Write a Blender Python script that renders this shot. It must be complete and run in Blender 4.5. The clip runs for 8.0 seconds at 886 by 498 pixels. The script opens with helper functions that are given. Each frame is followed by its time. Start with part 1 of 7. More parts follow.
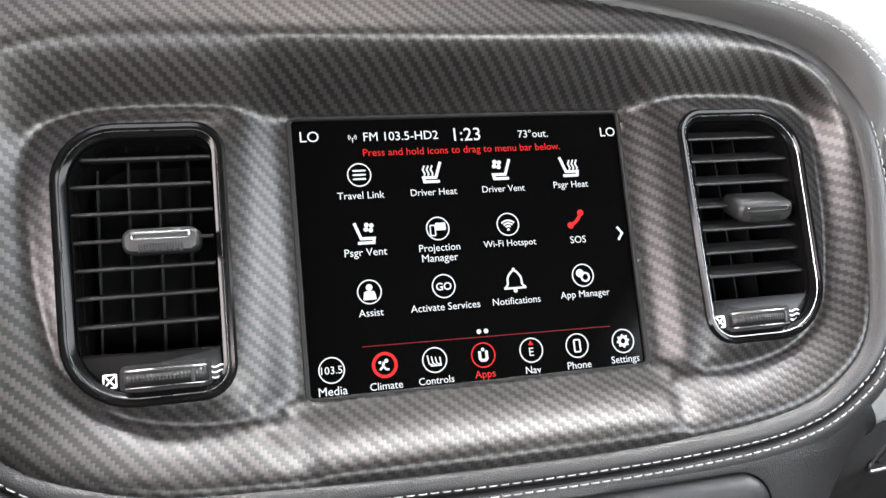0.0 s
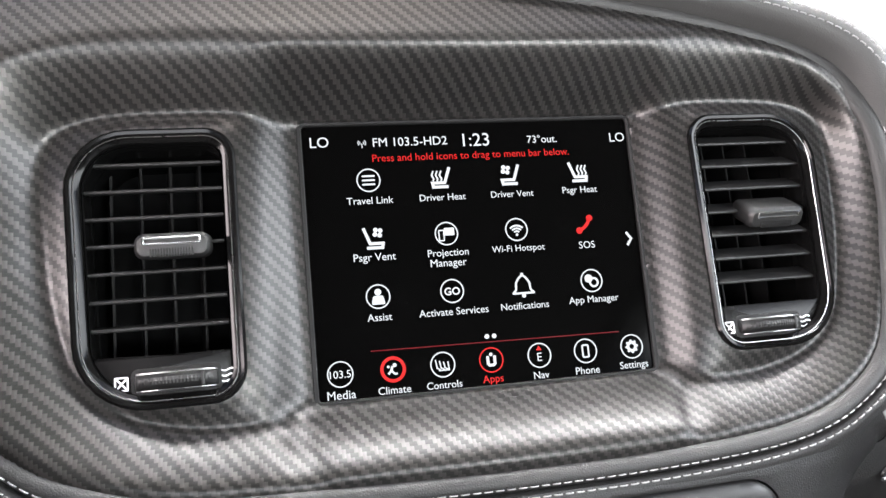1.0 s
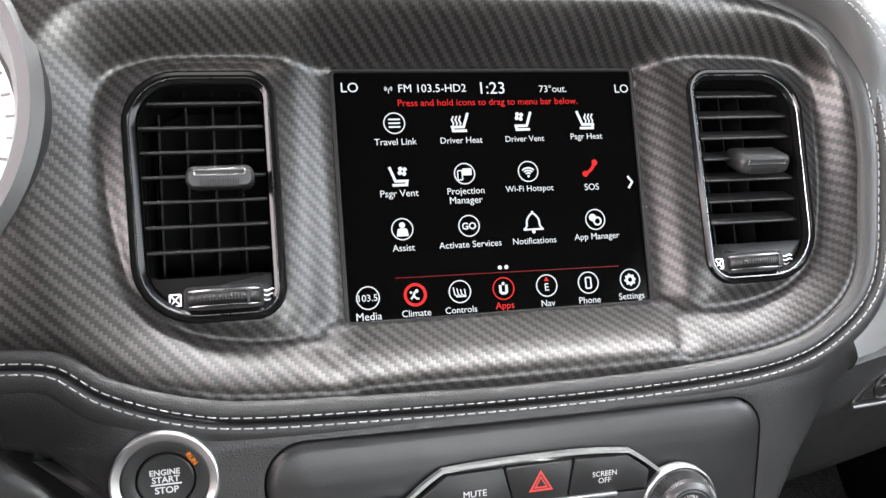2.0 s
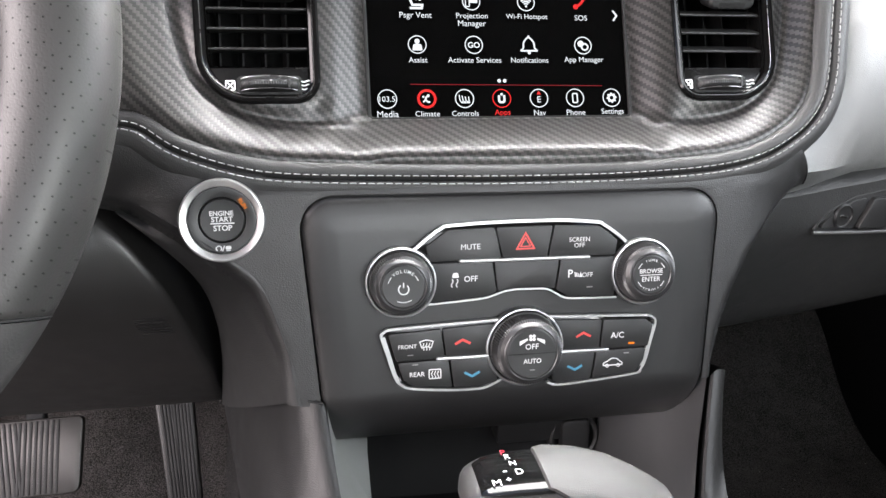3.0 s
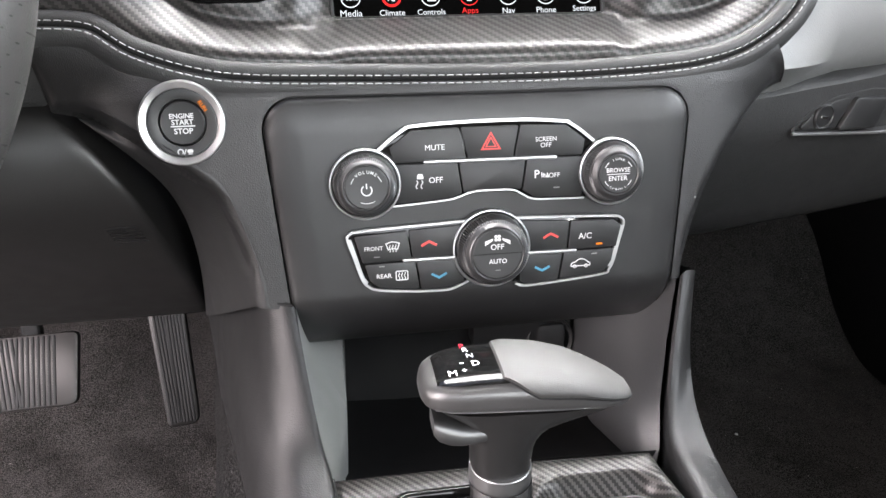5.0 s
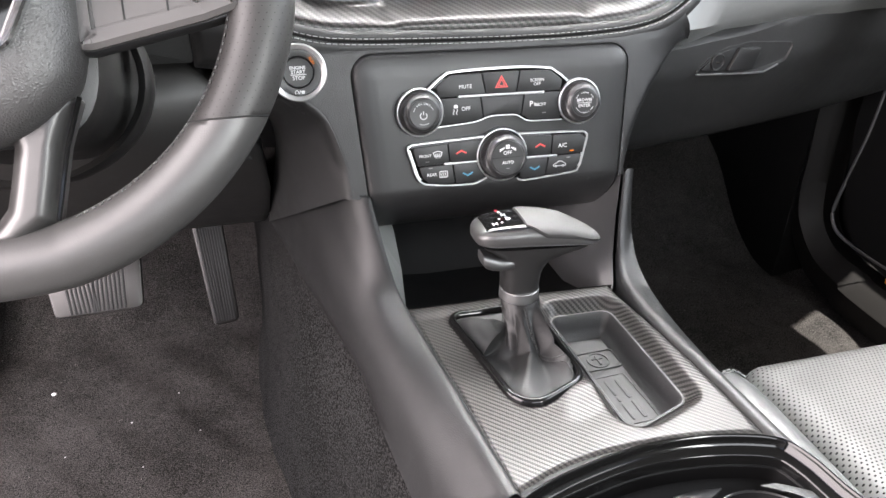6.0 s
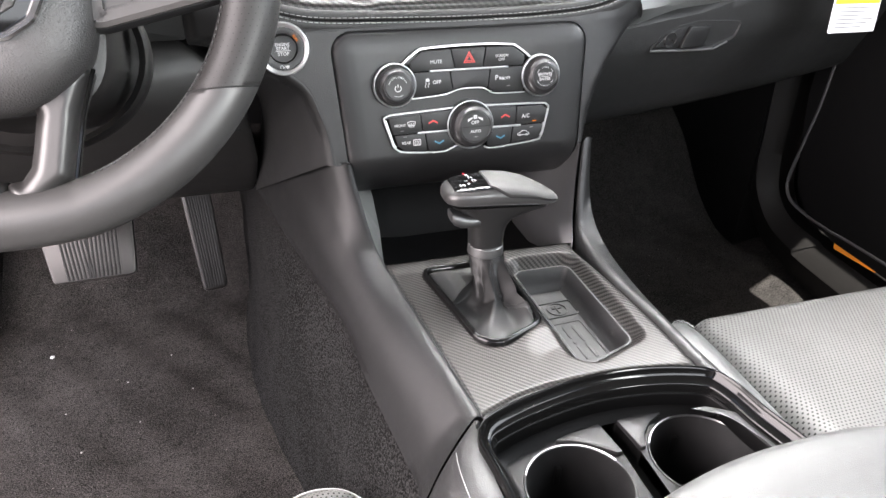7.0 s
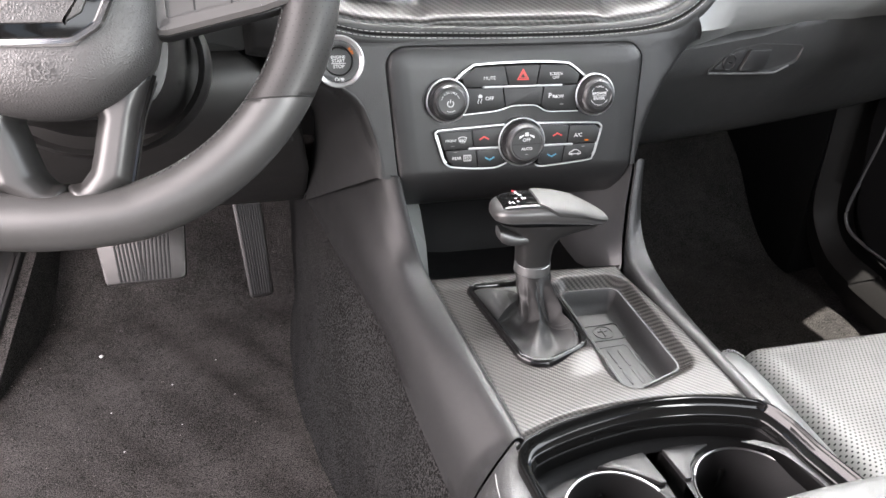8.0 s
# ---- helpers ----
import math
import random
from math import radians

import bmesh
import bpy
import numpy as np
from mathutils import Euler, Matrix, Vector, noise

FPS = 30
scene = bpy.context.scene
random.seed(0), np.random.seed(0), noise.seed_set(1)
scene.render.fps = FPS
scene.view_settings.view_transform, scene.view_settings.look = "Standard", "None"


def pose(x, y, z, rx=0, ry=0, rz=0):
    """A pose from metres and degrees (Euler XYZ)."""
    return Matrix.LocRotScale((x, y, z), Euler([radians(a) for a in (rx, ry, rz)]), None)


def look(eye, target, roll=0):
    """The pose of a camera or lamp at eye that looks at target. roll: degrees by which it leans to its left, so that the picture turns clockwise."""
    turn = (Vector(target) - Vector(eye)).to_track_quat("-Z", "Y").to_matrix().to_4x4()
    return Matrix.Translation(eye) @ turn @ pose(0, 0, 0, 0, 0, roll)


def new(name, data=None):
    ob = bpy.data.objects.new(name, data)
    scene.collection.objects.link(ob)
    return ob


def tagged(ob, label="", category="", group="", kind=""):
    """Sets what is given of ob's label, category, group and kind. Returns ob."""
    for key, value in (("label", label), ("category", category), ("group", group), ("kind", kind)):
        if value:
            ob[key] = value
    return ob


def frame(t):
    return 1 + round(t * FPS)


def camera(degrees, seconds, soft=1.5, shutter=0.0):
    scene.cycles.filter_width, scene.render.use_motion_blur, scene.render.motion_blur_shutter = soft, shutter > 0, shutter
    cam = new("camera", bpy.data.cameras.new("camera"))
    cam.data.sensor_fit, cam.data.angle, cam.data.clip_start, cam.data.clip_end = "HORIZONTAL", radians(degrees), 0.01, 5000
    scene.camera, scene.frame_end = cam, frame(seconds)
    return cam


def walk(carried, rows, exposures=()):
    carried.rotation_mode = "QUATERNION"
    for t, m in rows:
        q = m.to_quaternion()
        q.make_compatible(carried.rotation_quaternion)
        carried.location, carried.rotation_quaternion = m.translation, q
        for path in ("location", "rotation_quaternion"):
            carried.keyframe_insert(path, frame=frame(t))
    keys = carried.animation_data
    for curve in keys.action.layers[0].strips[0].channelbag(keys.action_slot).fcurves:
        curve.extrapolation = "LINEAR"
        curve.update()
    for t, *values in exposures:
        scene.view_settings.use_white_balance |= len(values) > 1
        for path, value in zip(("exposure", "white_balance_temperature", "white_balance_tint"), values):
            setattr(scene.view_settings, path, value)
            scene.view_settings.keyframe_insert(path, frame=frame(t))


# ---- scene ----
cam = camera(61.3, 8.0)
PATH = [
    (0, (-0.103, -0.242, 0.721), (0.358, 1.62, 0.157), 0.2),
    (0.5, (-0.103, -0.243, 0.725), (0.345, 1.62, 0.15), 0.3),
    (1, (-0.1, -0.244, 0.723), (0.322, 1.629, 0.164), -0.0),
    (1.2, (-0.106, -0.244, 0.724), (0.334, 1.621, 0.149), 0.4),
    (2.3, (-0.129, -0.336, 0.713), (0.298, 1.501, 0.045), 1.5),
    (2.5, (-0.133, -0.378, 0.694), (0.278, 1.459, 0.017), 1.6),
    (3, (-0.128, -0.395, 0.643), (0.218, 1.445, -0.061), 1.4),
    (3.5, (-0.092, -0.375, 0.624), (0.2, 1.463, -0.108), 1.4),
    (4, (-0.082, -0.369, 0.619), (0.171, 1.462, -0.144), 1.2),
    (4.2, (-0.082, -0.37, 0.619), (0.164, 1.457, -0.157), 1.0),
    (5.3, (-0.136, -0.457, 0.644), (0.239, 1.276, -0.282), 0.6),
    (5.5, (-0.169, -0.507, 0.662), (0.262, 1.2, -0.287), 1.2),
    (6, (-0.234, -0.604, 0.691), (0.258, 1.062, -0.301), 1.4),
    (6.5, (-0.252, -0.655, 0.7), (0.275, 0.98, -0.324), 1.7),
    (7, (-0.245, -0.673, 0.708), (0.285, 0.955, -0.326), 1.8),
    (7.5, (-0.243, -0.672, 0.707), (0.249, 0.972, -0.321), 2.1),
    (8, (-0.246, -0.669, 0.705), (0.175, 1.012, -0.294), 2.1),
]
walk(cam, [(t, look(eye, target, roll)) for t, eye, target, roll in PATH], [(0, 2.60), (2.5, 2.46), (4.0, 2.72), (5.5, 2.68), (7.0, 2.50), (8.0, 2.56)])

# ---- world, sun and large lights ----
world = bpy.data.worlds.new("sky")
scene.world = world
world.use_nodes = True
wn = world.node_tree
sky = wn.nodes.new("ShaderNodeTexSky")
sky.sky_type, sky.sun_disc = "NISHITA", False
sky.sun_elevation, sky.sun_rotation = radians(70), radians(167)
sky.air_density, sky.dust_density = 1.0, 3.0
wn.links.new(sky.outputs[0], wn.nodes["Background"].inputs[0])
wn.nodes["Background"].inputs[1].default_value = 0.10


def lamp(name, kind, m, energy, color, **kw):
    d = bpy.data.lights.new(name, kind)
    d.energy, d.color = energy, color
    for k, v in kw.items():
        if k == "size":
            d.size = v
        elif k == "size_y":
            d.shape, d.size_y = "RECTANGLE", v
        elif k == "angle":
            d.angle = v
    ob = new(name, d)
    ob.matrix_world = m
    return ob


lamp("sun", "SUN", look((0.05, -1.05, 3.0), (0.0, 0.0, 0.0)), 5.0, (1.0, 0.95, 0.87), angle=radians(0.5))
lamp("windshield_daylight", "AREA", look((0.25, 0.46, 1.02), (0.20, -0.24, 0.34)), 27.0, (1.0, 0.99, 0.98), size=1.16, size_y=0.70)
lamp("driver_doorway_daylight", "AREA", look((-0.90, -0.32, 0.72), (0.0, -0.12, 0.22)), 14.0, (1.0, 0.88, 0.875), size=1.10, size_y=0.66)
lamp("passenger_window_daylight", "AREA", look((0.84, -0.42, 0.92), (0.0, -0.22, 0.62)), 3.6, (0.96, 0.985, 1.0), size=1.1, size_y=0.36)
lamp("rear_window_daylight", "AREA", look((0.0, -1.72, 0.98), (0.0, 0.0, 0.45)), 4.0, (0.98, 0.99, 1.0), size=1.1, size_y=0.45)

lamp("rear_side_window_daylight", "AREA", look((0.64, -1.22, 0.76), (0.12, 0.05, 0.48)), 10.0, (0.98, 1.0, 0.98), size=0.55, size_y=0.30)

# ---- materials ----


class Nodes:
    """Short hand for building a node tree."""

    def __init__(self, name):
        self.m = bpy.data.materials.new(name)
        self.m.use_nodes = True
        self.t = self.m.node_tree
        self.b = self.t.nodes["Principled BSDF"]
        self.co = self.t.nodes.new("ShaderNodeTexCoord").outputs["Object"]

    def put(self, socket, v):
        if isinstance(v, bpy.types.NodeSocket):
            self.t.links.new(v, socket)
        else:
            socket.default_value = v

    def math(self, op, a, b=0.0, c=0.0):
        n = self.t.nodes.new("ShaderNodeMath")
        n.operation = op
        for k, v in enumerate((a, b, c)):
            self.put(n.inputs[k], v)
        return n.outputs[0]

    def noise(self, scale, detail=3.0, rough=0.55, co=None):
        n = self.t.nodes.new("ShaderNodeTexNoise")
        self.put(n.inputs["Vector"], co or self.co)
        n.inputs["Scale"].default_value, n.inputs["Detail"].default_value, n.inputs["Roughness"].default_value = scale, detail, rough
        return n.outputs["Fac"]

    def cells(self, scale, feature="F1", co=None):
        n = self.t.nodes.new("ShaderNodeTexVoronoi")
        n.feature = feature
        self.put(n.inputs["Vector"], co or self.co)
        n.inputs["Scale"].default_value = scale
        return n.outputs["Distance"]

    def mix(self, f, a, b):
        n = self.t.nodes.new("ShaderNodeMix")
        n.data_type = "RGBA"
        self.put(n.inputs[0], f)
        self.put(n.inputs[6], a)
        self.put(n.inputs[7], b)
        return n.outputs[2]

    def bump(self, h, strength, dist, normal=None):
        n = self.t.nodes.new("ShaderNodeBump")
        n.inputs["Strength"].default_value, n.inputs["Distance"].default_value = strength, dist
        self.put(n.inputs["Height"], h)
        if normal is not None:
            self.put(n.inputs["Normal"], normal)
        return n.outputs[0]

    def xyz(self, v=None):
        n = self.t.nodes.new("ShaderNodeSeparateXYZ")
        self.put(n.inputs[0], v or self.co)
        return n.outputs

    def set(self, **kw):
        for k, v in kw.items():
            self.put(self.b.inputs[{"color": "Base Color", "rough": "Roughness", "metal": "Metallic", "spec": "Specular IOR Level", "normal": "Normal",
                                    "coat": "Coat Weight", "coat_rough": "Coat Roughness", "sheen": "Sheen Weight", "sheen_rough": "Sheen Roughness",
                                    "glow": "Emission Color", "glow_strength": "Emission Strength", "trans": "Transmission Weight", "ior": "IOR"}[k]], v)
        return self.m


def grey(v, tint=(1.0, 1.0, 1.0)):
    return (v * tint[0], v * tint[1], v * tint[2], 1.0)


def plastic(name, v, rough, grain=0.0, size=900, tint=(1.0, 1.0, 1.02), spec=0.5, vary=0.15):
    """Moulded plastic or vinyl, with a fine pebble grain and faint dust."""
    n = Nodes(name)
    big, fine = n.noise(14, 4), n.noise(260, 3)
    f = n.math("ADD", n.math("MULTIPLY", big, 0.6), n.math("MULTIPLY", fine, 0.4))
    col = n.mix(f, grey(v * (1 - vary), tint), grey(v * (1 + vary), tint))
    r = n.math("ADD", n.math("MULTIPLY", n.noise(40, 4), 0.14), rough - 0.07)
    n.set(color=col, rough=r, spec=spec)
    if grain:
        h = n.math("ADD", n.cells(size, "F1"), n.math("MULTIPLY", n.noise(size * 1.7, 2), 0.5))
        n.set(normal=n.bump(h, grain, 0.0006))
    return n.m


def leather(name, v, rough=0.42, grain=0.35, size=750, tint=(1.0, 1.0, 1.0), holes=0.0, hole=0.15, deep=0.12, spec=0.5):
    """Leather: cracked pebble grain over slow waves; holes is the pitch of a perforation in metres."""
    n = Nodes(name)
    big = n.noise(9, 4)
    col = n.mix(big, grey(v * 0.82, tint), grey(v * 1.18, tint))
    h = n.math("ADD", n.cells(size, "DISTANCE_TO_EDGE"), n.math("MULTIPLY", n.noise(30, 2), 2.0))
    nor = n.bump(h, grain, 0.0008)
    if holes:
        x, y, z = n.xyz()
        row = n.math("FLOOR", n.math("DIVIDE", y, holes * 0.866))
        shift = n.math("MULTIPLY", n.math("FLOORED_MODULO", row, 2.0), 0.5)
        fx = n.math("SUBTRACT", n.math("FRACT", n.math("ADD", n.math("DIVIDE", x, holes), shift)), 0.5)
        fy = n.math("SUBTRACT", n.math("FRACT", n.math("DIVIDE", y, holes * 0.866)), 0.5)
        d = n.math("SQRT", n.math("ADD", n.math("MULTIPLY", fx, fx), n.math("MULTIPLY", n.math("MULTIPLY", fy, fy), 0.75)))
        hole = n.math("LESS_THAN", d, hole)
        col = n.mix(hole, col, grey(v * deep))
        spec = n.math("MULTIPLY", n.math("SUBTRACT", 1.0, n.math("MULTIPLY", hole, 1.0 - deep)), spec)
    r = n.math("ADD", n.math("MULTIPLY", n.noise(55, 4), 0.16), rough - 0.08)
    return n.set(color=col, rough=r, normal=nor, spec=spec)


def carbon(name, pitch=0.0012, rough=0.33, low=0.005, high=0.026, spec=0.62, swing=0.25, coat=0.15, sheen=0.30):
    """Twill-woven carbon fibre under a satin lacquer."""
    n = Nodes(name)
    x, y, z = n.xyz()
    px, py = n.math("DIVIDE", x, pitch), n.math("DIVIDE", y, pitch)
    s = n.math("FLOORED_MODULO", n.math("ADD", n.math("FLOOR", px), n.math("FLOOR", py)), 4.0)
    warp = n.math("LESS_THAN", s, 1.5)
    fx = n.math("SUBTRACT", n.math("FRACT", px), 0.5)
    fy = n.math("SUBTRACT", n.math("FRACT", py), 0.5)
    hx = n.math("SUBTRACT", 1.0, n.math("MULTIPLY", n.math("MULTIPLY", fx, fx), 4.0))
    hy = n.math("SUBTRACT", 1.0, n.math("MULTIPLY", n.math("MULTIPLY", fy, fy), 4.0))
    h = n.math("ADD", n.math("MULTIPLY", warp, hx), n.math("MULTIPLY", n.math("SUBTRACT", 1.0, warp), hy))
    fibre = n.noise(2200, 2)
    col = n.mix(warp, grey(low, (1.0, 0.94, 0.91)), grey(high, (1.0, 0.92, 0.88)))
    col = n.mix(n.math("MULTIPLY", fibre, 0.3), col, grey(0.024))
    r = n.math("ADD", n.math("SUBTRACT", rough + 0.12, n.math("MULTIPLY", warp, 0.10)), n.math("MULTIPLY", n.noise(20, 3), 0.08))
    return n.set(color=col, rough=r, spec=n.math("ADD", spec, n.math("MULTIPLY", warp, swing)), normal=n.bump(h, 0.18, 0.0005), coat=coat, coat_rough=sheen)


def metal(name, v, rough, tint=(1.0, 1.0, 1.0), brushed=0.0):
    n = Nodes(name)
    r = n.math("ADD", n.math("MULTIPLY", n.noise(90, 4), 0.1), rough - 0.05)
    n.set(color=grey(v, tint), rough=r, metal=1.0)
    if brushed:
        n.set(normal=n.bump(n.noise(1500, 2), brushed, 0.0003))
    return n.m


def gloss(name, v, rough=0.08, coat=0.5):
    n = Nodes(name)
    r = n.math("ADD", n.math("MULTIPLY", n.noise(60, 4), 0.06), rough)
    return n.set(color=grey(v), rough=r, coat=coat, coat_rough=0.05)


def glow(name, col, strength):
    n = Nodes(name)
    return n.set(color=(col[0] * 0.02, col[1] * 0.02, col[2] * 0.02, 1), rough=0.5, spec=0.1, glow=(*col, 1), glow_strength=strength)


def paint(name, col, rough=0.5):
    n = Nodes(name)
    f = n.noise(400, 3)
    return n.set(color=n.mix(f, (*[c * 0.88 for c in col], 1), (*col, 1)), rough=rough)


def carpet(name, v, tint, tufts=700, strong=4.6):
    n = Nodes(name)
    big, mid, fine = n.noise(6, 4), n.noise(45, 5, 0.7), n.noise(tufts, 2, 0.6)
    tuft = n.math("MULTIPLY", n.math("SUBTRACT", fine, 0.5), strong)
    f = n.math("ADD", n.math("ADD", tuft, n.math("MULTIPLY", n.math("SUBTRACT", mid, 0.5), 0.9)), n.math("MULTIPLY", n.math("SUBTRACT", big, 0.5), 1.3))
    f = n.math("ADD", f, 0.42)
    col = n.mix(f, grey(v * 0.30, tint), grey(v * 1.8, tint))
    speck = n.math("GREATER_THAN", n.noise(250, 1, 0.5), 0.79)
    col = n.mix(speck, col, grey(v * 5.0, tint))
    h = n.math("ADD", n.math("MULTIPLY", fine, 1.0), n.math("MULTIPLY", mid, 0.9))
    return n.set(color=col, rough=1.0, spec=0.05, normal=n.bump(h, 1.0, 0.006))


CARBON = carbon("carbon_twill", 0.0018, 0.36, 0.0015, 0.009, 0.06, 0.16, 0.48, 0.29)
PLATE_CARBON = carbon("console_carbon_twill", 0.0013, 0.38, 0.002, 0.011, 0.04, 0.15, 0.22, 0.24)
for weave in (CARBON, PLATE_CARBON):
    weave.node_tree.nodes["Principled BSDF"].inputs["Specular Tint"].default_value = (1.0, 0.93, 0.88, 1)
SOFT = leather("soft_black_fascia", 0.008, 0.46, 0.34, 760, (1.0, 1.0, 1.02), spec=0.44)
SIDE_SKIN = leather("console_side_skin", 0.007, 0.44, 0.30, 760, (1.0, 1.0, 1.02), spec=0.28)
PANEL = plastic("smooth_black_panel", 0.008, 0.42, 0.05, 1600, spec=0.40)
GRIP = plastic("knurled_grip", 0.016, 0.36, 0.0, spec=0.55)
BUTTON = plastic("button_black", 0.007, 0.46, 0.04, 2000, spec=0.36)
DARK = plastic("dark_plastic", 0.0045, 0.52, 0.08, 900, spec=0.14)
KNEE = leather("knee_panel_skin", 0.008, 0.42, 0.20, 900, (1.0, 0.96, 0.94), spec=0.50)
COLUMN = plastic("column_plastic", 0.007, 0.40, 0.10, 900, (1.0, 0.95, 0.92), spec=0.30)
GRAIN = leather("grained_vinyl", 0.014, 0.44, 0.55, 560, spec=0.46)
# Dash skin is black; its windshield glare is painted in as pale grey.
DASHPAD = plastic("glare_grey_dash_skin", 0.16, 0.50, 0.16, 800)
PADSKIN = leather("glare_grey_pad_skin", 0.11, 0.46, 0.30, 700, (0.99, 1.0, 0.98))
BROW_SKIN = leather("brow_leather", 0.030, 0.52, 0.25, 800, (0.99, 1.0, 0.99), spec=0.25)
ROLL = leather("dash_leather", 0.018, 0.50, 0.30, 800, spec=0.28)
WHEEL_LEATHER = leather("wheel_leather", 0.022, 0.40, 0.10, 700, (1.0, 0.98, 0.96))
WHEEL_PERF = leather("perforated_wheel_leather", 0.017, 0.42, 0.10, 700, (1.0, 0.97, 0.95), 0.0046, 0.075, 0.40, spec=0.22)
SEAT_PERF = leather("perforated_seat_leather", 0.060, 0.62, 0.20, 600, (1.0, 0.99, 0.95), 0.0046, 0.20)
SEAT = leather("seat_leather", 0.060, 0.42, 0.30, 600, (0.97, 1.0, 0.99))
BOOT = leather("boot_leather", 0.006, 0.48, 0.25, 900, (1.0, 0.99, 0.98), spec=0.26)
PAD = leather("grip_leather", 0.020, 0.60, 0.20, 1100, (1.0, 1.0, 0.97), spec=0.38)
ARM = leather("armrest_leather", 0.025, 0.52, 0.15, 700, (0.98, 1.0, 0.98), spec=0.3)
AIRBAG = leather("airbag_vinyl", 0.018, 0.47, 0.55, 520, (1.0, 0.96, 0.95))
PIANO = gloss("piano_black", 0.003, 0.05, 0.0)
PIANO.node_tree.nodes["Principled BSDF"].inputs["Specular IOR Level"].default_value = 0.19
BEZEL_BLACK = gloss("vent_bezel_black", 0.0025, 0.10, 0.0)
BEZEL_BLACK.node_tree.nodes["Principled BSDF"].inputs["Specular IOR Level"].default_value = 0.14
DEEP = plastic("duct_black", 0.0018, 0.6, 0.0, spec=0.05)
RIM_BLACK = plastic("satin_black_rim", 0.004, 0.26, 0.0, spec=0.14)
GLASS = gloss("display_glass", 0.0008, 0.06, 0.0)
GLASS.node_tree.nodes["Principled BSDF"].inputs["Specular IOR Level"].default_value = 0.04
RIM_GLINT = metal("rim_highlight_metal", 0.20, 0.40)
WEB = plastic("moulded_web_black", 0.010, 0.46, 0.06, 1500, spec=0.24)
BASIN_BLACK = plastic("basin_black", 0.0022, 0.38, 0.02, 1500, spec=0.08)
TRAY_RUBBER = plastic("ribbed_tray_rubber", 0.008, 0.50, 0.22, 900, spec=0.30)
CHROME = metal("chrome", 0.45, 0.16)
DIM_CHROME = metal("dark_chrome", 0.30, 0.28)
# One pocket plastic in two greys: left lightened as lit, right darkened as shaded.
RIGHT_CHEEK = plastic("shaded_pocket_plastic", 0.030, 0.42, 0.1, 900)
CHEEK = plastic("lit_pocket_plastic", 0.15, 0.42, 0.1, 900, (0.97, 1.0, 0.97))
SATIN = metal("satin_silver", 0.40, 0.36)
# Stem and handle are one paint: the stem shaded, the handle lit, by colour.
STEM = plastic("shaded_handle_paint", 0.008, 0.36, 0.03, 1500, (1.0, 0.98, 0.97))
COLLAR = metal("satin_collar", 0.26, 0.42)
TRIGGER = metal("satin_trigger", 0.13, 0.46)
HANDLE = plastic("lit_handle_paint", 0.022, 0.36, 0.03, 1500, (1.0, 0.98, 0.97))
SPOKE = plastic("satin_spoke_paint", 0.050, 0.34, 0.03, 1500, (1.0, 0.94, 0.92))
DULL = plastic("dark_satin_paint", 0.013, 0.38, 0.03, 1500, (1.0, 0.97, 0.95), spec=0.40)
PEDAL = metal("brushed_pedal", 0.040, 0.42, (1.0, 0.97, 0.95), 0.2)
RUBBER = plastic("black_rubber", 0.008, 0.6, 0.2, 1200, spec=0.2)
SEALER = plastic("grey_rubber", 0.05, 0.4, 0.05, 900)
WHEEL_THREAD = paint("dim_grey_thread", (0.035, 0.035, 0.035), 0.9)
BOOT_THREAD = paint("charcoal_thread", (0.014, 0.014, 0.014), 0.85)
THREAD = paint("grey_thread", (0.17, 0.17, 0.17), 0.7)
INK = paint("white_ink", (0.44, 0.44, 0.44), 0.6)
BRIGHT_INK = paint("bright_white_ink", (0.80, 0.80, 0.80), 0.6)
GREYINK = paint("grey_ink", (0.12, 0.12, 0.12), 0.5)
REDINK = paint("red_ink", (0.42, 0.03, 0.025), 0.5)
BLUEINK = paint("blue_ink", (0.035, 0.17, 0.26), 0.5)
WHITE_GLOW = glow("display_white", (0.9, 0.95, 1.0), 0.19)
RED_GLOW = glow("display_red", (0.95, 0.02, 0.02), 0.17)
DIMRED_GLOW = glow("display_dim_red", (0.30, 0.0, 0.01), 0.12)
AMBER_GLOW = glow("amber_light", (1.0, 0.26, 0.02), 0.2)
PINK_GLOW = glow("shift_red", (1.0, 0.05, 0.10), 0.3)
AMBER = paint("amber_reflector", (0.80, 0.28, 0.03), 0.3)
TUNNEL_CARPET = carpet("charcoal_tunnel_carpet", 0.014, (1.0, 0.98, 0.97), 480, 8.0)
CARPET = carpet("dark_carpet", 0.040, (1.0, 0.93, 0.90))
HEADLINER = plastic("headliner_cloth", 0.05, 0.95, 0.3, 900, (1.0, 0.96, 0.91), spec=0.1)
PAPER = paint("white_paper", (0.75, 0.76, 0.78), 0.7)
YELLOW = paint("yellow_print", (0.80, 0.68, 0.02), 0.7)
WINDOW = Nodes("window_glass").set(color=grey(0.95), rough=0.0, trans=1.0, ior=1.0)
DIAL = paint("white_dial", (0.70, 0.72, 0.72), 0.35)

# ---- shapes ----


def catmull(pts, n=8, closed=False):
    """A smooth curve through the points."""
    p = [Vector(q) for q in pts]
    m, out = len(p), []
    for i in range(m if closed else m - 1):
        a, b, c, d = (p[(i + k) % m] if closed else p[min(max(i + k, 0), m - 1)] for k in (-1, 0, 1, 2))
        for k in range(n):
            t = k / n
            out.append(0.5 * (2 * b + (c - a) * t + (2 * a - 5 * b + 4 * c - d) * t * t + (3 * b - a - 3 * c + d) * t ** 3))
    return out if closed else out + [p[-1]]


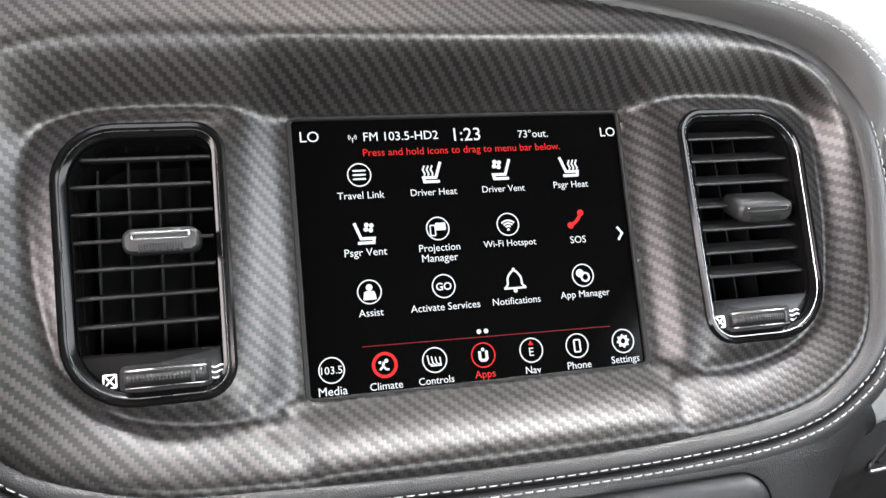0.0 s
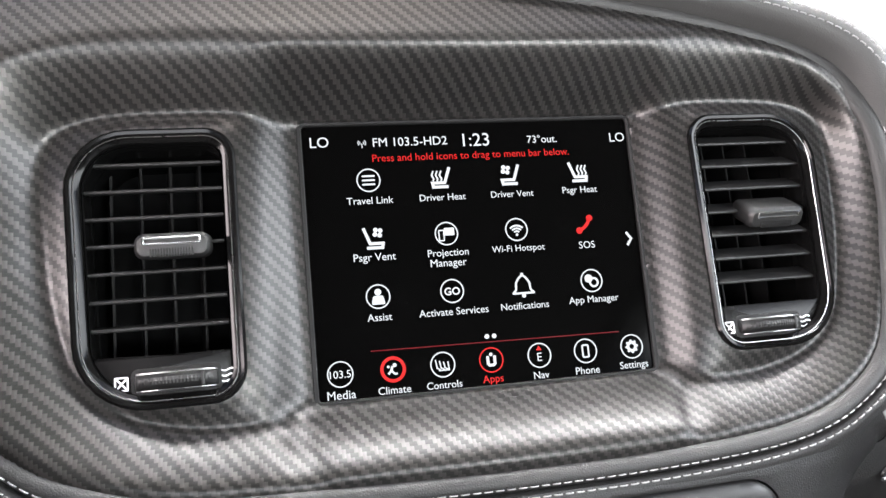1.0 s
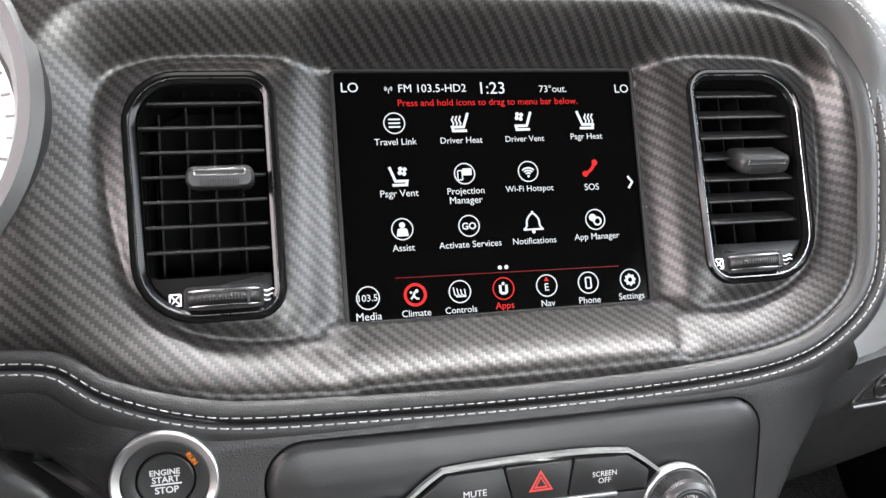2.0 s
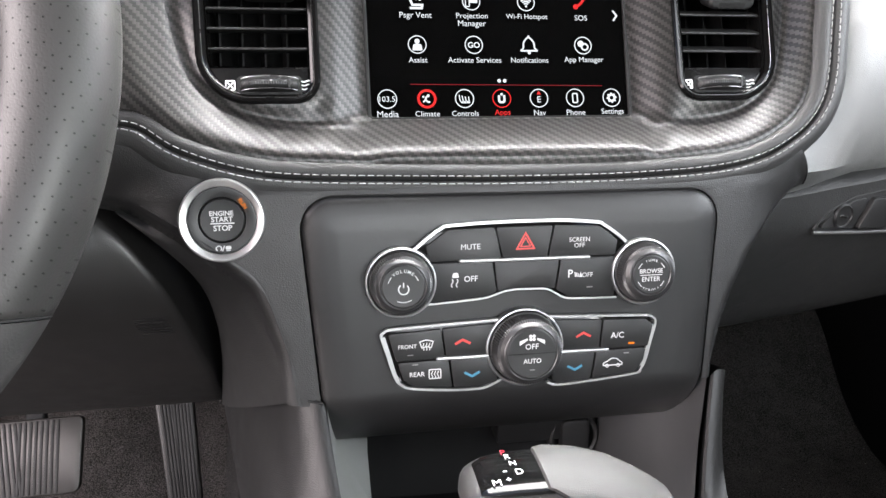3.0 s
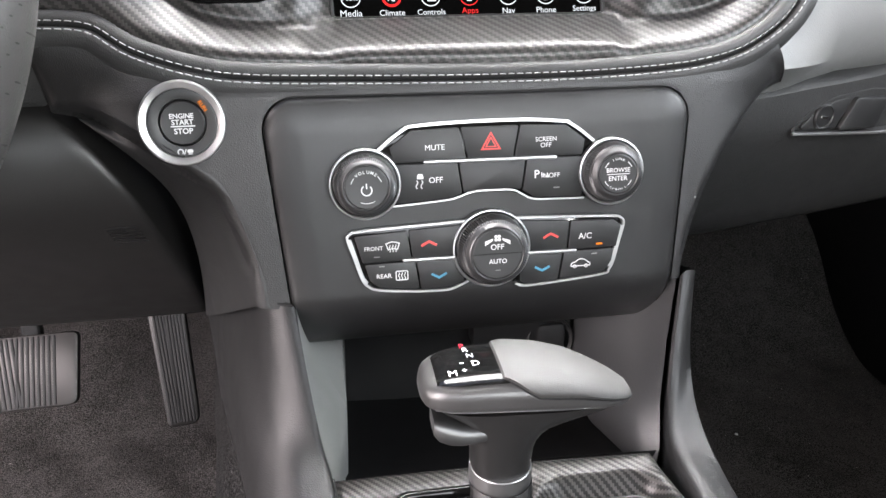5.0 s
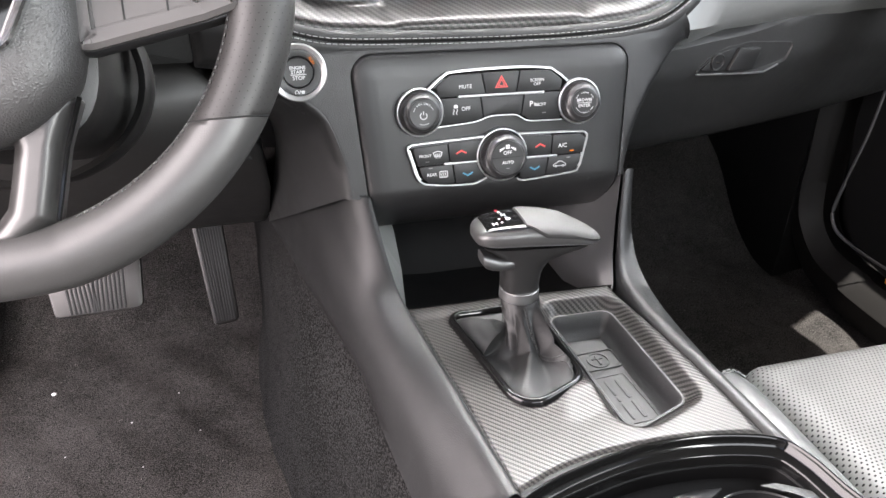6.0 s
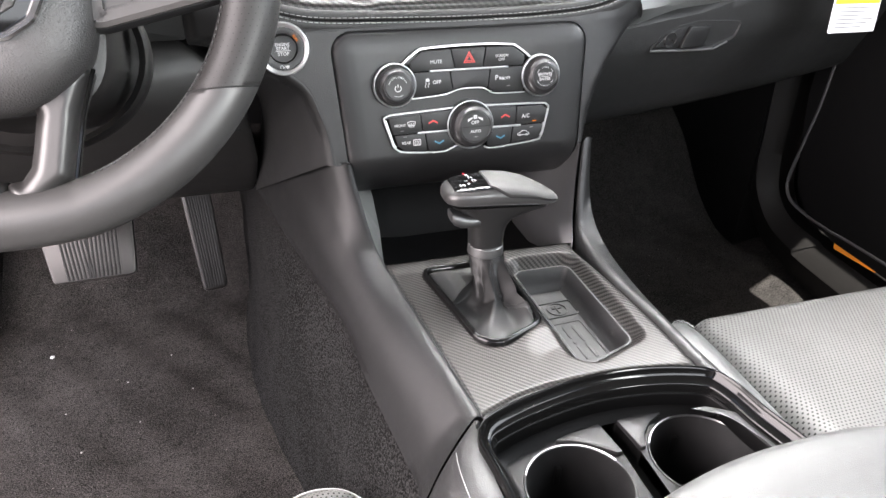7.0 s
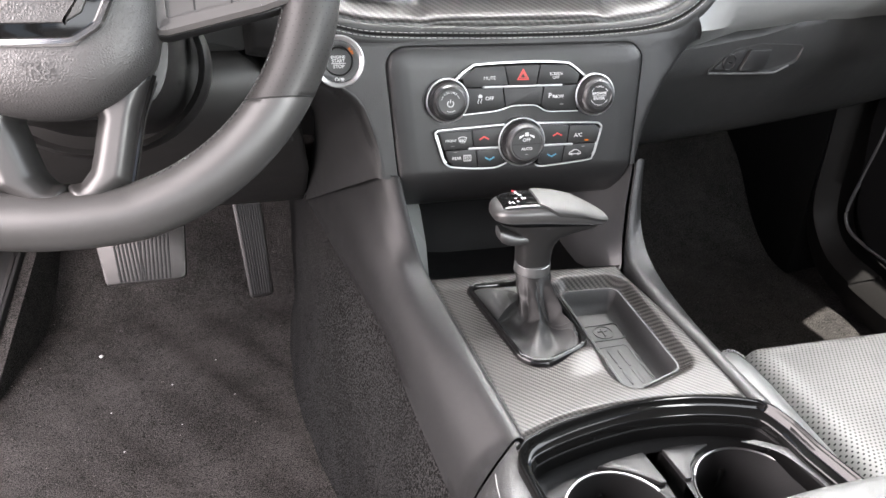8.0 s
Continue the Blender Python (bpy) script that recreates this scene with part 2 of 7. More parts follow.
def rounded(corners, n=6):
    """A closed 2D outline; each corner is (x, y, radius)."""
    out, m = [], len(corners)
    for i, (x, y, r) in enumerate(corners):
        p = Vector((x, y))
        a = (Vector(corners[i - 1][:2]) - p).normalized()
        b = (Vector(corners[(i + 1) % m][:2]) - p).normalized()
        if r <= 0:
            out.append(p)
            continue
        half = math.acos(max(-1, min(1, a.dot(b)))) / 2
        near_len = min((Vector(corners[i - 1][:2]) - p).length, (Vector(corners[(i + 1) % m][:2]) - p).length)
        cut = min(r / math.tan(half), 0.46 * near_len)
        r = cut * math.tan(half)
        c = p + (a + b).normalized() * (r / math.sin(half))
        s, e = p + a * cut - c, p + b * cut - c
        turn = s.angle_signed(e)
        for k in range(n + 1):
            t = -turn * k / n
            out.append(c + Vector((s.x * math.cos(t) - s.y * math.sin(t), s.x * math.sin(t) + s.y * math.cos(t))))
    return out


def rect(x0, y0, x1, y1, r=0.002, n=5):
    return rounded([(x0, y0, r), (x1, y0, r), (x1, y1, r), (x0, y1, r)], n)


def circle(x, y, r, n=40):
    return [Vector((x + r * math.cos(2 * math.pi * k / n), y + r * math.sin(2 * math.pi * k / n))) for k in range(n)]


def area(poly):
    return sum(poly[i - 1][0] * poly[i][1] - poly[i][0] * poly[i - 1][1] for i in range(len(poly))) / 2


def inset(poly, d):
    """The outline moved inwards by d."""
    s = 1 if area(poly) > 0 else -1
    out, m = [], len(poly)
    for i in range(m):
        a, b, c = Vector(poly[i - 1][:2]), Vector(poly[i][:2]), Vector(poly[(i + 1) % m][:2])
        e, f = (b - a), (c - b)
        if e.length < 1e-9 or f.length < 1e-9:
            t = (c - a).normalized()
            out.append(b + Vector((-t.y, t.x)) * d * s)
            continue
        e.normalize(), f.normalize()
        n1, n2 = Vector((-e.y, e.x)), Vector((-f.y, f.x))
        k = (n1 + n2)
        k = k / max(0.35, k.length_squared / 2) if k.length > 1e-6 else n1
        out.append(b + k * d * s)
    return out


def loft(rings, closed=True, caps=(True, True)):
    n = len(rings[0])
    v = [tuple(p) for r in rings for p in r]
    f = []
    for i in range(len(rings) - 1):
        for k in range(n if closed else n - 1):
            a, b = i * n + k, i * n + (k + 1) % n
            f.append((a, b, b + n, a + n))
    if closed and caps[0]:
        f.append(tuple(range(n - 1, -1, -1)))
    if closed and caps[1]:
        f.append(tuple((len(rings) - 1) * n + k for k in range(n)))
    return v, f


def prism(poly, w0, w1, bevel=0.0, steps=2, base=True):
    """A plate from w0 up to w1 over a 2D outline, with its upper edge rounded."""
    rings = [[(p[0], p[1], w0) for p in poly]]
    if bevel:
        for k in range(steps + 1):
            a = math.pi / 2 * k / steps
            q = inset(poly, bevel * (1 - math.cos(a)))
            rings.append([(p[0], p[1], w1 - bevel * (1 - math.sin(a))) for p in q])
    else:
        rings.append([(p[0], p[1], w1) for p in poly])
    return loft(rings, caps=(base, True))


def ring(outer, inner, w0, w1, bevel=0.0005):
    """A flat frame between two outlines of equal count."""
    return loft([[(p[0], p[1], w0) for p in outer], [(p[0], p[1], w1 - bevel) for p in outer], [(p[0], p[1], w1) for p in inset(outer, bevel)],
                 [(p[0], p[1], w1) for p in inset(inner, -bevel)], [(p[0], p[1], w1 - bevel) for p in inner], [(p[0], p[1], w0) for p in inner],
                 [(p[0], p[1], w0) for p in outer]], caps=(False, False))


def lathe(profile, n=48, x=0.0, y=0.0, cap=True, knurl=0.0):
    """A turned body about the local w axis; profile is (radius, height)."""
    rings = []
    for r, h, *k in profile:
        rings.append([(x + (r + (knurl if k and j % 2 else 0)) * math.cos(2 * math.pi * j / n), y + (r + (knurl if k and j % 2 else 0)) * math.sin(2 * math.pi * j / n), h) for j in range(n)])
    return loft(rings, caps=(cap, cap))


def tube(path, r, n=8, closed=False, flat=1.0):
    """A round bar along a 3D path; r may be a function of 0..1."""
    p = [Vector(q) for q in path]
    m, rings = len(p), []
    up = Vector((0.0123, 0.031, 1.0)).normalized()
    for i in range(m):
        a = p[i - 1] if (closed or i > 0) else p[i]
        b = p[(i + 1) % m] if (closed or i < m - 1) else p[i]
        t = (b - a).normalized()
        s = t.cross(up)
        s = s.normalized() if s.length > 1e-4 else Vector((1, 0, 0))
        q = s.cross(t).normalized()
        rr = r(i / (m - 1)) if callable(r) else r
        rings.append([p[i] + s * rr * math.cos(2 * math.pi * k / n) + q * rr * flat * math.sin(2 * math.pi * k / n) for k in range(n)])
    if closed:
        rings.append(rings[0])
    return loft(rings, caps=(not closed, not closed))


def ribbon(path, half, w0, w1, closed=False):
    """A flat raised line along a 2D path."""
    p = [Vector(q[:2]) for q in path]
    m, left, right = len(p), [], []
    for i in range(m):
        a = p[i - 1] if (closed or i > 0) else p[i]
        b = p[(i + 1) % m] if (closed or i < m - 1) else p[i]
        e, f = (p[i] - a), (b - p[i])
        e, f = (e if e.length else f).normalized(), (f if f.length else e).normalized()
        k = Vector((-e.y - f.y, e.x + f.x))
        k = k / max(0.5, k.length_squared / 2)
        left.append(p[i] + k * half), right.append(p[i] - k * half)
    rings = []
    for i in range(m):
        l, r = left[i], right[i]
        rings.append([(l.x, l.y, w0), (l.x, l.y, w1), (r.x, r.y, w1), (r.x, r.y, w0)])
    if closed:
        rings.append(rings[0])
    return loft(rings, caps=(not closed, not closed))


def bar(x0, y0, x1, y1, half, w0, w1, bevel=0.0004):
    """A rounded bar between two 2D points."""
    a, b = Vector((x0, y0)), Vector((x1, y1))
    t = (b - a).normalized()
    s = Vector((-t.y, t.x)) * half
    c = [a - s, b - s, b + s, a + s]
    return prism(rounded([(q.x, q.y, half * 0.95) for q in c], 4), w0, w1, bevel)


def box(x0, y0, z0, x1, y1, z1, r=0.004, bevel=0.003):
    return prism(rect(x0, y0, x1, y1, r), z0, z1, bevel)


def join(*geos):
    v, f = [], []
    for gv, gf in geos:
        k = len(v)
        v += [tuple(p) for p in gv]
        f += [tuple(i + k for i in q) for q in gf]
    return v, f


def moved(geo, m):
    return [tuple(m @ Vector(p)) for p in geo[0]], geo[1]


def near(poly, x, y):
    """Signed distance to a closed outline (minus inside) and the nearest place on it, for arrays."""
    q = np.array([(p[0], p[1]) for p in poly])
    best, bx, by = np.full(x.shape, 1e9), x.copy(), y.copy()
    inside = np.zeros(x.shape, bool)
    for i in range(len(q)):
        (ax, ay), (cx, cy) = q[i - 1], q[i]
        ex, ey = cx - ax, cy - ay
        t = np.clip(((x - ax) * ex + (y - ay) * ey) / max(ex * ex + ey * ey, 1e-14), 0, 1)
        px, py = ax + t * ex, ay + t * ey
        d = np.hypot(x - px, y - py)
        m = d < best
        best[m], bx[m], by[m] = d[m], px[m], py[m]
        if ay != cy:
            inside ^= ((ay > y) != (cy > y)) & (x < ax + (y - ay) / (cy - ay) * ex)
    return np.where(inside, -best, best), bx, by


def smooth(t):
    t = np.clip(t, 0, 1)
    return t * t * (3 - 2 * t)


def field(outline, holes, height, step, skirt=0.0, soften=0):
    """A relief over a 2D outline with holes; height(x, y) in arrays. Its rims are drawn onto the outlines and turned back by skirt."""
    q = np.array([(p[0], p[1]) for p in outline])
    xs, ys = np.arange(q[:, 0].min(), q[:, 0].max() + step, step), np.arange(q[:, 1].min(), q[:, 1].max() + step, step)
    x, y = np.meshgrid(xs, ys, indexing="ij")
    keep = np.ones(x.shape, bool)
    tx, ty, td = x.copy(), y.copy(), np.full(x.shape, 1e9)
    for k, poly in enumerate((outline, *holes)):
        d, px, py = near(poly, x, y)
        d = d if k == 0 else -d
        keep &= d < step * 0.45
        m = np.abs(d) < td
        tx[m], ty[m], td[m] = px[m], py[m], np.abs(d)[m]
    cell = keep[:-1, :-1] & keep[1:, :-1] & keep[:-1, 1:] & keep[1:, 1:]
    count = np.zeros(x.shape, int)
    for a in (0, 1):
        for b in (0, 1):
            count[a:a + cell.shape[0], b:b + cell.shape[1]] += cell
    rim = (count > 0) & (count < 4)
    close = rim & (td < step * 1.6)
    x[close], y[close] = tx[close], ty[close]
    z = height(x, y)
    for _ in range(soften):
        e = np.pad(z, 1, mode="edge")
        z = (e[:-2, 1:-1] + e[2:, 1:-1] + e[1:-1, :-2] + e[1:-1, 2:] + 2 * z) / 6
    index = np.full(x.shape, -1)
    used = count > 0
    index[used] = np.arange(used.sum())
    v = [tuple(p) for p in np.stack([x[used], y[used], z[used]], 1).tolist()]
    i, j = np.nonzero(cell)
    f = [tuple(t) for t in np.stack([index[i, j], index[i + 1, j], index[i + 1, j + 1], index[i, j + 1]], 1).tolist()]
    if skirt:
        edges = {}
        for t in f:
            for k in range(4):
                e = (t[k], t[(k + 1) % 4])
                if (e[1], e[0]) in edges:
                    del edges[(e[1], e[0])]
                else:
                    edges[e] = 1
        low = {}
        for a, b in edges:
            for c in (a, b):
                if c not in low:
                    low[c] = len(v)
                    v.append((v[c][0], v[c][1], v[c][2] - skirt))
            f.append((b, a, low[a], low[b]))
    return v, f


def mesh_of(name, geo, material, sharp=32):
    me = bpy.data.meshes.new(name)
    me.from_pydata([tuple(p) for p in geo[0]], [], [tuple(f) for f in geo[1]])
    bm = bmesh.new()
    bm.from_mesh(me)
    bmesh.ops.remove_doubles(bm, verts=bm.verts, dist=1e-6)
    bmesh.ops.recalc_face_normals(bm, faces=bm.faces)
    bm.to_mesh(me)
    bm.free()
    me.polygons.foreach_set("use_smooth", [True] * len(me.polygons))
    me.set_sharp_from_angle(angle=radians(sharp))
    me.materials.append(material)
    return me


def part(name, geo, material, parent, label="", m=None, sharp=32):
    """One mesh under a thing or under a part."""
    ob = new(name, mesh_of(name, geo, material, sharp))
    ob.parent = parent
    if m is not None:
        ob.matrix_local = m
    return tagged(ob, label)


def thing(name, label, category, m=None, group="", kind=""):
    ob = new(name)
    ob.empty_display_size = 0.02
    if m is not None:
        ob.matrix_world = m
    return tagged(ob, label, category, group, kind)


def basis(o, ex, ey, ez):
    return Matrix(((ex[0], ey[0], ez[0], o[0]), (ex[1], ey[1], ez[1], o[1]), (ex[2], ey[2], ez[2], o[2]), (0, 0, 0, 1)))


def letters(text, x, y, w, width, material, parent, name="lettering", turn=0.0, label="", height=0.0, thick=0.00012, bold=0.0):
    """Flat lettering of a given width, centred at (x, y, w) of its parent."""
    c = bpy.data.curves.new(name, "FONT")
    c.body, c.align_x, c.align_y, c.size, c.resolution_u, c.offset = text, "CENTER", "CENTER", 1.0, 3, bold
    t = bpy.data.objects.new(name, c)
    me = bpy.data.meshes.new_from_object(t)
    bpy.data.objects.remove(t)
    me.name = name
    p = np.array([tuple(q.co) for q in me.vertices])
    lo, hi = p.min(0), p.max(0)
    k = width / (hi[0] - lo[0]) if width else 1.0
    ky = height / (hi[1] - lo[1]) if height else k
    k = k if width else ky
    for q in me.vertices:
        q.co = ((q.co[0] - (lo[0] + hi[0]) / 2) * k, (q.co[1] - (lo[1] + hi[1]) / 2) * ky, 0.0)
    me.materials.clear()
    me.materials.append(material)
    ob = new(name, me)
    ob.parent = parent
    ob.matrix_local = pose(x, y, w + thick, 0, 0, turn)
    return tagged(ob, label)


# frames of the dash: the display's plane, the control panel's plane, the steering wheel's plane
M_SCREEN = basis((0, 0.115, 0.614), (1, 0, 0), (0, 0.4386, 0.8987), (0, -0.8987, 0.4386))
M_PANEL = basis((0, 0.0076, 0.45), (1, 0, 0), (0, 0.2093, 0.9779), (0, -0.9779, 0.2093))
M_WHEEL = basis((-0.382, -0.1165, 0.6210), (1, 0, 0), (0, 0.3746, 0.9272), (0, -0.9272, 0.3746))

# ---- cabin shell ----
S_KIND = "structure"


def structure(name, geo, material, label, category, m=None, sharp=32):
    ob = new(name, mesh_of(name, geo, material, sharp))
    if m is not None:
        ob.matrix_world = m
    return tagged(ob, label, category, kind=S_KIND)


def slab(x0, y0, z0, x1, y1, z1):
    return loft([[(x0, y0, z), (x1, y0, z), (x1, y1, z), (x0, y1, z)] for z in (z0, z1)])


def floor_height(x, y):
    rise = 0.20 * smooth((y - 0.42) / 0.30)
    return -0.034 + rise + 0.004 * np.sin(x * 23 + 1.1) * np.sin(y * 19) + 0.0025 * np.sin(x * 61 + y * 47)


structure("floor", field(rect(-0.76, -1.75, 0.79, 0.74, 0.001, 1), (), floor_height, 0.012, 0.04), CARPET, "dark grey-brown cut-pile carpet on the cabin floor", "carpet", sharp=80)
structure("wall_firewall", slab(-0.80, 0.72, -0.08, 0.80, 0.78, 0.735), DARK, "dark bulkhead closing the front of the cabin", "bulkhead")
structure("wall_rear", slab(-0.78, -1.80, -0.08, 0.78, -1.74, 0.78), DARK, "dark panel closing the rear of the cabin", "panel")
structure("ceiling", join(slab(-0.60, -1.45, 1.10, 0.60, 0.02, 1.14)), HEADLINER, "dark grey cloth headliner under the roof", "headliner")
for sx, side in ((-1, "wall_left"), (1, "wall_right")):
    pillars = [slab(sx * 0.70, y0, 0.66, sx * 0.78, y0 + w, 1.12) for y0, w in ((-0.98, 0.12), (-1.78, 0.20))]
    if sx > 0:
        # Unseen roof-corner slab added to cut off the front of the sun patch.
        pillars.append(loft([[(0.60, -0.185, z), (0.82, -0.095, z), (0.82, 0.06, z), (0.60, 0.06, z)] for z in (1.07, 1.13)]))
    low = [slab(sx * 0.80, -1.78, -0.08, sx * 0.83, 0.76, 0.70)] if sx > 0 else [slab(sx * 0.775, -1.78, -0.08, sx * 0.83, -0.90, 0.70), slab(sx * 0.775, 0.42, -0.08, sx * 0.83, 0.76, 0.70), slab(sx * 0.775, -0.90, -0.08, sx * 0.83, 0.42, 0.02)]
    structure(side, join(*low, slab(sx * 0.57, -1.50, 1.07, sx * 0.648, 0.05, 1.13), *pillars,
                         tube([(sx * 0.66, 0.02, 1.10), (sx * 0.74, 0.40, 0.92), (sx * 0.78, 0.74, 0.72)], 0.035, 8)),
              DARK, "dark body side with slim pillars" + (" and an open doorway" if sx < 0 else ", open window spaces and an added slab that shapes the sunlight"), "car side")
structure("window_1", loft([[(-0.68, 0.06, 1.10), (0.68, 0.06, 1.10), (0.76, 0.74, 0.72), (-0.76, 0.74, 0.72)], [(-0.68, 0.065, 1.105), (0.68, 0.065, 1.105), (0.76, 0.745, 0.725), (-0.76, 0.745, 0.725)]]),
          WINDOW, "clear windshield glass", "windshield").visible_shadow = False

# ---- dashboard ----
dash = thing("dashboard", "black dashboard with carbon-fibre trim and stitched leather roll", "dashboard", M_SCREEN)

LOW_EDGE = [(-0.60, -0.069), (-0.40, -0.069), (-0.30, -0.069), (-0.255, -0.0695), (-0.2224, -0.0730), (-0.1985, -0.0882), (-0.1677, -0.0995), (-0.1358, -0.1045), (-0.0688, -0.1072), (0.0025, -0.1088), (0.0787, -0.1082),
            (0.1420, -0.1035), (0.1800, -0.0905), (0.2065, -0.0650), (0.2180, -0.0158), (0.2222, 0.0137), (0.2215, 0.0414), (0.2165, 0.0600), (0.1985, 0.0860), (0.1543, 0.1047), (0.0729, 0.1219), (-0.05, 0.142)]
EDGE = [Vector(p) for p in catmull(LOW_EDGE, 8)]
TRIM = EDGE + [Vector((-0.20, 0.158)), Vector((-0.60, 0.170))]
HALF = [(0.0904, -0.0705), (0.1024, -0.0772), (0.1225, -0.0786), (0.1443, -0.0769), (0.1653, -0.0705), (0.1835, -0.0584), (0.1960, -0.0402), (0.2050, -0.0096), (0.2075, 0.0159), (0.2080, 0.0393), (0.2045, 0.0590), (0.1940, 0.0690),
        (0.1705, 0.0740), (0.1195, 0.0745), (0.0931, 0.0715)]
BASIN = [Vector(p) for p in catmull(HALF + [(-x, y) for x, y in reversed(HALF)], 5, True)]
OPENING = rounded([(-0.0880, -0.0705, 0.003), (0.0905, -0.0705, 0.003), (0.0935, 0.0708, 0.003), (-0.0880, 0.0708, 0.003)], 3)


def vent_outline(s):
    o = rounded([(-0.1895, -0.0627, 0.030), (-0.1198, -0.0627, 0.014), (-0.1202, 0.0627, 0.013), (-0.1935, 0.0627, 0.026)], 8)
    return o if s < 0 else [Vector((-p.x, p.y)) for p in o]


def trim_height(x, y):
    rim, _, _ = near(TRIM, x, y)
    wall, _, _ = near(BASIN, x, y)
    pod = 0.0135 * smooth((np.abs(x) - 0.090) / 0.024)
    span = np.minimum(np.maximum(wall, 0) + np.maximum(-rim, 0), 0.034)
    r = np.maximum(wall, 0) / np.maximum(span, 1e-5)
    top = 0.032 + 0.003 * smooth((y - 0.02) / 0.06) - 0.002 * smooth((x - 0.05) / 0.15)
    k = np.clip(r / 0.87, 0, 1)
    ease = 0.72 * k + 0.28 * np.sin(math.pi / 2 * k)
    w = pod * (1 - ease) + top * ease
    lip = np.minimum(np.abs(near(vent_outline(-1), x, y)[0]), np.abs(near(vent_outline(1), x, y)[0]))
    w = w + 0.0030 * np.exp(-(lip / 0.0045) ** 2)
    w = w - 0.0022 * smooth((wall + 0.0075) / 0.005) * smooth((0.004 - wall) / 0.005) * smooth((np.abs(x) - 0.10) / 0.02)
    w = w - 0.20 * np.maximum(0, y - 0.094) * smooth((wall - 0.014) / 0.01)
    return w - 0.0035 * smooth((rim + 0.005) / 0.005) ** 2


GAUGE = circle(-0.335, 0.045, 0.106, 64)
part("carbon_trim", field(TRIM, (inset(OPENING, -0.0002), vent_outline(-1), vent_outline(1), GAUGE), trim_height, 0.0016, 0.012, 9), CARBON, dash, "woven carbon-fibre trim round the display and vents", sharp=50)

# leather roll: a padded band that follows the trim's edge, in two swells with a welt between them
def roll_scale(p):
    return 1.0 + 0.22 * float(smooth((p.x - 0.15) / 0.06)) * float(smooth((p.y + 0.10) / 0.06))


def roll_point(i, d, w):
    p = EDGE[i]
    t = (EDGE[min(i + 1, len(EDGE) - 1)] - EDGE[max(i - 1, 0)]).normalized()
    n = Vector((t.y, -t.x))
    k = roll_scale(p)
    drop = 0.010 * float(smooth((-0.16 - p.x) / 0.1))
    q = p + n * d * k
    return (q.x, q.y, w - drop * 0.3 - 0.004 * float(smooth((p.y - 0.05) / 0.05)))


PROFILE = [(-0.0020, 0.018), (-0.0017, 0.0288), (-0.0008, 0.0306), (0.0008, 0.0318), (0.0026, 0.0325), (0.0048, 0.0326), (0.0068, 0.0316), (0.0080, 0.0294), (0.0086, 0.0276), (0.0092, 0.0296), (0.0102, 0.0316), (0.0124, 0.0322), (0.0148, 0.0314), (0.0175, 0.0296), (0.0205, 0.0262), (0.0225, 0.018)]
part("leather_roll", loft([[roll_point(i, d, w) for d, w in PROFILE] for i in range(len(EDGE))], closed=False), ROLL, dash, "black leather roll edging the trim", sharp=60)


def seam(along, length, gap, radius, put):
    """Small separate stitches along a path; put(i, f) gives a point between samples i and i + 1."""
    geos, pos, i = [], 0.0, 0
    pts = along
    total = [0.0]
    for a, b in zip(pts, pts[1:]):
        total.append(total[-1] + (Vector(b) - Vector(a)).length)

    def at(s):
        k = min(max(int(np.searchsorted(total, s)) - 1, 0), len(pts) - 2)
        f = (s - total[k]) / max(total[k + 1] - total[k], 1e-9)
        return Vector(pts[k]).lerp(Vector(pts[k + 1]), f)

    s = 0.0
    while s + length < total[-1]:
        a, c = at(s), at(s + length)
        b = at(s + length / 2)
        geos.append(tube([a - put * radius, a * 0.7 + b * 0.3 + put * radius * 0.5, b + put * radius * 0.7, c * 0.7 + b * 0.3 + put * radius * 0.5, c - put * radius], radius, 5))
        s += length + gap
    return join(*geos)


for d, w in ((0.0066, 0.0322), (0.0114, 0.0326)):
    part("stitching", seam([roll_point(i, d, w) for i in range(10, len(EDGE))], 0.0036, 0.0018, 0.00038, Vector((0, 0, 1))), THREAD, dash, "pale grey thread stitching")

for d, w in ((0.0135, 0.0468), (0.0175, 0.0468)):
    part("stitching", seam([roll_point(i, d, w) for i in range(len(EDGE) - 44, len(EDGE) - 2)], 0.0036, 0.0018, 0.00038, Vector((0, 0, 1))), THREAD, dash, "pale grey thread stitching")

# dash top behind the trim
BROW = ((0.0030, 0.0240), (0.0045, 0.0300), (0.0075, 0.0390), (0.0105, 0.0445), (0.0150, 0.0460), (0.0210, 0.0450), (0.0300, 0.0400), (0.0450, 0.0250), (0.0600, 0.0060))
START = len(EDGE) - 46
rows = []
for d, w in BROW:
    row = []
    for i in range(START, len(EDGE)):
        rise = float(smooth((i - START) / 20))
        low = 0.0305 - 0.6 * max(0.0, d - 0.012)
        row.append(roll_point(i, d, low * (1 - rise) + w * rise))
    rows.append(row + [(x, y + d, w - 0.004) for x, y in ((-0.20, 0.158), (-0.60, 0.170), (-0.79, 0.173))])
TOP = EDGE[START:] + [Vector((-0.20, 0.158)), Vector((-0.60, 0.170)), Vector((-0.79, 0.173))]
rows.append([tuple(M_SCREEN.inverted() @ Vector((p.x, 0.42, 0.76))) for p in TOP])
rows.append([tuple(M_SCREEN.inverted() @ Vector((p.x, 0.74, 0.72))) for p in TOP])
# Same leather as the pad, kept dark; the dash top carries painted glare.
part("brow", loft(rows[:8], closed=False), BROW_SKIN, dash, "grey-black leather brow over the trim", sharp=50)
part("dash_top", loft(rows[7:], closed=False), DASHPAD, dash, "grained dash top under the windshield, daylight painted in as pale grey", sharp=50)


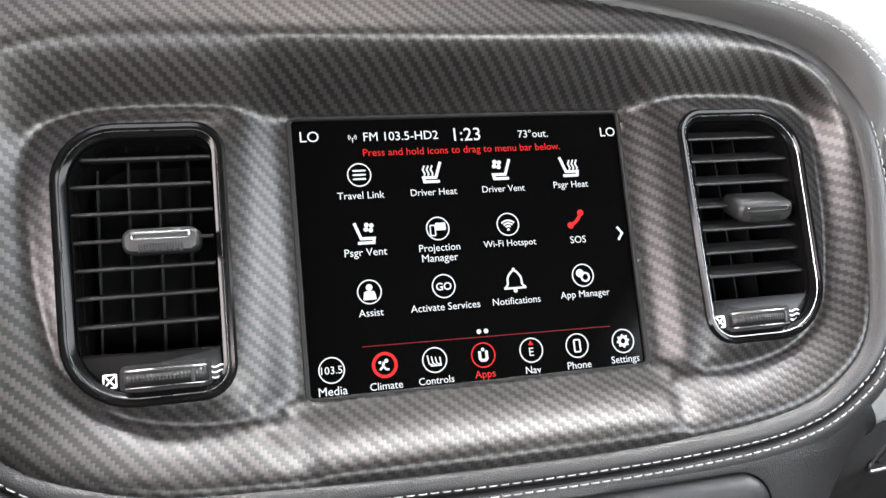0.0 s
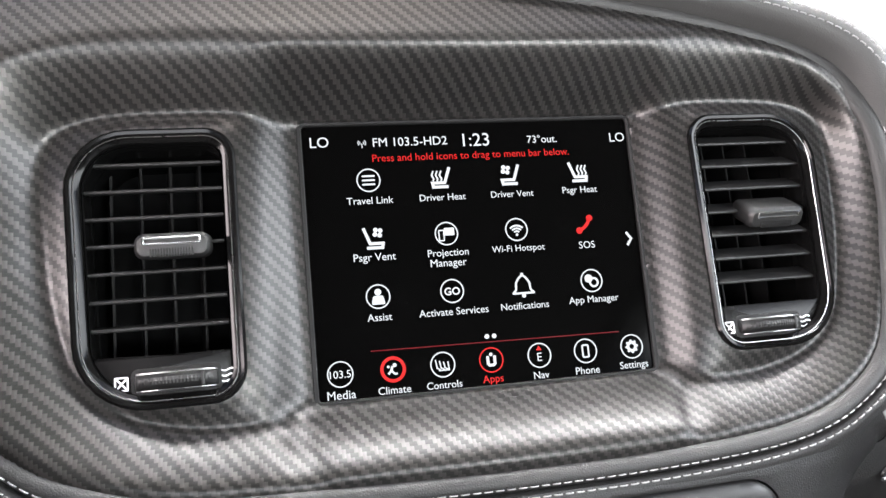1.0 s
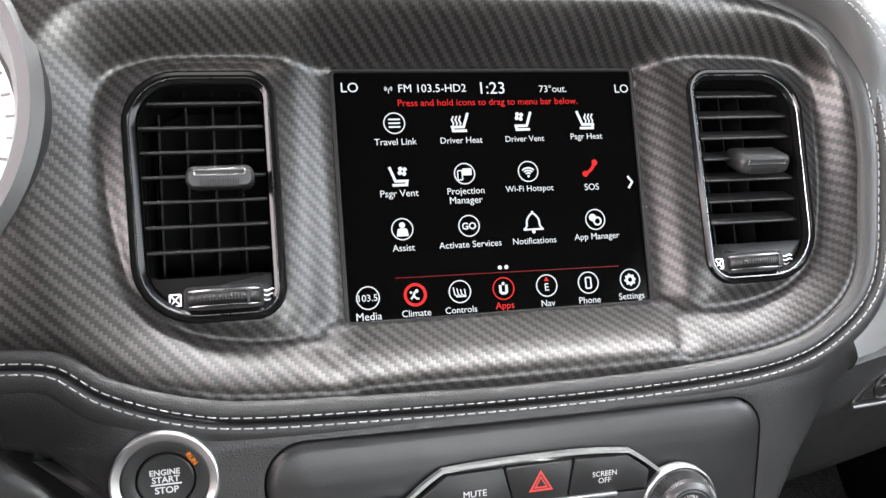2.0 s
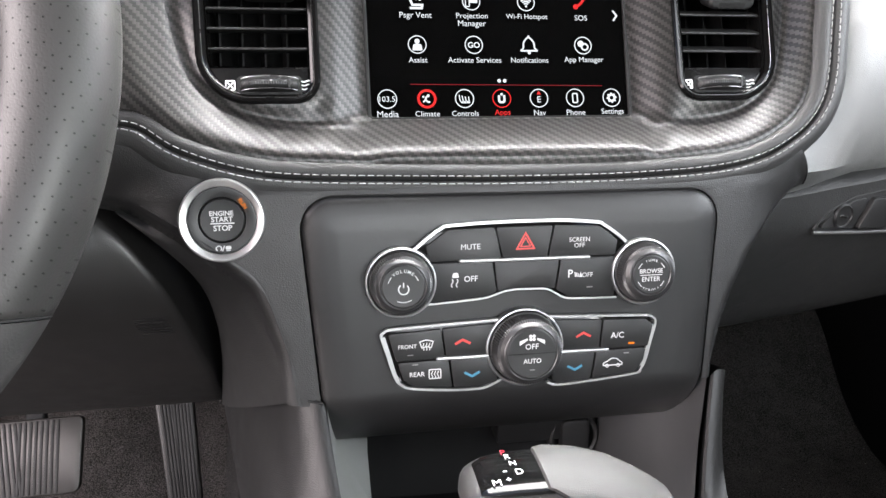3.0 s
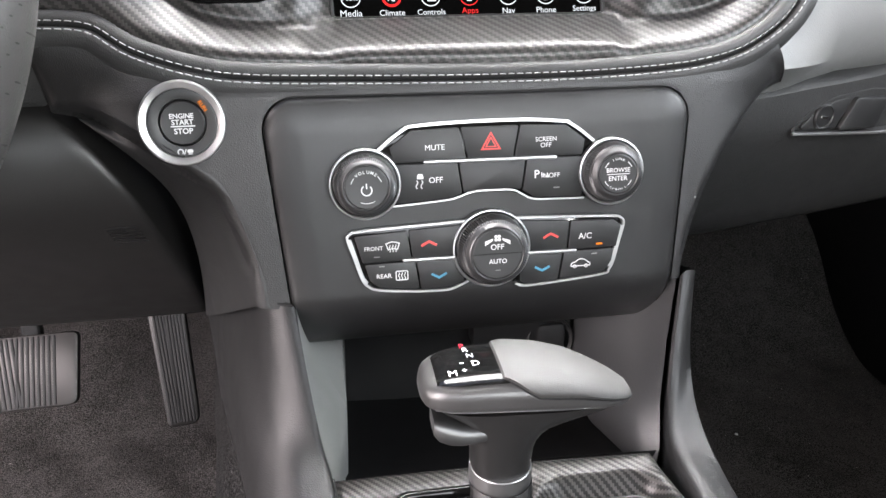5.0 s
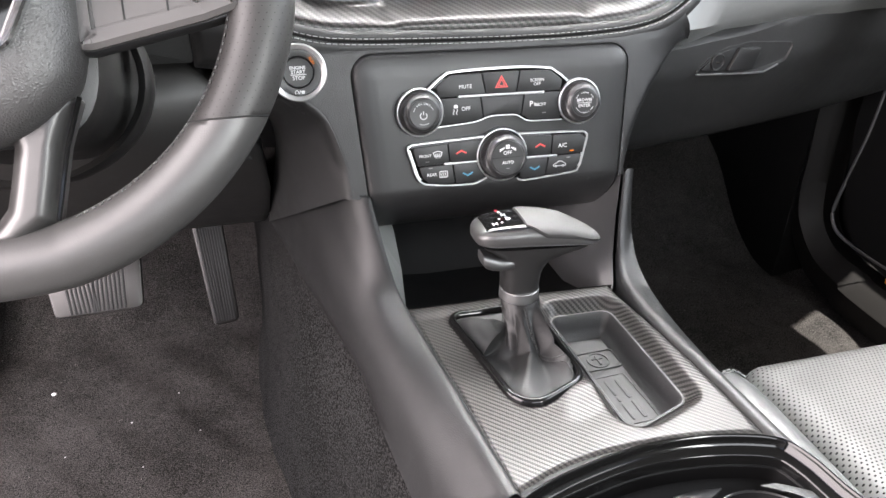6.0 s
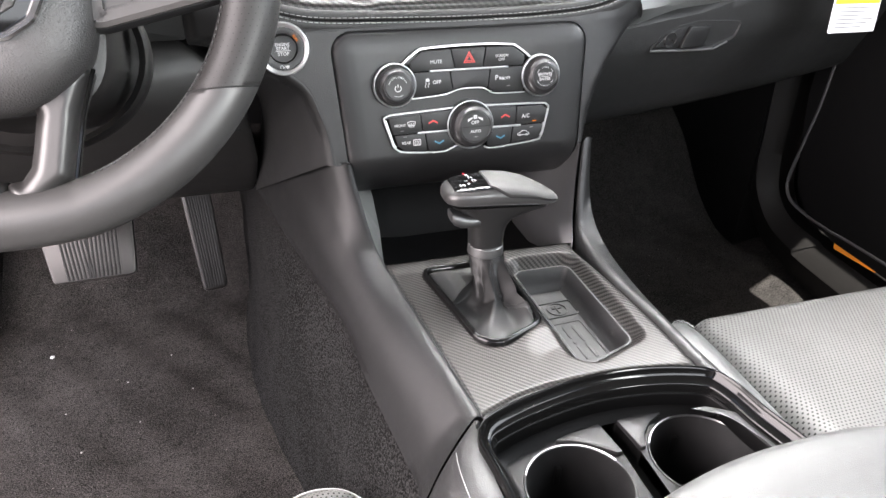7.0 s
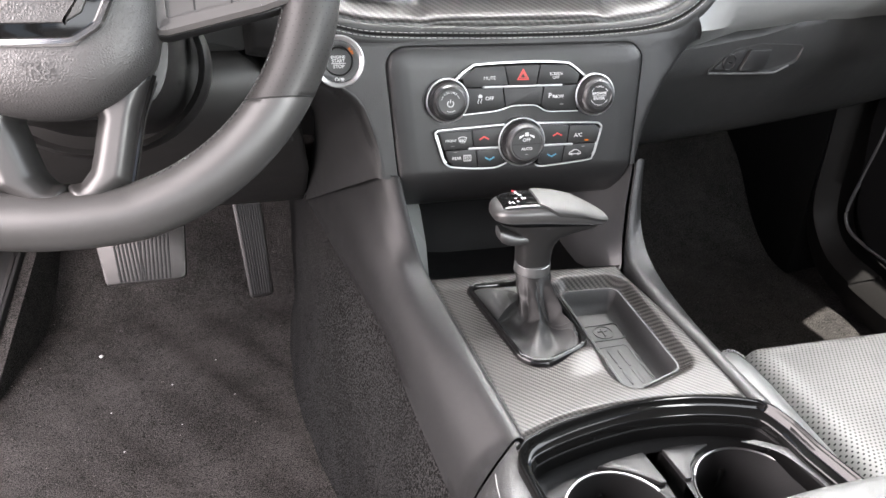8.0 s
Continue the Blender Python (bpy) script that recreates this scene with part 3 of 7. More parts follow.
def side_profile(x):
    """Section of the passenger side of the dash, from the glove box seam over the crown to the windshield."""
    k = x - 0.235
    up = 0.035 * float(smooth(k / 0.30))
    back = 0.10 * max(k, 0) + 0.25 * max(k - 0.30, 0) ** 2
    pts = [(0.116, 0.486), (0.100, 0.500), (0.080, 0.516), (0.070, 0.545), (0.073, 0.580), (0.082, 0.612), (0.0855, 0.6165), (0.097, 0.640), (0.118, 0.674), (0.160, 0.712), (0.25, 0.745), (0.42, 0.758), (0.74, 0.722)]
    ahead = 1 - float(smooth((x - 0.20) / 0.10))
    tuck = 0.017 * (1 - float(smooth((x - 0.226) / 0.026)))
    return [(x, y + back + 0.0012 + tuck * float(smooth((z - 0.535) / 0.02)) - 0.018 * ahead * float(smooth((0.56 - z) / 0.05)) - 0.009 * ahead * float(smooth((0.70 - z) / 0.12)), z + up * (0.6 if z < 0.52 else 0.2)) for y, z in pts]


inv = M_SCREEN.inverted()
part("passenger_pad", loft([[tuple(inv @ Vector(p)) for p in side_profile(x)[:4]] for x in (0.1945, 0.200, 0.206, 0.212, 0.219)], closed=False), PADSKIN, dash, "soft black corner of the dash, lightened as if daylit", sharp=40)
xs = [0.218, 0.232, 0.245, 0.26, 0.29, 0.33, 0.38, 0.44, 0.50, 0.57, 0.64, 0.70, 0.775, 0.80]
part("passenger_pad", loft([[tuple(inv @ Vector(p)) for p in side_profile(x)] for x in xs], closed=False), PADSKIN, dash, "soft black passenger side of the dash, lightened as if daylit", sharp=40)

# fascia under the roll, with the start button and the control panel in it
FASCIA = [(-0.2635, 0.1132), (-0.2553, 0.1130), (-0.2135, 0.1075), (-0.1965, 0.0995), (-0.1765, 0.0905), (-0.1563, 0.0825), (-0.1386, 0.0780), (-0.056, 0.0750), (0.042, 0.0750), (0.111, 0.0745), (0.1334, 0.0762), (0.1585, 0.0825), (0.1809, 0.0885), (0.1950, 0.0925),
          (0.2130, 0.0667), (0.2015, 0.0575), (0.1844, 0.0420), (0.1662, 0.0216), (0.1532, -0.0017), (0.1449, -0.0240), (0.1392, -0.0485), (0.1370, -0.0600),
          (-0.1478, -0.0580), (-0.1540, -0.0300), (-0.1680, 0.0107), (-0.1880, 0.0290), (-0.2080, 0.0435), (-0.2362, 0.0580), (-0.2639, 0.0630)]
PANEL_OUT = rounded([(-0.1225, -0.096, 0.006), (0.1235, -0.0955, 0.006), (0.1340, 0.0675, 0.020), (-0.1355, 0.0695, 0.020)], 8)


RIM_FASCIA = [(x, y if y > -0.055 else -0.16) for x, y in FASCIA]


def fascia_height(x, y):
    rim, _, _ = near(RIM_FASCIA, x, y)
    crown = np.interp(x, (-0.26, -0.2135, -0.1765, -0.1386, 0.111, 0.1585, 0.1950, 0.2130), (0.113, 0.1075, 0.0905, 0.0780, 0.0745, 0.0825, 0.0925, 0.080))
    low = smooth((crown - y - 0.006) / 0.020)
    fall = smooth((rim + 0.014) / 0.014) ** 2 * smooth((np.abs(x) - 0.128) / 0.010) * low
    d, _, _ = near(PANEL_OUT, x, y)
    return -0.0095 - 0.10 * x * x - 0.011 * fall - 0.0004 * smooth((0.003 - d) / 0.004) - (0.30 - 0.20 * smooth((x - 0.07) / 0.07)) * np.maximum(0, y - 0.070) - 6.0 * np.maximum(0, x - 0.14) ** 2 * (1 - 0.9 * smooth((y - 0.045) / 0.05)) - 0.036 * smooth((-0.19 - x) / 0.07) * smooth((0.105 - y) / 0.045)


FASCIA_SKIN = FASCIA[:-7] + [(-0.1395, -0.0590), (-0.1455, -0.0300), (-0.1600, 0.0090), (-0.1860, 0.0270)] + FASCIA[-3:]
fascia = part("fascia", field([Vector(p) for p in FASCIA_SKIN], (inset(PANEL_OUT, -0.0007), circle(-0.1785, 0.0570, 0.0222, 40)), fascia_height, 0.0020, 0.085), SOFT, dash, "soft black lower fascia", inv @ M_PANEL, sharp=50)
LEFT_EDGE = catmull([(-0.1478, -0.0580, 0), (-0.1540, -0.0300, 0), (-0.1680, 0.0107, 0), (-0.1880, 0.0290, 0), (-0.2080, 0.0435, 0), (-0.2362, 0.0580, 0)], 5)
KNEE_EDGE = catmull([(-0.2110, 0.196, 0.280), (-0.2050, 0.172, 0.330), (-0.2000, 0.145, 0.376), (-0.1990, 0.115, 0.425), (-0.2120, 0.090, 0.462), (-0.2400, 0.080, 0.500)], 5)
rows = []
for p, far in zip(LEFT_EDGE, KNEE_EDGE):
    w0 = float(fascia_height(np.array([p.x]), np.array([p.y]))[0])
    first = M_PANEL @ Vector((p.x, p.y, w0))
    mid = first.lerp(far, 0.42) + Vector((-0.016, -0.012, 0.002))
    row = []
    for inward, raised in ((0.0125, -0.0008), (0.0115, 0.0003), (0.0095, 0.0003), (0.0075, 0.0003), (0.0055, 0.0003), (0.0038, 0.0003), (0.0018, 0.0002)):
        px, py = p.x + 0.8 * inward, p.y + 0.6 * inward * (0.0 if p.y < -0.05 else 1.0)
        row.append(tuple(inv @ (M_PANEL @ Vector((px, py, float(fascia_height(np.array([px]), np.array([py]))[0]) + raised)))))
    for k in range(9):
        f = k / 8
        row.append(tuple(inv @ (first * (1 - f) ** 2 + mid * 2 * f * (1 - f) + far * f * f)))
    rows.append(row)
part("side_return", loft(rows, closed=False), SOFT, dash, "soft black side of the fascia", sharp=60)
line = [(0.1950 + 0.018 * t, 0.0925 - 0.0258 * t) for t in [k / 8 for k in range(9)]]
part("fascia_seam", tube([(x, y, float(fascia_height(np.array([x]), np.array([y]))[0]) - 0.0006) for x, y in line], 0.0007, 6), RUBBER, dash, m=inv @ M_PANEL)


KNEE_Z = (0.262, 0.272, 0.30, 0.35, 0.41, 0.44, 0.465, 0.485, 0.497, 0.503, 0.520)
KNEE_Y = (0.245, 0.214, 0.182, 0.133, 0.0905, 0.080, 0.0765, 0.0790, 0.0865, 0.098, 0.110)
KNEE_X = (-0.2130, -0.2130, -0.2085, -0.2070, -0.2140, -0.2230, -0.2350, -0.2500, -0.2660, -0.2760, -0.2900)


def knee_point(x, q):
    """The knee panel under the steering column."""
    bulge = 0.016 * math.exp(-((x + 0.36) / 0.10) ** 2) * math.exp(-((q - 0.45) / 0.06) ** 2)
    return (x, float(np.interp(q, KNEE_Z, KNEE_Y)) - bulge, q)


rows = []
for j, d in enumerate([0.0, 0.0002, 0.002, 0.006, 0.012] + [0.02 + 0.02 * i for i in range(27)]):
    row = []
    for q in [0.520, 0.503, 0.4995, 0.497, 0.4935, 0.49, 0.48, 0.47, 0.455, 0.44, 0.42, 0.40, 0.375, 0.35, 0.325, 0.30, 0.28, 0.274, 0.270, 0.264]:
        x = float(np.interp(q, KNEE_Z, KNEE_X)) - d
        y = knee_point(x, q)[1] + (0.10 if j == 0 else 0.004 if j == 1 else 0.001 if j == 2 else 0.0)
        row.append(tuple(inv @ Vector((x, y, q))))
    rows.append(row)
part("knee_panel", loft(rows, closed=False), KNEE, dash, "dark knee panel under the steering column", sharp=50)
for i in range(6):
    z = 0.4172 - 0.0030 * i
    part("vent_slot", moved(box(-0.0108, -0.0004, 0, 0.0108, 0.0004, 0.0007, 0.0003, 0.0002), Matrix.Translation((-0.2372 + 0.0006 * i, knee_point(-0.237, z)[1] + 0.0002, z)) @ pose(0, 0, 0, 60)), RIM_BLACK, dash, m=inv)
part("column_side_panel", moved(box(-0.16, -0.0225, 0, 0.0, 0.030, 0.012, 0.003, 0.003), Matrix.Translation((-0.2635, 0.083, 0.5275)) @ pose(0, 0, 0, 112)), GRAIN, dash, "grained black panel beside the column", inv)

# Unseen slab added to stop daylight leaking into the driver footwell.
part("end_plug", slab(-0.79, 0.12, 0.34, -0.596, 0.16, 0.76), DARK, dash, "unseen slab that keeps stray daylight out at the dashboard's end", inv)

# ---- gauge ----
gauge = thing("gauge", "round white-faced gauge in a dark hood behind the steering wheel", "gauge", M_SCREEN)
part("hood", loft([[(p.x, p.y, w) for p in inset(GAUGE, d)] for d, w in ((-0.006, 0.024), (-0.005, 0.033), (0.000, 0.037), (0.006, 0.035), (0.012, 0.020), (0.020, -0.020))], caps=(False, False)), PANEL, gauge, "dark gauge hood")
part("dial", prism(inset(GAUGE, 0.016), -0.030, -0.018), DIAL, gauge, "white dial")
part("ring", ring(inset(GAUGE, 0.018), inset(GAUGE, 0.021), -0.018, -0.012), CHROME, gauge, "chrome ring")
for k in range(33):
    a = radians(-45 + k * 270 / 32)
    r0 = 0.078 if k % 4 else 0.070
    part("mark", bar(-0.335 + r0 * math.cos(a), 0.045 + r0 * math.sin(a), -0.335 + 0.083 * math.cos(a), 0.045 + 0.083 * math.sin(a), 0.0009, -0.018, -0.0175, 0.0001), GREYINK, gauge)
part("needle", bar(-0.335, 0.045, -0.280, -0.005, 0.0018, -0.016, -0.013), REDINK, gauge, "red needle")

# ---- air vents ----


def air_vent(s, label, tilt, tab_u, tab_tilt):
    v = thing("air_vent", label, "air vent", M_SCREEN, "dashboard air vents")
    o = vent_outline(s)
    part("bezel", loft([[(p.x, p.y, w) for p in inset(o, d)] for d, w in ((-0.0018, 0.012), (-0.0016, 0.0172), (-0.0004, 0.0184), (0.0010, 0.0180), (0.0022, 0.0165), (0.0045, 0.0150), (0.0055, 0.0120), (0.0058, -0.004))], caps=(False, False)), BEZEL_BLACK, v, "gloss black surround")
    q = inset(o, 0.0022)
    part("chrome_line", tube([(p.x, p.y, 0.0170) for p in q], 0.00020, 6, True), DIM_CHROME, v, "thin chrome line")
    r = inset(o, 0.0055)
    part("housing", loft([[(p.x, p.y, w) for p in r] for w in (0.0140, -0.036)], caps=(False, False)), DEEP, v)
    part("back", prism(r, -0.042, -0.035), DEEP, v)
    u0, u1 = sorted((s * 0.1885, s * 0.1240))
    for k in range(7):
        y = 0.0494 - 0.01285 * k
        cut = 0.004 if k == 0 else 0.0
        a, b = (u0 + cut, u1) if s < 0 else (u0, u1 - cut)
        blade = prism(rounded([(-0.0120, -0.0007, 0.0006), (0.0010, -0.0009, 0.0008), (0.0010, 0.0009, 0.0008), (-0.0120, 0.0007, 0.0006)], 3), a, b)
        g = ([(p[2], -p[0] * math.sin(radians(tilt)) + p[1] * math.cos(radians(tilt)), p[0] * math.cos(radians(tilt)) + p[1] * math.sin(radians(tilt))) for p in blade[0]], blade[1])
        part("slat", moved(g, Matrix.Translation((0, y, 0.0098))), BUTTON, v)
    for k in range(4):
        x = u0 + 0.011 + 0.0142 * k
        part("blade", moved(slab(-0.0006, -0.046, -0.032, 0.0006, 0.056, -0.016), Matrix.Translation((x, 0, 0)) @ Matrix.Rotation(radians(12), 4, "Y")), DARK, v)
    plate = [p for p in inset(o, 0.0050)]
    low = [Vector((p.x, min(p.y, -0.0405))) for p in plate]
    part("lower_plate", prism(low, 0.006, 0.0135, 0.0008), RIM_BLACK, v, "black plate with the airflow dial")
    x = s * 0.1490 if s < 0 else 0.1510
    part("dial_well", prism(rect(x - 0.0195, -0.0582, x + 0.0195, -0.0460, 0.003), 0.0125, 0.0137, 0.0002), RUBBER, v)
    drum = []
    for k in range(49):
        t = -1 + 2 * k / 48
        bow = 0.0088 * (1 - t * t) ** 0.5 + 0.0006
        kn = 0.00025 if k % 2 else 0.0
        drum.append([(x + 0.0180 * t, -0.0520 + (0.0046 - 0.0006 * t * t) * math.cos(a), 0.0125 + (bow + kn) * max(0.0, math.sin(a))) for a in [math.pi * j / 10 for j in range(11)]])
    d = part("airflow_dial", loft(drum, closed=False), BUTTON, v, "ribbed thumbwheel", sharp=25)
    for y, h in ((-0.0485, 0.0004), (-0.0560, 0.0002)):
        pts = [(x + 0.0178 * t, y, 0.0131 + 0.0082 * max(0, 1 - t * t) ** 0.5) for t in [-0.95 + 0.1 * i for i in range(20)]]
        part("chrome_edge", tube(pts, h, 6), DIM_CHROME, d)
    part("dial_stop", box(x + 0.0110, -0.0556, 0.018, x + 0.0124, -0.0492, 0.0204, 0.0004, 0.0003), BUTTON, d)
    bx = x - 0.0235
    part("closed_mark", join(ribbon(rect(bx - 0.0026, -0.0548, bx + 0.0026, -0.0492, 0.0003, 2), 0.0003, 0.0135, 0.0138, True), ribbon([(bx - 0.0024, -0.0546), (bx + 0.0024, -0.0494)], 0.0003, 0.0135, 0.0138), ribbon([(bx - 0.0024, -0.0494), (bx + 0.0024, -0.0546)], 0.0003, 0.0135, 0.0138)), BRIGHT_INK, v)
    wx = x + 0.0222
    part("open_mark", join(*[ribbon([(wx - 0.003 + 0.001 * t, -0.0495 - 0.0024 * j - 0.0005 * math.sin(t * 1.1), 0) for t in range(7)], 0.0003, 0.0135, 0.0138) for j in range(3)]), BRIGHT_INK, v)
    tm = Matrix.Translation((tab_u, 0.0090, 0.0125)) @ Matrix.Rotation(radians(tab_tilt), 4, "X")
    body = loft([[(p.x, p.y, w) for p in inset(rect(-0.0165, -0.0058, 0.0165, 0.0058, 0.0045, 6), d)] for d, w in ((0.0015, -0.010), (0.0, -0.006), (0.0, 0.0065), (0.0006, 0.0082), (0.0016, 0.0092), (0.0030, 0.0094))])
    tab = part("tab", moved(body, tm), PANEL, v, "soft black tab on the slats")
    o2 = rect(-0.0125, 0.0006, 0.0125, 0.0040, 0.0008, 4)
    part("chrome_insert", moved(ring(o2, inset(o2, 0.0007), 0.0088, 0.0101, 0.0002), tm), CHROME, tab, "chrome outlined insert")
    part("ribs", moved(join(*[slab(-0.0095 + 0.0012 * k, -0.0050, 0.0080, -0.0089 + 0.0012 * k, -0.0012, 0.0098) for k in range(16)]), tm), RUBBER, tab)
    return v


air_vent(-1, "tall rounded air vent with level black slats", 11, -0.1480, 8)
air_vent(1, "tall rounded air vent with down-tilted black slats", 33, 0.1620, 34)

# ---- touch screen ----
screen = thing("touch_screen", "touch screen showing rows of white app icons on black", "touch screen", M_SCREEN)
part("glass", prism(OPENING, -0.012, -0.0015), GLASS, screen, "black display glass")
part("frame", ring(inset(OPENING, -0.0012), inset(OPENING, 0.0014), -0.006, 0.0008), RUBBER, screen, "black rubber edge")
Z0, Z1 = -0.0015, -0.00125


def ink(name, geo, mat=WHITE_GLOW, label=""):
    return part(name, geo, mat, screen, label)


def icon_ring(x, y, r=0.0062, mat=WHITE_GLOW, t=0.0003):
    return ink("icon_ring", ring(circle(x, y, r, 40), circle(x, y, r - 2 * t, 40), Z0, Z1, 0.00002), mat)


def sc(text, x, y, width, mat=WHITE_GLOW, bold=0.0):
    letters(text, x, y, Z0, width, mat, screen, "caption", label="lettering reading " + text, bold=bold)


sc("LO", -0.0778, 0.0611, 0.0095), sc("FM 103.5-HD2", -0.0305, 0.0603, 0.0395), sc("1:23", 0.0051, 0.0601, 0.0145), sc("73\u00b0out.", 0.0422, 0.0594, 0.0170, bold=0.0), sc("LO", 0.0862, 0.0590, 0.0088)
ink("aerial_icon", join(ribbon([(-0.0560, 0.0575), (-0.0560, 0.0600)], 0.0002, Z0, Z1), *[ribbon([(-0.0560 + r * math.cos(radians(m + a)), 0.0602 + r * math.sin(radians(m + a))) for a in (-40, -20, 0, 20, 40)], 0.00018, Z0, Z1) for m in (0, 180) for r in (0.0011, 0.0020)]))
sc("Press and hold icons to drag to menu bar below.", 0.0028, 0.0512, 0.1080, RED_GLOW, 0.0)
COLS = (-0.0541, -0.0160, 0.0220, 0.0604)
for row, (yi, yl, names, widths) in enumerate(((0.0402, 0.0295, ("Travel Link", "Driver Heat", "Driver Vent", "Psgr Heat"), (0.0240, 0.0246, 0.0236, 0.0200)),
                                               (0.0100, -0.0005, ("Psgr Vent", "Projection", "Wi-Fi Hotspot", "SOS"), (0.0215, 0.0216, 0.0290, 0.0090)),
                                               (-0.0202, -0.0304, ("Assist", "Activate Services", "Notifications", "App Manager"), (0.0124, 0.0362, 0.0260, 0.0280)))):
    for x, nm, wd in zip(COLS, names, widths):
        sc(nm, x, yl, wd, bold=0.0)
sc("Manager", -0.0163, -0.0058, 0.0190, bold=0.0)


def seat_icon(x, y, s, kind):
    g = [ribbon([(x - 0.0048 * s, y + 0.0052), (x - 0.0018 * s, y - 0.0030), (x + 0.0048 * s, y - 0.0030), (x + 0.0044 * s, y - 0.0052), (x - 0.0036 * s, y - 0.0052)], 0.00075, Z0, Z1)]
    if kind == "heat":
        g += [ribbon([(x + s * (0.0002 + 0.0021 * k) + 0.0005 * math.sin(t * 1.6), y - 0.0020 + 0.0011 * t) for t in range(6)], 0.0004, Z0, Z1) for k in range(3)]
    else:
        g += [prism(circle(x + s * 0.0024 + 0.0017 * math.cos(a), y + 0.0026 + 0.0017 * math.sin(a), 0.0012, 12), Z0, Z1) for a in (0.6, 2.2, 3.7, 5.3)]
    ink("seat_icon", join(*g))


seat_icon(COLS[1], 0.0402, -1, "heat"), seat_icon(COLS[2], 0.0402, -1, "vent"), seat_icon(COLS[3], 0.0402, 1, "heat"), seat_icon(COLS[0], 0.0100, 1, "vent")
icon_ring(COLS[0], 0.0402)
for k in range(3):
    ink("icon_bar", bar(COLS[0] - 0.0034, 0.0424 - 0.0022 * k, COLS[0] + 0.0034, 0.0424 - 0.0022 * k, 0.00042, Z0, Z1, 0.00002))
icon_ring(COLS[1], 0.0100)
ink("projection_icon", join(prism(rect(COLS[1] - 0.0012, 0.0090, COLS[1] + 0.0042, 0.0130, 0.0004, 2), Z0, Z1), ribbon(rect(COLS[1] - 0.0040, 0.0064, COLS[1] - 0.0014, 0.0118, 0.0004, 2), 0.0003, Z0, Z1, True)))
icon_ring(COLS[2], 0.0100)
ink("wifi_icon", join(prism(circle(COLS[2], 0.0072, 0.0007, 12), Z0, Z1), *[ribbon([(COLS[2] + r * math.cos(a), 0.0072 + r * math.sin(a)) for a in [radians(45 + 9 * k) for k in range(11)]], 0.00045, Z0, Z1) for r in (0.0019, 0.0034, 0.0049)]))
ink("phone_icon", join(ribbon(catmull([(COLS[3] - 0.0034, 0.0074, 0), (COLS[3] - 0.0008, 0.0086, 0), (COLS[3] + 0.0018, 0.0112, 0), (COLS[3] + 0.0032, 0.0142, 0)], 4), 0.0009, Z0, Z1), prism(circle(COLS[3] - 0.0032, 0.0074, 0.0018, 14), Z0, Z1), prism(circle(COLS[3] + 0.0032, 0.0140, 0.0018, 14), Z0, Z1)), RED_GLOW)
icon_ring(COLS[0], -0.0200)
ink("assist_icon", join(prism(circle(COLS[0], -0.0178, 0.0017, 16), Z0, Z1), prism(rounded([(COLS[0] - 0.0034, -0.0240, 0.0004), (COLS[0] + 0.0034, -0.0240, 0.0004), (COLS[0] + 0.0026, -0.0196, 0.0012), (COLS[0] - 0.0026, -0.0196, 0.0012)], 3), Z0, Z1)))
icon_ring(COLS[1], -0.0200), sc("GO", COLS[1], -0.0201, 0.0082, bold=0.02)
x = COLS[2]
ink("bell_icon", join(ribbon(catmull([(x - 0.0058, -0.0238, 0), (x - 0.0040, -0.0220, 0), (x - 0.0034, -0.0180, 0), (x, -0.0146, 0), (x + 0.0034, -0.0180, 0), (x + 0.0040, -0.0220, 0), (x + 0.0058, -0.0238, 0)], 4), 0.0005, Z0, Z1), ribbon([(x - 0.0060, -0.0239), (x + 0.0060, -0.0239)], 0.0005, Z0, Z1), prism(circle(x, -0.0252, 0.0011, 12), Z0, Z1), prism(circle(x, -0.0140, 0.0008, 10), Z0, Z1)))
icon_ring(COLS[3], -0.0200)
ink("manager_icon", join(prism(circle(COLS[3] - 0.0016, -0.0188, 0.0022, 16), Z0, Z1), ribbon(circle(COLS[3] + 0.0012, -0.0210, 0.0022, 20), 0.0005, Z0, Z1, True)))
ink("next_chevron", ribbon([(0.0838, 0.0050), (0.0864, 0.0014), (0.0838, -0.0022)], 0.0006, Z0, Z1))
ink("page_dot", prism(circle(-0.0002, -0.0446, 0.0012, 14), Z0, Z1)), ink("page_dot", prism(circle(0.0036, -0.0446, 0.0012, 14), Z0, Z1))
ink("divider_line", ribbon([(-0.060, -0.0468), (0.072, -0.0482)], 0.00025, Z0, Z1), DIMRED_GLOW)
for x, nm, wd in zip((-0.0757, -0.0497, -0.0245, 0.0008, 0.0266, 0.0520, 0.0782), ("Media", "Climate", "Controls", "Apps", "Nav", "Phone", "Settings"), (0.0138, 0.0162, 0.0180, 0.0108, 0.0082, 0.0132, 0.0160)):
    red = nm == "Apps"
    sc(nm, x, -0.0666, wd, RED_GLOW if red else WHITE_GLOW, 0.0)
    icon_ring(x, -0.0566, 0.0064, RED_GLOW if nm in ("Apps", "Climate") else WHITE_GLOW, 0.0003 if nm != "Climate" else 0.0008)
sc("103.5", -0.0757, -0.0566, 0.0102)
ink("climate_icon", join(ribbon([(-0.0522, -0.0588), (-0.0506, -0.0572), (-0.0490, -0.0588), (-0.0476, -0.0588)], 0.0005, Z0, Z1), ribbon([(-0.0506, -0.0572), (-0.0500, -0.0550)], 0.0006, Z0, Z1), prism(circle(-0.0488, -0.0546, 0.0010, 12), Z0, Z1), prism(circle(-0.0520, -0.0552, 0.0007, 12), Z0, Z1)))
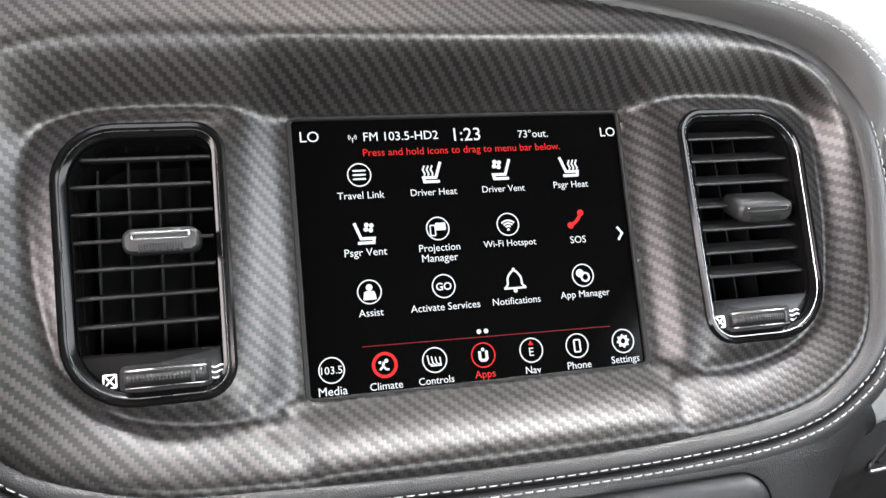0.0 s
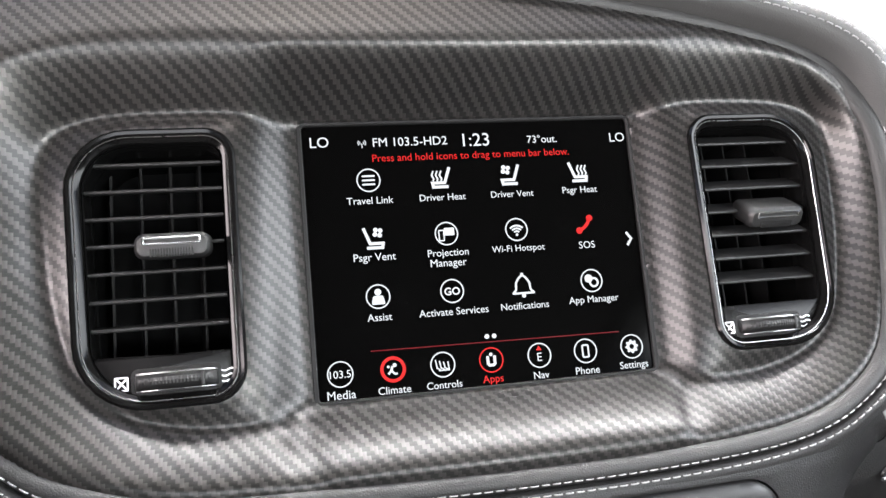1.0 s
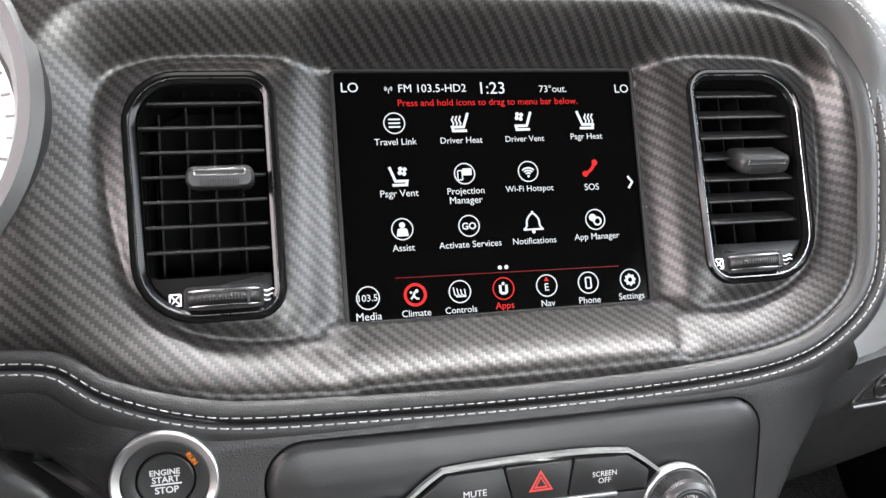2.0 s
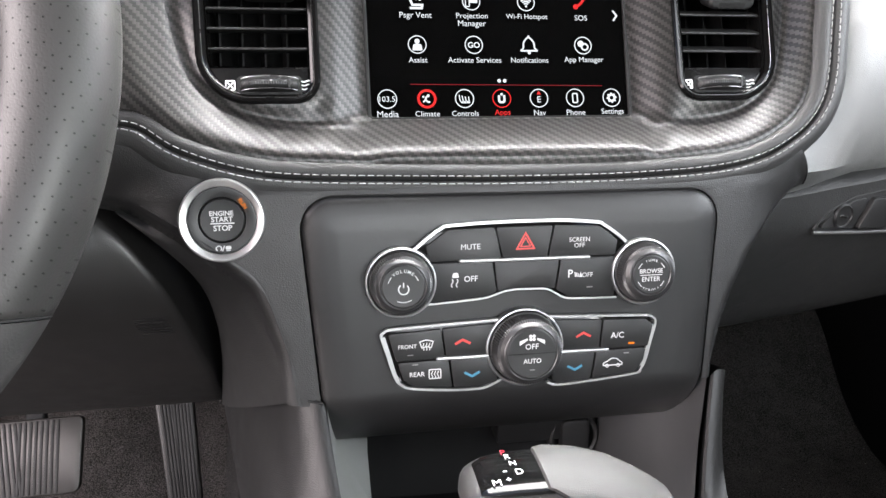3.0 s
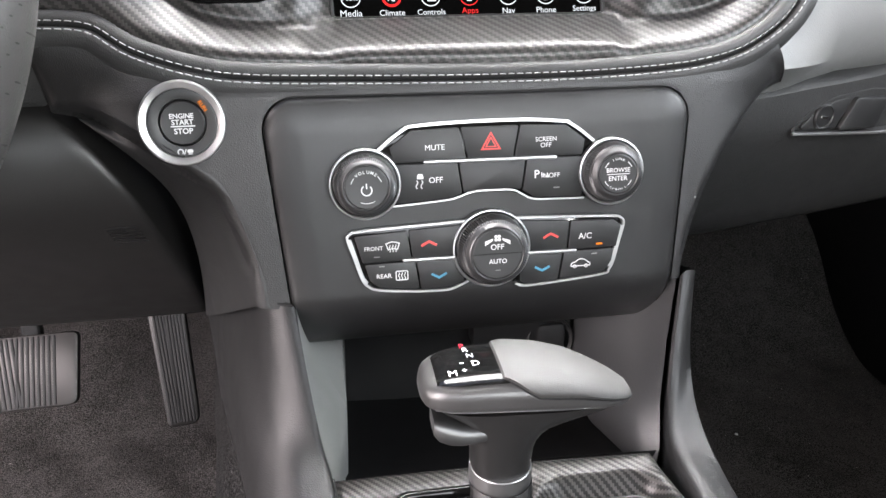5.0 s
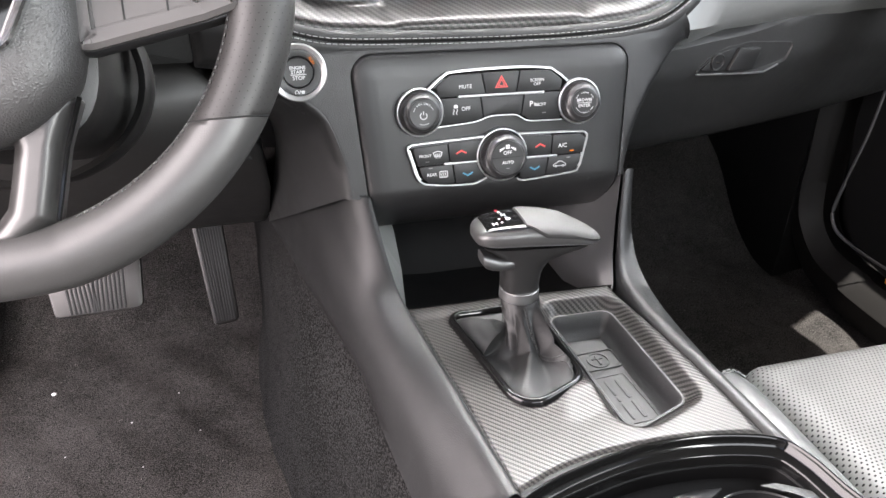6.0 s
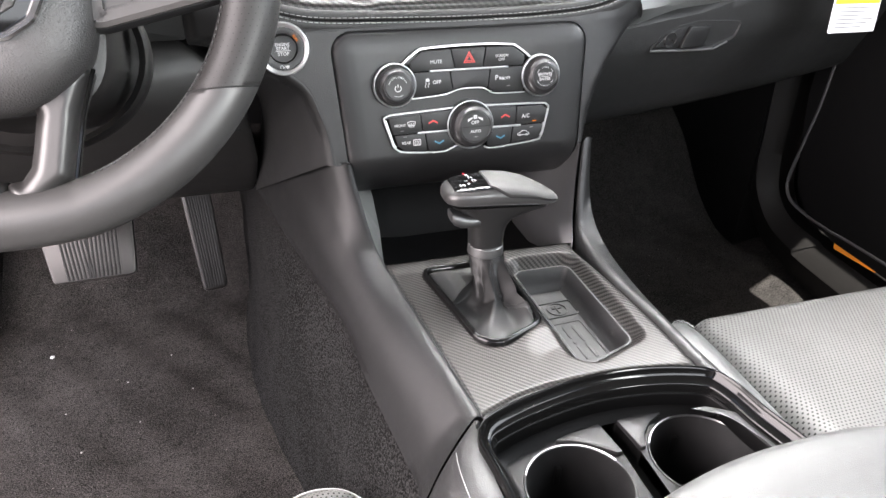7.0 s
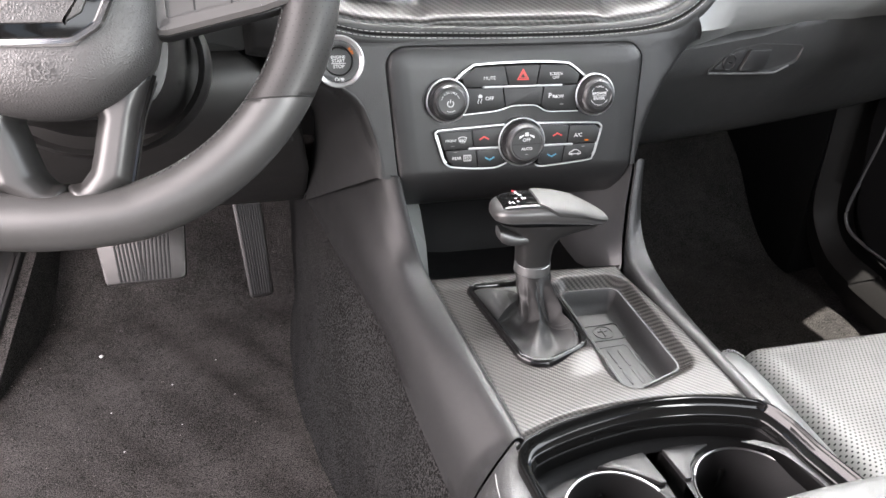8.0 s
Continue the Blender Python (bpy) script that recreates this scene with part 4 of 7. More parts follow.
ink("controls_icon", join(*[ribbon([(-0.0281 + 0.0020 * k, -0.0540 - 0.0006 * k), (-0.0275 + 0.0020 * k, -0.0582), (-0.0259 + 0.0020 * k, -0.0590)], 0.0003, Z0, Z1) for k in range(3)], ribbon([(-0.0268, -0.0594), (-0.0214, -0.0594), (-0.0218, -0.0552)], 0.0003, Z0, Z1)))
ink("apps_icon", join(ribbon([(-0.0010, -0.0545), (-0.0010, -0.0584), (-0.0002, -0.0592), (0.0018, -0.0592), (0.0026, -0.0584), (0.0026, -0.0545)], 0.0007, Z0, Z1), prism(circle(0.0008, -0.0538, 0.0009, 12), Z0, Z1)))
sc("E", 0.0266, -0.0574, 0.0024)
ink("nav_mark", prism([Vector((0.0252, -0.0540)), Vector((0.0280, -0.0540)), Vector((0.0266, -0.0516))], Z0, Z1), RED_GLOW)
ink("handset_icon", ribbon(rect(0.0504, -0.0598, 0.0536, -0.0536, 0.0006, 3), 0.0004, Z0, Z1, True))
ink("gear_icon", ring([Vector((0.0782 + (0.0036 if k % 4 < 2 else 0.0028) * math.cos(2 * math.pi * k / 32), -0.0566 + (0.0036 if k % 4 < 2 else 0.0028) * math.sin(2 * math.pi * k / 32))) for k in range(32)], circle(0.0782, -0.0566, 0.0014, 32), Z0, Z1, 0.00002))

# ---- start button ----
M_START = M_PANEL @ Matrix.Translation((-0.1785, 0.0570, -0.0128))
start = thing("start_button", "round engine start button with a silver ring", "start button", M_START)
part("ring", lathe([(0.0245, -0.004), (0.0245, 0.0010), (0.0240, 0.0020), (0.0232, 0.0023), (0.0206, 0.0014), (0.0198, 0.0010), (0.0194, -0.003)], 72, cap=False), SATIN, start, "satin silver ring")
part("bezel", lathe([(0.0196, -0.004), (0.0194, -0.0002), (0.0184, 0.0000), (0.0136, -0.0012), (0.0132, -0.004)], 64, cap=False), PANEL, start, "matt black bezel")
cap = part("push_cap", lathe([(0.0129, -0.005), (0.0127, -0.0012), (0.0120, -0.0006), (0.010, -0.0009), (0.004, -0.0011), (0.0001, -0.0011)], 56), BUTTON, start, "black push cap")
letters("ENGINE", -0.0002, 0.0040, -0.0010, 0.0134, INK, cap, bold=0.02, label="white lettering reading ENGINE")
letters("START", 0.0000, 0.0005, -0.0010, 0.0122, INK, cap, bold=0.02, label="white lettering reading START")
letters("STOP", 0.0002, -0.0046, -0.0010, 0.0106, INK, cap, bold=0.02, label="white lettering reading STOP")
part("underline", bar(-0.0068, -0.0019, 0.0070, -0.0019, 0.00035, -0.0011, -0.0008, 0.0001), INK, cap)
letters("RUN", 0.0122, 0.0094, -0.0004, 0.0064, AMBER_GLOW, start, turn=-58, bold=0.02, label="glowing amber lettering reading RUN")
part("mode_mark", join(ribbon([(-0.0026 + 0.0015 * math.cos(a), -0.0165 + 0.0015 * math.sin(a)) for a in [radians(-50 + 28 * k) for k in range(11)]], 0.0003, -0.0006, 0.0002),
                       ribbon([(-0.0006, -0.0180), (0.0006, -0.0150)], 0.00025, -0.0006, 0.0002), prism(rect(0.0012, -0.0172, 0.0044, -0.0152, 0.0007, 3), -0.0006, 0.0002), prism(rect(0.0016, -0.0181, 0.0040, -0.0175, 0.0002, 2), -0.0006, 0.0002)), INK, start)

# ---- control panel ----
cp = thing("control_panel", "black climate and audio control panel with knobs and chrome outlines", "control panel", M_PANEL)


def panel_ring(d):
    r = max(0.003, 0.020 - d), max(0.003, 0.006 - d * 0.5)
    return rounded([(-0.1225 + d, -0.096 + d, r[1]), (0.1235 - d, -0.0955 + d, r[1]), (0.1340 - d, 0.0675 - d, r[0]), (-0.1355 + d, 0.0695 - d, r[0])], 8)


def face_height(x, y):
    """Pillowed face whose lower end rolls back under the panel."""
    d = -near(FACE_OUT, x, y)[0]
    edge = np.interp(d, (0.0, 0.0008, 0.0022, 0.006, 0.012, 0.020), (-0.0116, -0.0102, -0.0093, -0.0082, -0.0071, -0.0064))
    roll = np.clip((-0.053 - y) / 0.043, 0, 1)
    return edge - 0.034 * roll ** 1.7


FACE_OUT = panel_ring(0.0004)
part("faceplate", field(FACE_OUT, (), face_height, 0.0021, 0.02), PANEL, cp, "smooth black faceplate", sharp=60)


def hump(poly, name, mat=PIANO):
    part(name, prism(poly, -0.010, -0.0026, 0.0006), mat, cp)


hump(rounded([(-0.0640, 0.0020, 0.004), (-0.0250, 0.0040, 0.010), (-0.0100, 0.0085, 0.006), (0.0135, 0.0080, 0.006), (0.0275, 0.0018, 0.008), (0.0620, 0.0005, 0.004), (0.0660, 0.0370, 0.004), (0.0485, 0.0492, 0.008), (0.0265, 0.0515, 0.03), (-0.0255, 0.0515, 0.03), (-0.0495, 0.0505, 0.008), (-0.0680, 0.0370, 0.004)], 4), "audio_bed")
LEFT_BED = [(-0.0140, -0.0090, 0.002), (-0.0840, -0.0112, 0.006), (-0.0895, -0.0150, 0.003), (-0.0808, -0.0435, 0.006), (-0.0715, -0.0490, 0.006), (-0.0300, -0.0520, 0.008), (-0.0140, -0.0480, 0.002)]
RIGHT_BED = [(0.0140, -0.0090, 0.002), (0.0810, -0.0118, 0.006), (0.0872, -0.0168, 0.003), (0.0808, -0.0415, 0.006), (0.0748, -0.0495, 0.006), (0.0200, -0.0532, 0.008), (0.0140, -0.0500, 0.002)]
hump(rounded(list(reversed(LEFT_BED)), 4), "climate_bed"), hump(rounded(RIGHT_BED, 4), "climate_bed")


def push(name, pts, label=""):
    poly = rounded([(x, y, 0.0012) for x, y in pts], 3)
    return part(name, prism(poly, -0.006, 0.0002, 0.0004), BUTTON, cp, label)


B = {}
B["mute"] = push("button", [(-0.0590, 0.0292), (-0.0147, 0.0292), (-0.0193, 0.0486), (-0.0480, 0.0480), (-0.0610, 0.0385)], "mute button")
B["hazard"] = push("button", [(-0.0137, 0.0292), (0.0139, 0.0292), (0.0176, 0.0486), (-0.0183, 0.0486)], "hazard warning button")
B["dim"] = push("button", [(0.0149, 0.0292), (0.0580, 0.0288), (0.0595, 0.0380), (0.0475, 0.0472), (0.0186, 0.0486)], "screen off button")
B["stab"] = push("button", [(-0.0590, 0.0281), (-0.0205, 0.0281), (-0.0180, 0.0088), (-0.0260, 0.0062), (-0.0590, 0.0046)], "stability control button")
push("button", [(-0.0196, 0.0281), (0.0219, 0.0281), (0.0191, 0.0092), (0.0136, 0.0102), (-0.0096, 0.0106), (-0.0171, 0.0092)], "blank button")
B["park"] = push("button", [(0.0229, 0.0281), (0.0580, 0.0277), (0.0580, 0.0026), (0.0278, 0.0038), (0.0200, 0.0086)], "parking sensor button")
B["front"] = push("button", [(-0.0850, -0.0138), (-0.0528, -0.0122), (-0.0506, -0.0306), (-0.0805, -0.0310)], "front demist button")
B["up"] = push("button", [(-0.0518, -0.0121), (-0.0180, -0.0106), (-0.0180, -0.0303), (-0.0497, -0.0306)], "temperature up button")
B["rear"] = push("button", [(-0.0795, -0.0319), (-0.0484, -0.0316), (-0.0462, -0.0497), (-0.0705, -0.0474), (-0.0765, -0.0425)], "rear demist button")
B["down"] = push("button", [(-0.0474, -0.0316), (-0.0180, -0.0316), (-0.0180, -0.0475), (-0.0298, -0.0505), (-0.0451, -0.0498)], "temperature down button")
B["up2"] = push("button", [(0.0180, -0.0106), (0.0503, -0.0124), (0.0485, -0.0314), (0.0180, -0.0314)], "temperature up button")
B["ac"] = push("button", [(0.0513, -0.0126), (0.0795, -0.0136), (0.0846, -0.0176), (0.0815, -0.0314), (0.0496, -0.0314)], "air conditioning button")
B["down2"] = push("button", [(0.0180, -0.0324), (0.0460, -0.0324), (0.0428, -0.0508), (0.0210, -0.0515), (0.0180, -0.0495)], "temperature down button")
B["recirc"] = push("button", [(0.0470, -0.0324), (0.0802, -0.0324), (0.0785, -0.0405), (0.0738, -0.0478), (0.0440, -0.0505)], "recirculation button")


def outline_path(pts, n=5):
    return catmull([(x, y, 0) for x, y in pts], n)


part("chrome_outline", ribbon(outline_path([(-0.0680, 0.0368), (-0.0600, 0.0435), (-0.0510, 0.0494), (-0.0470, 0.0504), (-0.0256, 0.0515), (0.0, 0.0518), (0.0264, 0.0513), (0.0470, 0.0494), (0.0500, 0.0484), (0.0580, 0.0430), (0.0658, 0.0366)]), 0.0009, -0.004, -0.0006), SATIN, cp, "satin chrome outline")
part("chrome_outline", ribbon(outline_path([(-0.0620, 0.0029), (-0.0420, 0.0040), (-0.0259, 0.0052), (-0.0200, 0.0066), (-0.0110, 0.0092), (0.0, 0.0096), (0.0136, 0.0090), (0.0200, 0.0060), (0.0271, 0.0026), (0.0430, 0.0018), (0.0600, 0.0014)]), 0.0005, -0.004, -0.0010), SATIN, cp)
part("chrome_outline", ribbon(outline_path([(-0.0150, -0.0086), (-0.0500, -0.0098), (-0.0815, -0.0110), (-0.0870, -0.0122), (-0.0890, -0.0155), (-0.0855, -0.0275), (-0.0815, -0.0410), (-0.0775, -0.0462), (-0.0710, -0.0488), (-0.0500, -0.0512), (-0.0310, -0.0519), (-0.0240, -0.0508), (-0.0150, -0.0470)]), 0.0007, -0.004, -0.0006), SATIN, cp)
part("chrome_outline", ribbon(outline_path([(0.0150, -0.0086), (0.0500, -0.0100), (0.0790, -0.0114), (0.0850, -0.0130), (0.0866, -0.0172), (0.0835, -0.0290), (0.0803, -0.0412), (0.0775, -0.0465), (0.0740, -0.0492), (0.0500, -0.0515), (0.0230, -0.0532), (0.0150, -0.0510)]), 0.0007, -0.004, -0.0006), SATIN, cp)
for g in ([(-0.0880, -0.0160), (-0.0848, -0.0275), (-0.0812, -0.0400), (-0.0785, -0.0440)], [(0.0856, -0.0180), (0.0826, -0.0290), (0.0797, -0.0400), (0.0772, -0.0445)]):
    part("chrome_outline", ribbon(outline_path(g), 0.0012, -0.004, -0.0007), SATIN, cp)
for x0, y0, x1, y1 in ((-0.0412, 0.0290, 0.0415, 0.0281), (-0.0562, -0.0307, -0.0230, -0.0309), (0.0230, -0.0315, 0.0550, -0.0320)):
    part("chrome_bar", bar(x0, y0, x1, y1, 0.0011, -0.003, 0.0014, 0.0007), SATIN, cp, "satin chrome bar")


def knob(x, y, ring_r, grip_r, h, face_r, label):
    k = part("knob", lathe([(grip_r + 0.0012, -0.004), (grip_r + 0.0010, 0.0010), (grip_r, 0.0016), (grip_r, 0.0022, 1), (grip_r - 0.0012, h * 0.72, 1), (grip_r - 0.0022, h * 0.80), (face_r + 0.0016, h * 0.97), (face_r + 0.0008, h), (face_r + 0.0002, h - 0.0008)], 168, x, y, knurl=0.0010), GRIP, cp, label, sharp=20)
    part("chrome_ring", lathe([(ring_r, -0.006), (ring_r, 0.0010), (ring_r - 0.0004, 0.0018), (ring_r - 0.0010, 0.0020), (ring_r - 0.0015, 0.0016), (ring_r - 0.0018, -0.002)], 72, x, y, cap=False), SATIN, k, "satin chrome ring")
    part("face", lathe([(face_r + 0.0002, h - 0.003), (face_r, h - 0.0003), (face_r - 0.0008, h + 0.0002), (face_r * 0.5, h - 0.0001), (0.0001, h - 0.0002)], 56, x, y), PANEL, k, "black face")
    return k


def arc_letters(text, x, y, r, w, mid, step, size, parent):
    """Lettering set round an arc."""
    n = len(text)
    for i, ch in enumerate(text):
        a = mid - (i - (n - 1) / 2) * step if mid > 0 else mid + (i - (n - 1) / 2) * step
        letters(ch, x + r * math.cos(radians(a)), y + r * math.sin(radians(a)), w, 0.0, INK, parent, "letter", height=size, turn=(a - 90) if mid > 0 else (a + 90), bold=0.01)


vol = knob(-0.0765, 0.0175, 0.0214, 0.0180, 0.0190, 0.0128, "black knurled volume knob")
arc_letters("VOLUME", -0.0765, 0.0175, 0.0092, 0.0190, 90, 15.0, 0.0019, vol)
part("power_mark", join(ribbon([(-0.0765 + 0.0030 * math.cos(radians(a)), 0.0160 + 0.0030 * math.sin(radians(a))) for a in range(125, 415, 14)], 0.00035, 0.0188, 0.0193), bar(-0.0765, 0.0168, -0.0765, 0.0200, 0.00035, 0.0188, 0.0193, 0.0001)), INK, vol)
vol.scale = (1.0, 1.0, 0.66)
part("arc_mark", join(*[ribbon([(-0.0765 + 0.0092 * math.cos(radians(a)), 0.0175 + 0.0092 * math.sin(radians(a))) for a in range(a0, a1, 6)], 0.0002, 0.0189, 0.0193) for a0, a1 in ((140, 165), (20, 45), (245, 300))]), INK, vol)
tune = knob(0.0770, 0.0172, 0.0212, 0.0180, 0.0165, 0.0122, "black knurled tuning knob")
arc_letters("TUNE", 0.0770, 0.0172, 0.0094, 0.0165, 90, 14.5, 0.0019, tune), arc_letters("SCROLL", 0.0770, 0.0172, 0.0096, 0.0165, -90, 12.5, 0.0017, tune)
letters("BROWSE", 0.0770, 0.0196, 0.0165, 0.0150, INK, tune, bold=0.01, label="white lettering reading BROWSE"), letters("ENTER", 0.0770, 0.0146, 0.0165, 0.0120, INK, tune, bold=0.01, label="white lettering reading ENTER")
tune.scale = (1.0, 1.0, 0.70)
part("rule_mark", bar(0.0698, 0.0171, 0.0842, 0.0171, 0.0002, 0.0163, 0.0168, 0.0001), INK, tune)
part("arc_mark", join(*[ribbon([(0.0770 + 0.0094 * math.cos(radians(a)), 0.0172 + 0.0094 * math.sin(radians(a))) for a in range(a0, a1, 6)], 0.0002, 0.0164, 0.0168) for a0, a1 in ((130, 155), (25, 50), (205, 230), (310, 335))]), INK, tune)
temp = knob(-0.0002, -0.0268, 0.0248, 0.0210, 0.0235, 0.0156, "large knurled fan knob with two push halves")
temp.scale = (1.0, 1.0, 0.66)
part("split_line", bar(-0.0158, -0.0266, 0.0154, -0.0266, 0.0003, 0.0230, 0.0238, 0.0001), RUBBER, temp)
letters("OFF", -0.0002, -0.0222, 0.0236, 0.0082, INK, temp, bold=0.01, label="white lettering reading OFF"), letters("AUTO", 0.0, -0.0312, 0.0236, 0.0112, INK, temp, bold=0.01, label="white lettering reading AUTO")
part("fan_mark", join(*[prism(circle(0.0014 * math.cos(a), -0.0168 + 0.0014 * math.sin(a), 0.0010, 12), 0.0232, 0.0239) for a in (0.8, 2.4, 3.9, 5.5)],
                      *[prism([Vector((s * 0.0030, -0.0182)), Vector((s * 0.0030, -0.0170)), Vector((s * 0.0078, -0.0186)), Vector((s * 0.0078, -0.0212))][::s], 0.0232, 0.0239) for s in (-1, 1)]), INK, temp)
part("indicator", bar(-0.0016, -0.0368, 0.0016, -0.0368, 0.0003, 0.0232, 0.0237, 0.0001), GREYINK, temp)

T = 0.0003
letters("MUTE", -0.0340, 0.0375, T, 0.0118, INK, B["mute"], label="white lettering reading MUTE")
letters("SCREEN", 0.0346, 0.0394, T, 0.0132, INK, B["dim"], label="white lettering reading SCREEN", bold=0.0), letters("OFF", 0.0346, 0.0358, T, 0.0068, INK, B["dim"], bold=0.0, label="white lettering reading OFF")
part("triangle_mark", join(ribbon([(0.0002 + 0.0064 * math.cos(radians(a)), 0.0382 + 0.0064 * math.sin(radians(a))) for a in (90, 210, 330)], 0.00045, -0.0004, 0.0005, True), ribbon([(0.0002 + 0.0036 * math.cos(radians(a)), 0.0382 + 0.0036 * math.sin(radians(a))) for a in (90, 210, 330)], 0.0003, -0.0004, 0.0005, True)), REDINK, B["hazard"], "red double triangle")
letters("OFF", -0.0340, 0.0180, T, 0.0084, INK, B["stab"], label="white lettering reading OFF", bold=0.01)
part("skid_mark", join(prism(rounded([(-0.0456, 0.0190, 0.0004), (-0.0414, 0.0190, 0.0004), (-0.0420, 0.0220, 0.0010), (-0.0450, 0.0220, 0.0010)], 2), -0.0004, 0.0005), *[ribbon([(-0.0456 + 0.0030 * k + 0.0006 * math.sin(t * 1.3), 0.0182 - 0.0010 * t) for t in range(6)], 0.0003, -0.0004, 0.0005) for k in range(2)]), INK, B["stab"])
letters("P", 0.0290, 0.0182, T, 0.0031, INK, B["park"], label="white letter P", bold=0.01), letters("OFF", 0.0400, 0.0170, T, 0.0070, INK, B["park"], label="white lettering reading OFF", bold=0.0)
part("sensor_mark", join(*[ribbon([(0.0318 + 0.0010 * k, 0.0190 - 0.0004 * k), (0.0322 + 0.0010 * k, 0.0160)], 0.00025, -0.0004, 0.0005) for k in range(3)], prism([Vector((0.0346, 0.0158)), Vector((0.0366, 0.0158)), Vector((0.0356, 0.0190))], -0.0004, 0.0005)), INK, B["park"])
part("indicator", bar(0.0395, 0.0092, 0.0435, 0.0092, 0.0004, -0.0004, 0.0004, 0.0001), GREYINK, B["park"])
letters("FRONT", -0.0735, -0.0219, T, 0.0112, INK, B["front"], label="white lettering reading FRONT", bold=0.01), letters("REAR", -0.0679, -0.0396, T, 0.0092, INK, B["rear"], label="white lettering reading REAR", bold=0.01), letters("A/C", 0.0605, -0.0229, T, 0.0088, INK, B["ac"], label="white lettering reading A/C", bold=0.01)


def heat_waves(x, y, n=3):
    return [ribbon([(x + 0.0018 * (k - (n - 1) / 2) + 0.0004 * math.sin(t * 1.7), y - 0.0022 + 0.0009 * t) for t in range(6)], 0.00025, -0.0004, 0.0005) for k in range(n)]


part("demist_mark", join(ribbon(outline_path([(-0.0660, -0.0195), (-0.0620, -0.0184), (-0.0578, -0.0195)], 4) + outline_path([(-0.0590, -0.0232), (-0.0620, -0.0226), (-0.0648, -0.0232)], 4), 0.0003, -0.0004, 0.0005, True), *heat_waves(-0.0620, -0.0226)), INK, B["front"])
part("demist_mark", join(ribbon(rect(-0.0606, -0.0428, -0.0534, -0.0372, 0.0006, 2), 0.0003, -0.0004, 0.0005, True), *heat_waves(-0.0570, -0.0404)), INK, B["rear"])
for key, x, y, d, mat in (("up", -0.0395, -0.0208, 1, REDINK), ("up2", 0.0380, -0.0212, 1, REDINK), ("down", -0.0338, -0.0419, -1, BLUEINK), ("down2", 0.0325, -0.0425, -1, BLUEINK)):
    part("arrow_mark", ribbon([(x - 0.0048, y - 0.0014 * d), (x, y + 0.0012 * d), (x + 0.0048, y - 0.0014 * d)], 0.0007, -0.0004, 0.0005), mat, B[key], "red arrow" if d > 0 else "blue arrow")
part("indicator", bar(0.0680, -0.0287, 0.0722, -0.0287, 0.0006, -0.0004, 0.0006, 0.0001), AMBER_GLOW, B["ac"], "lit amber indicator")
part("indicator", bar(0.0650, -0.0350, 0.0688, -0.0350, 0.0004, -0.0004, 0.0004, 0.0001), GREYINK, B["recirc"])
part("car_mark", join(ribbon(outline_path([(0.0515, -0.0424), (0.0520, -0.0406), (0.0545, -0.0396), (0.0570, -0.0380), (0.0605, -0.0384), (0.0625, -0.0400), (0.0640, -0.0410), (0.0640, -0.0424)], 3), 0.0003, -0.0004, 0.0005), ribbon([(0.0515, -0.0424), (0.0640, -0.0424)], 0.0003, -0.0004, 0.0005), ribbon(circle(0.0540, -0.0426, 0.0010, 12), 0.0002, -0.0004, 0.0005, True), ribbon(circle(0.0615, -0.0426, 0.0010, 12), 0.0002, -0.0004, 0.0005, True)), INK, B["recirc"])
for key, x, y in (("front", -0.0718, -0.0274), ("rear", -0.0691, -0.0335)):
    part("indicator", bar(x - 0.0018, y, x + 0.0018, y, 0.0003, -0.0004, 0.0004, 0.0001), GREYINK, B[key])

# ---- glove box and passenger footwell ----
glove = thing("glove_box", "closed black grained glove box under the passenger dash", "glove box")


def glove_point(x, z):
    k = x - 0.27
    y = 0.094 + 0.20 * k + 0.16 * k * k + 0.55 * (max(0, 0.470 - z) ** 2 / (max(0, 0.470 - z) + 0.02))
    return y


GZ = [0.345, 0.349, 0.36, 0.38, 0.40, 0.415, 0.43, 0.44, 0.45, 0.46, 0.47, 0.48, 0.49, 0.505, 0.517, 0.528]
GX = [0.165 + 0.0205 * i for i in range(31)]


def glove_top(x):
    return 0.497 + 0.045 * float(smooth((x - 0.20) / 0.32)) - 0.008 * float(smooth((x - 0.25) / 0.10))


rows = []
for x in GX:
    row = []
    for i, z in enumerate(GZ):
        zz = 0.345 + (glove_top(x) - 0.345) * (z - 0.345) / (0.528 - 0.345)
        y = glove_point(x, zz) + (0.030 if i == 0 else 0.008 if i == 1 else 0.010 if i == len(GZ) - 1 else 0.0)
        edge = 0.05 * max(0, 0.215 - x)
        row.append((x, y + edge * 2, zz))
    rows.append(row)
rows = [[(r[0][0], 0.30, 0.352)] + r + [(r[-1][0], 0.30, r[-1][2])] for r in rows]
part("lid", loft(rows, closed=False), GRAIN, glove, "grained black lid", sharp=45)
GM = Matrix.Translation((0.318, glove_point(0.318, 0.468) - 0.0005, 0.4665)) @ Matrix.Rotation(math.atan(0.21), 4, "Z") @ Matrix.Rotation(radians(90), 4, "X") @ Matrix.Rotation(radians(-9), 4, "Z")
POCKET = rounded([(-0.066, -0.0180, 0.002), (0.036, -0.0105, 0.012), (0.074, 0.0040, 0.012), (0.078, 0.0245, 0.004), (0.005, 0.0205, 0.02), (-0.030, 0.0120, 0.02), (-0.052, -0.0005, 0.01)], 4)
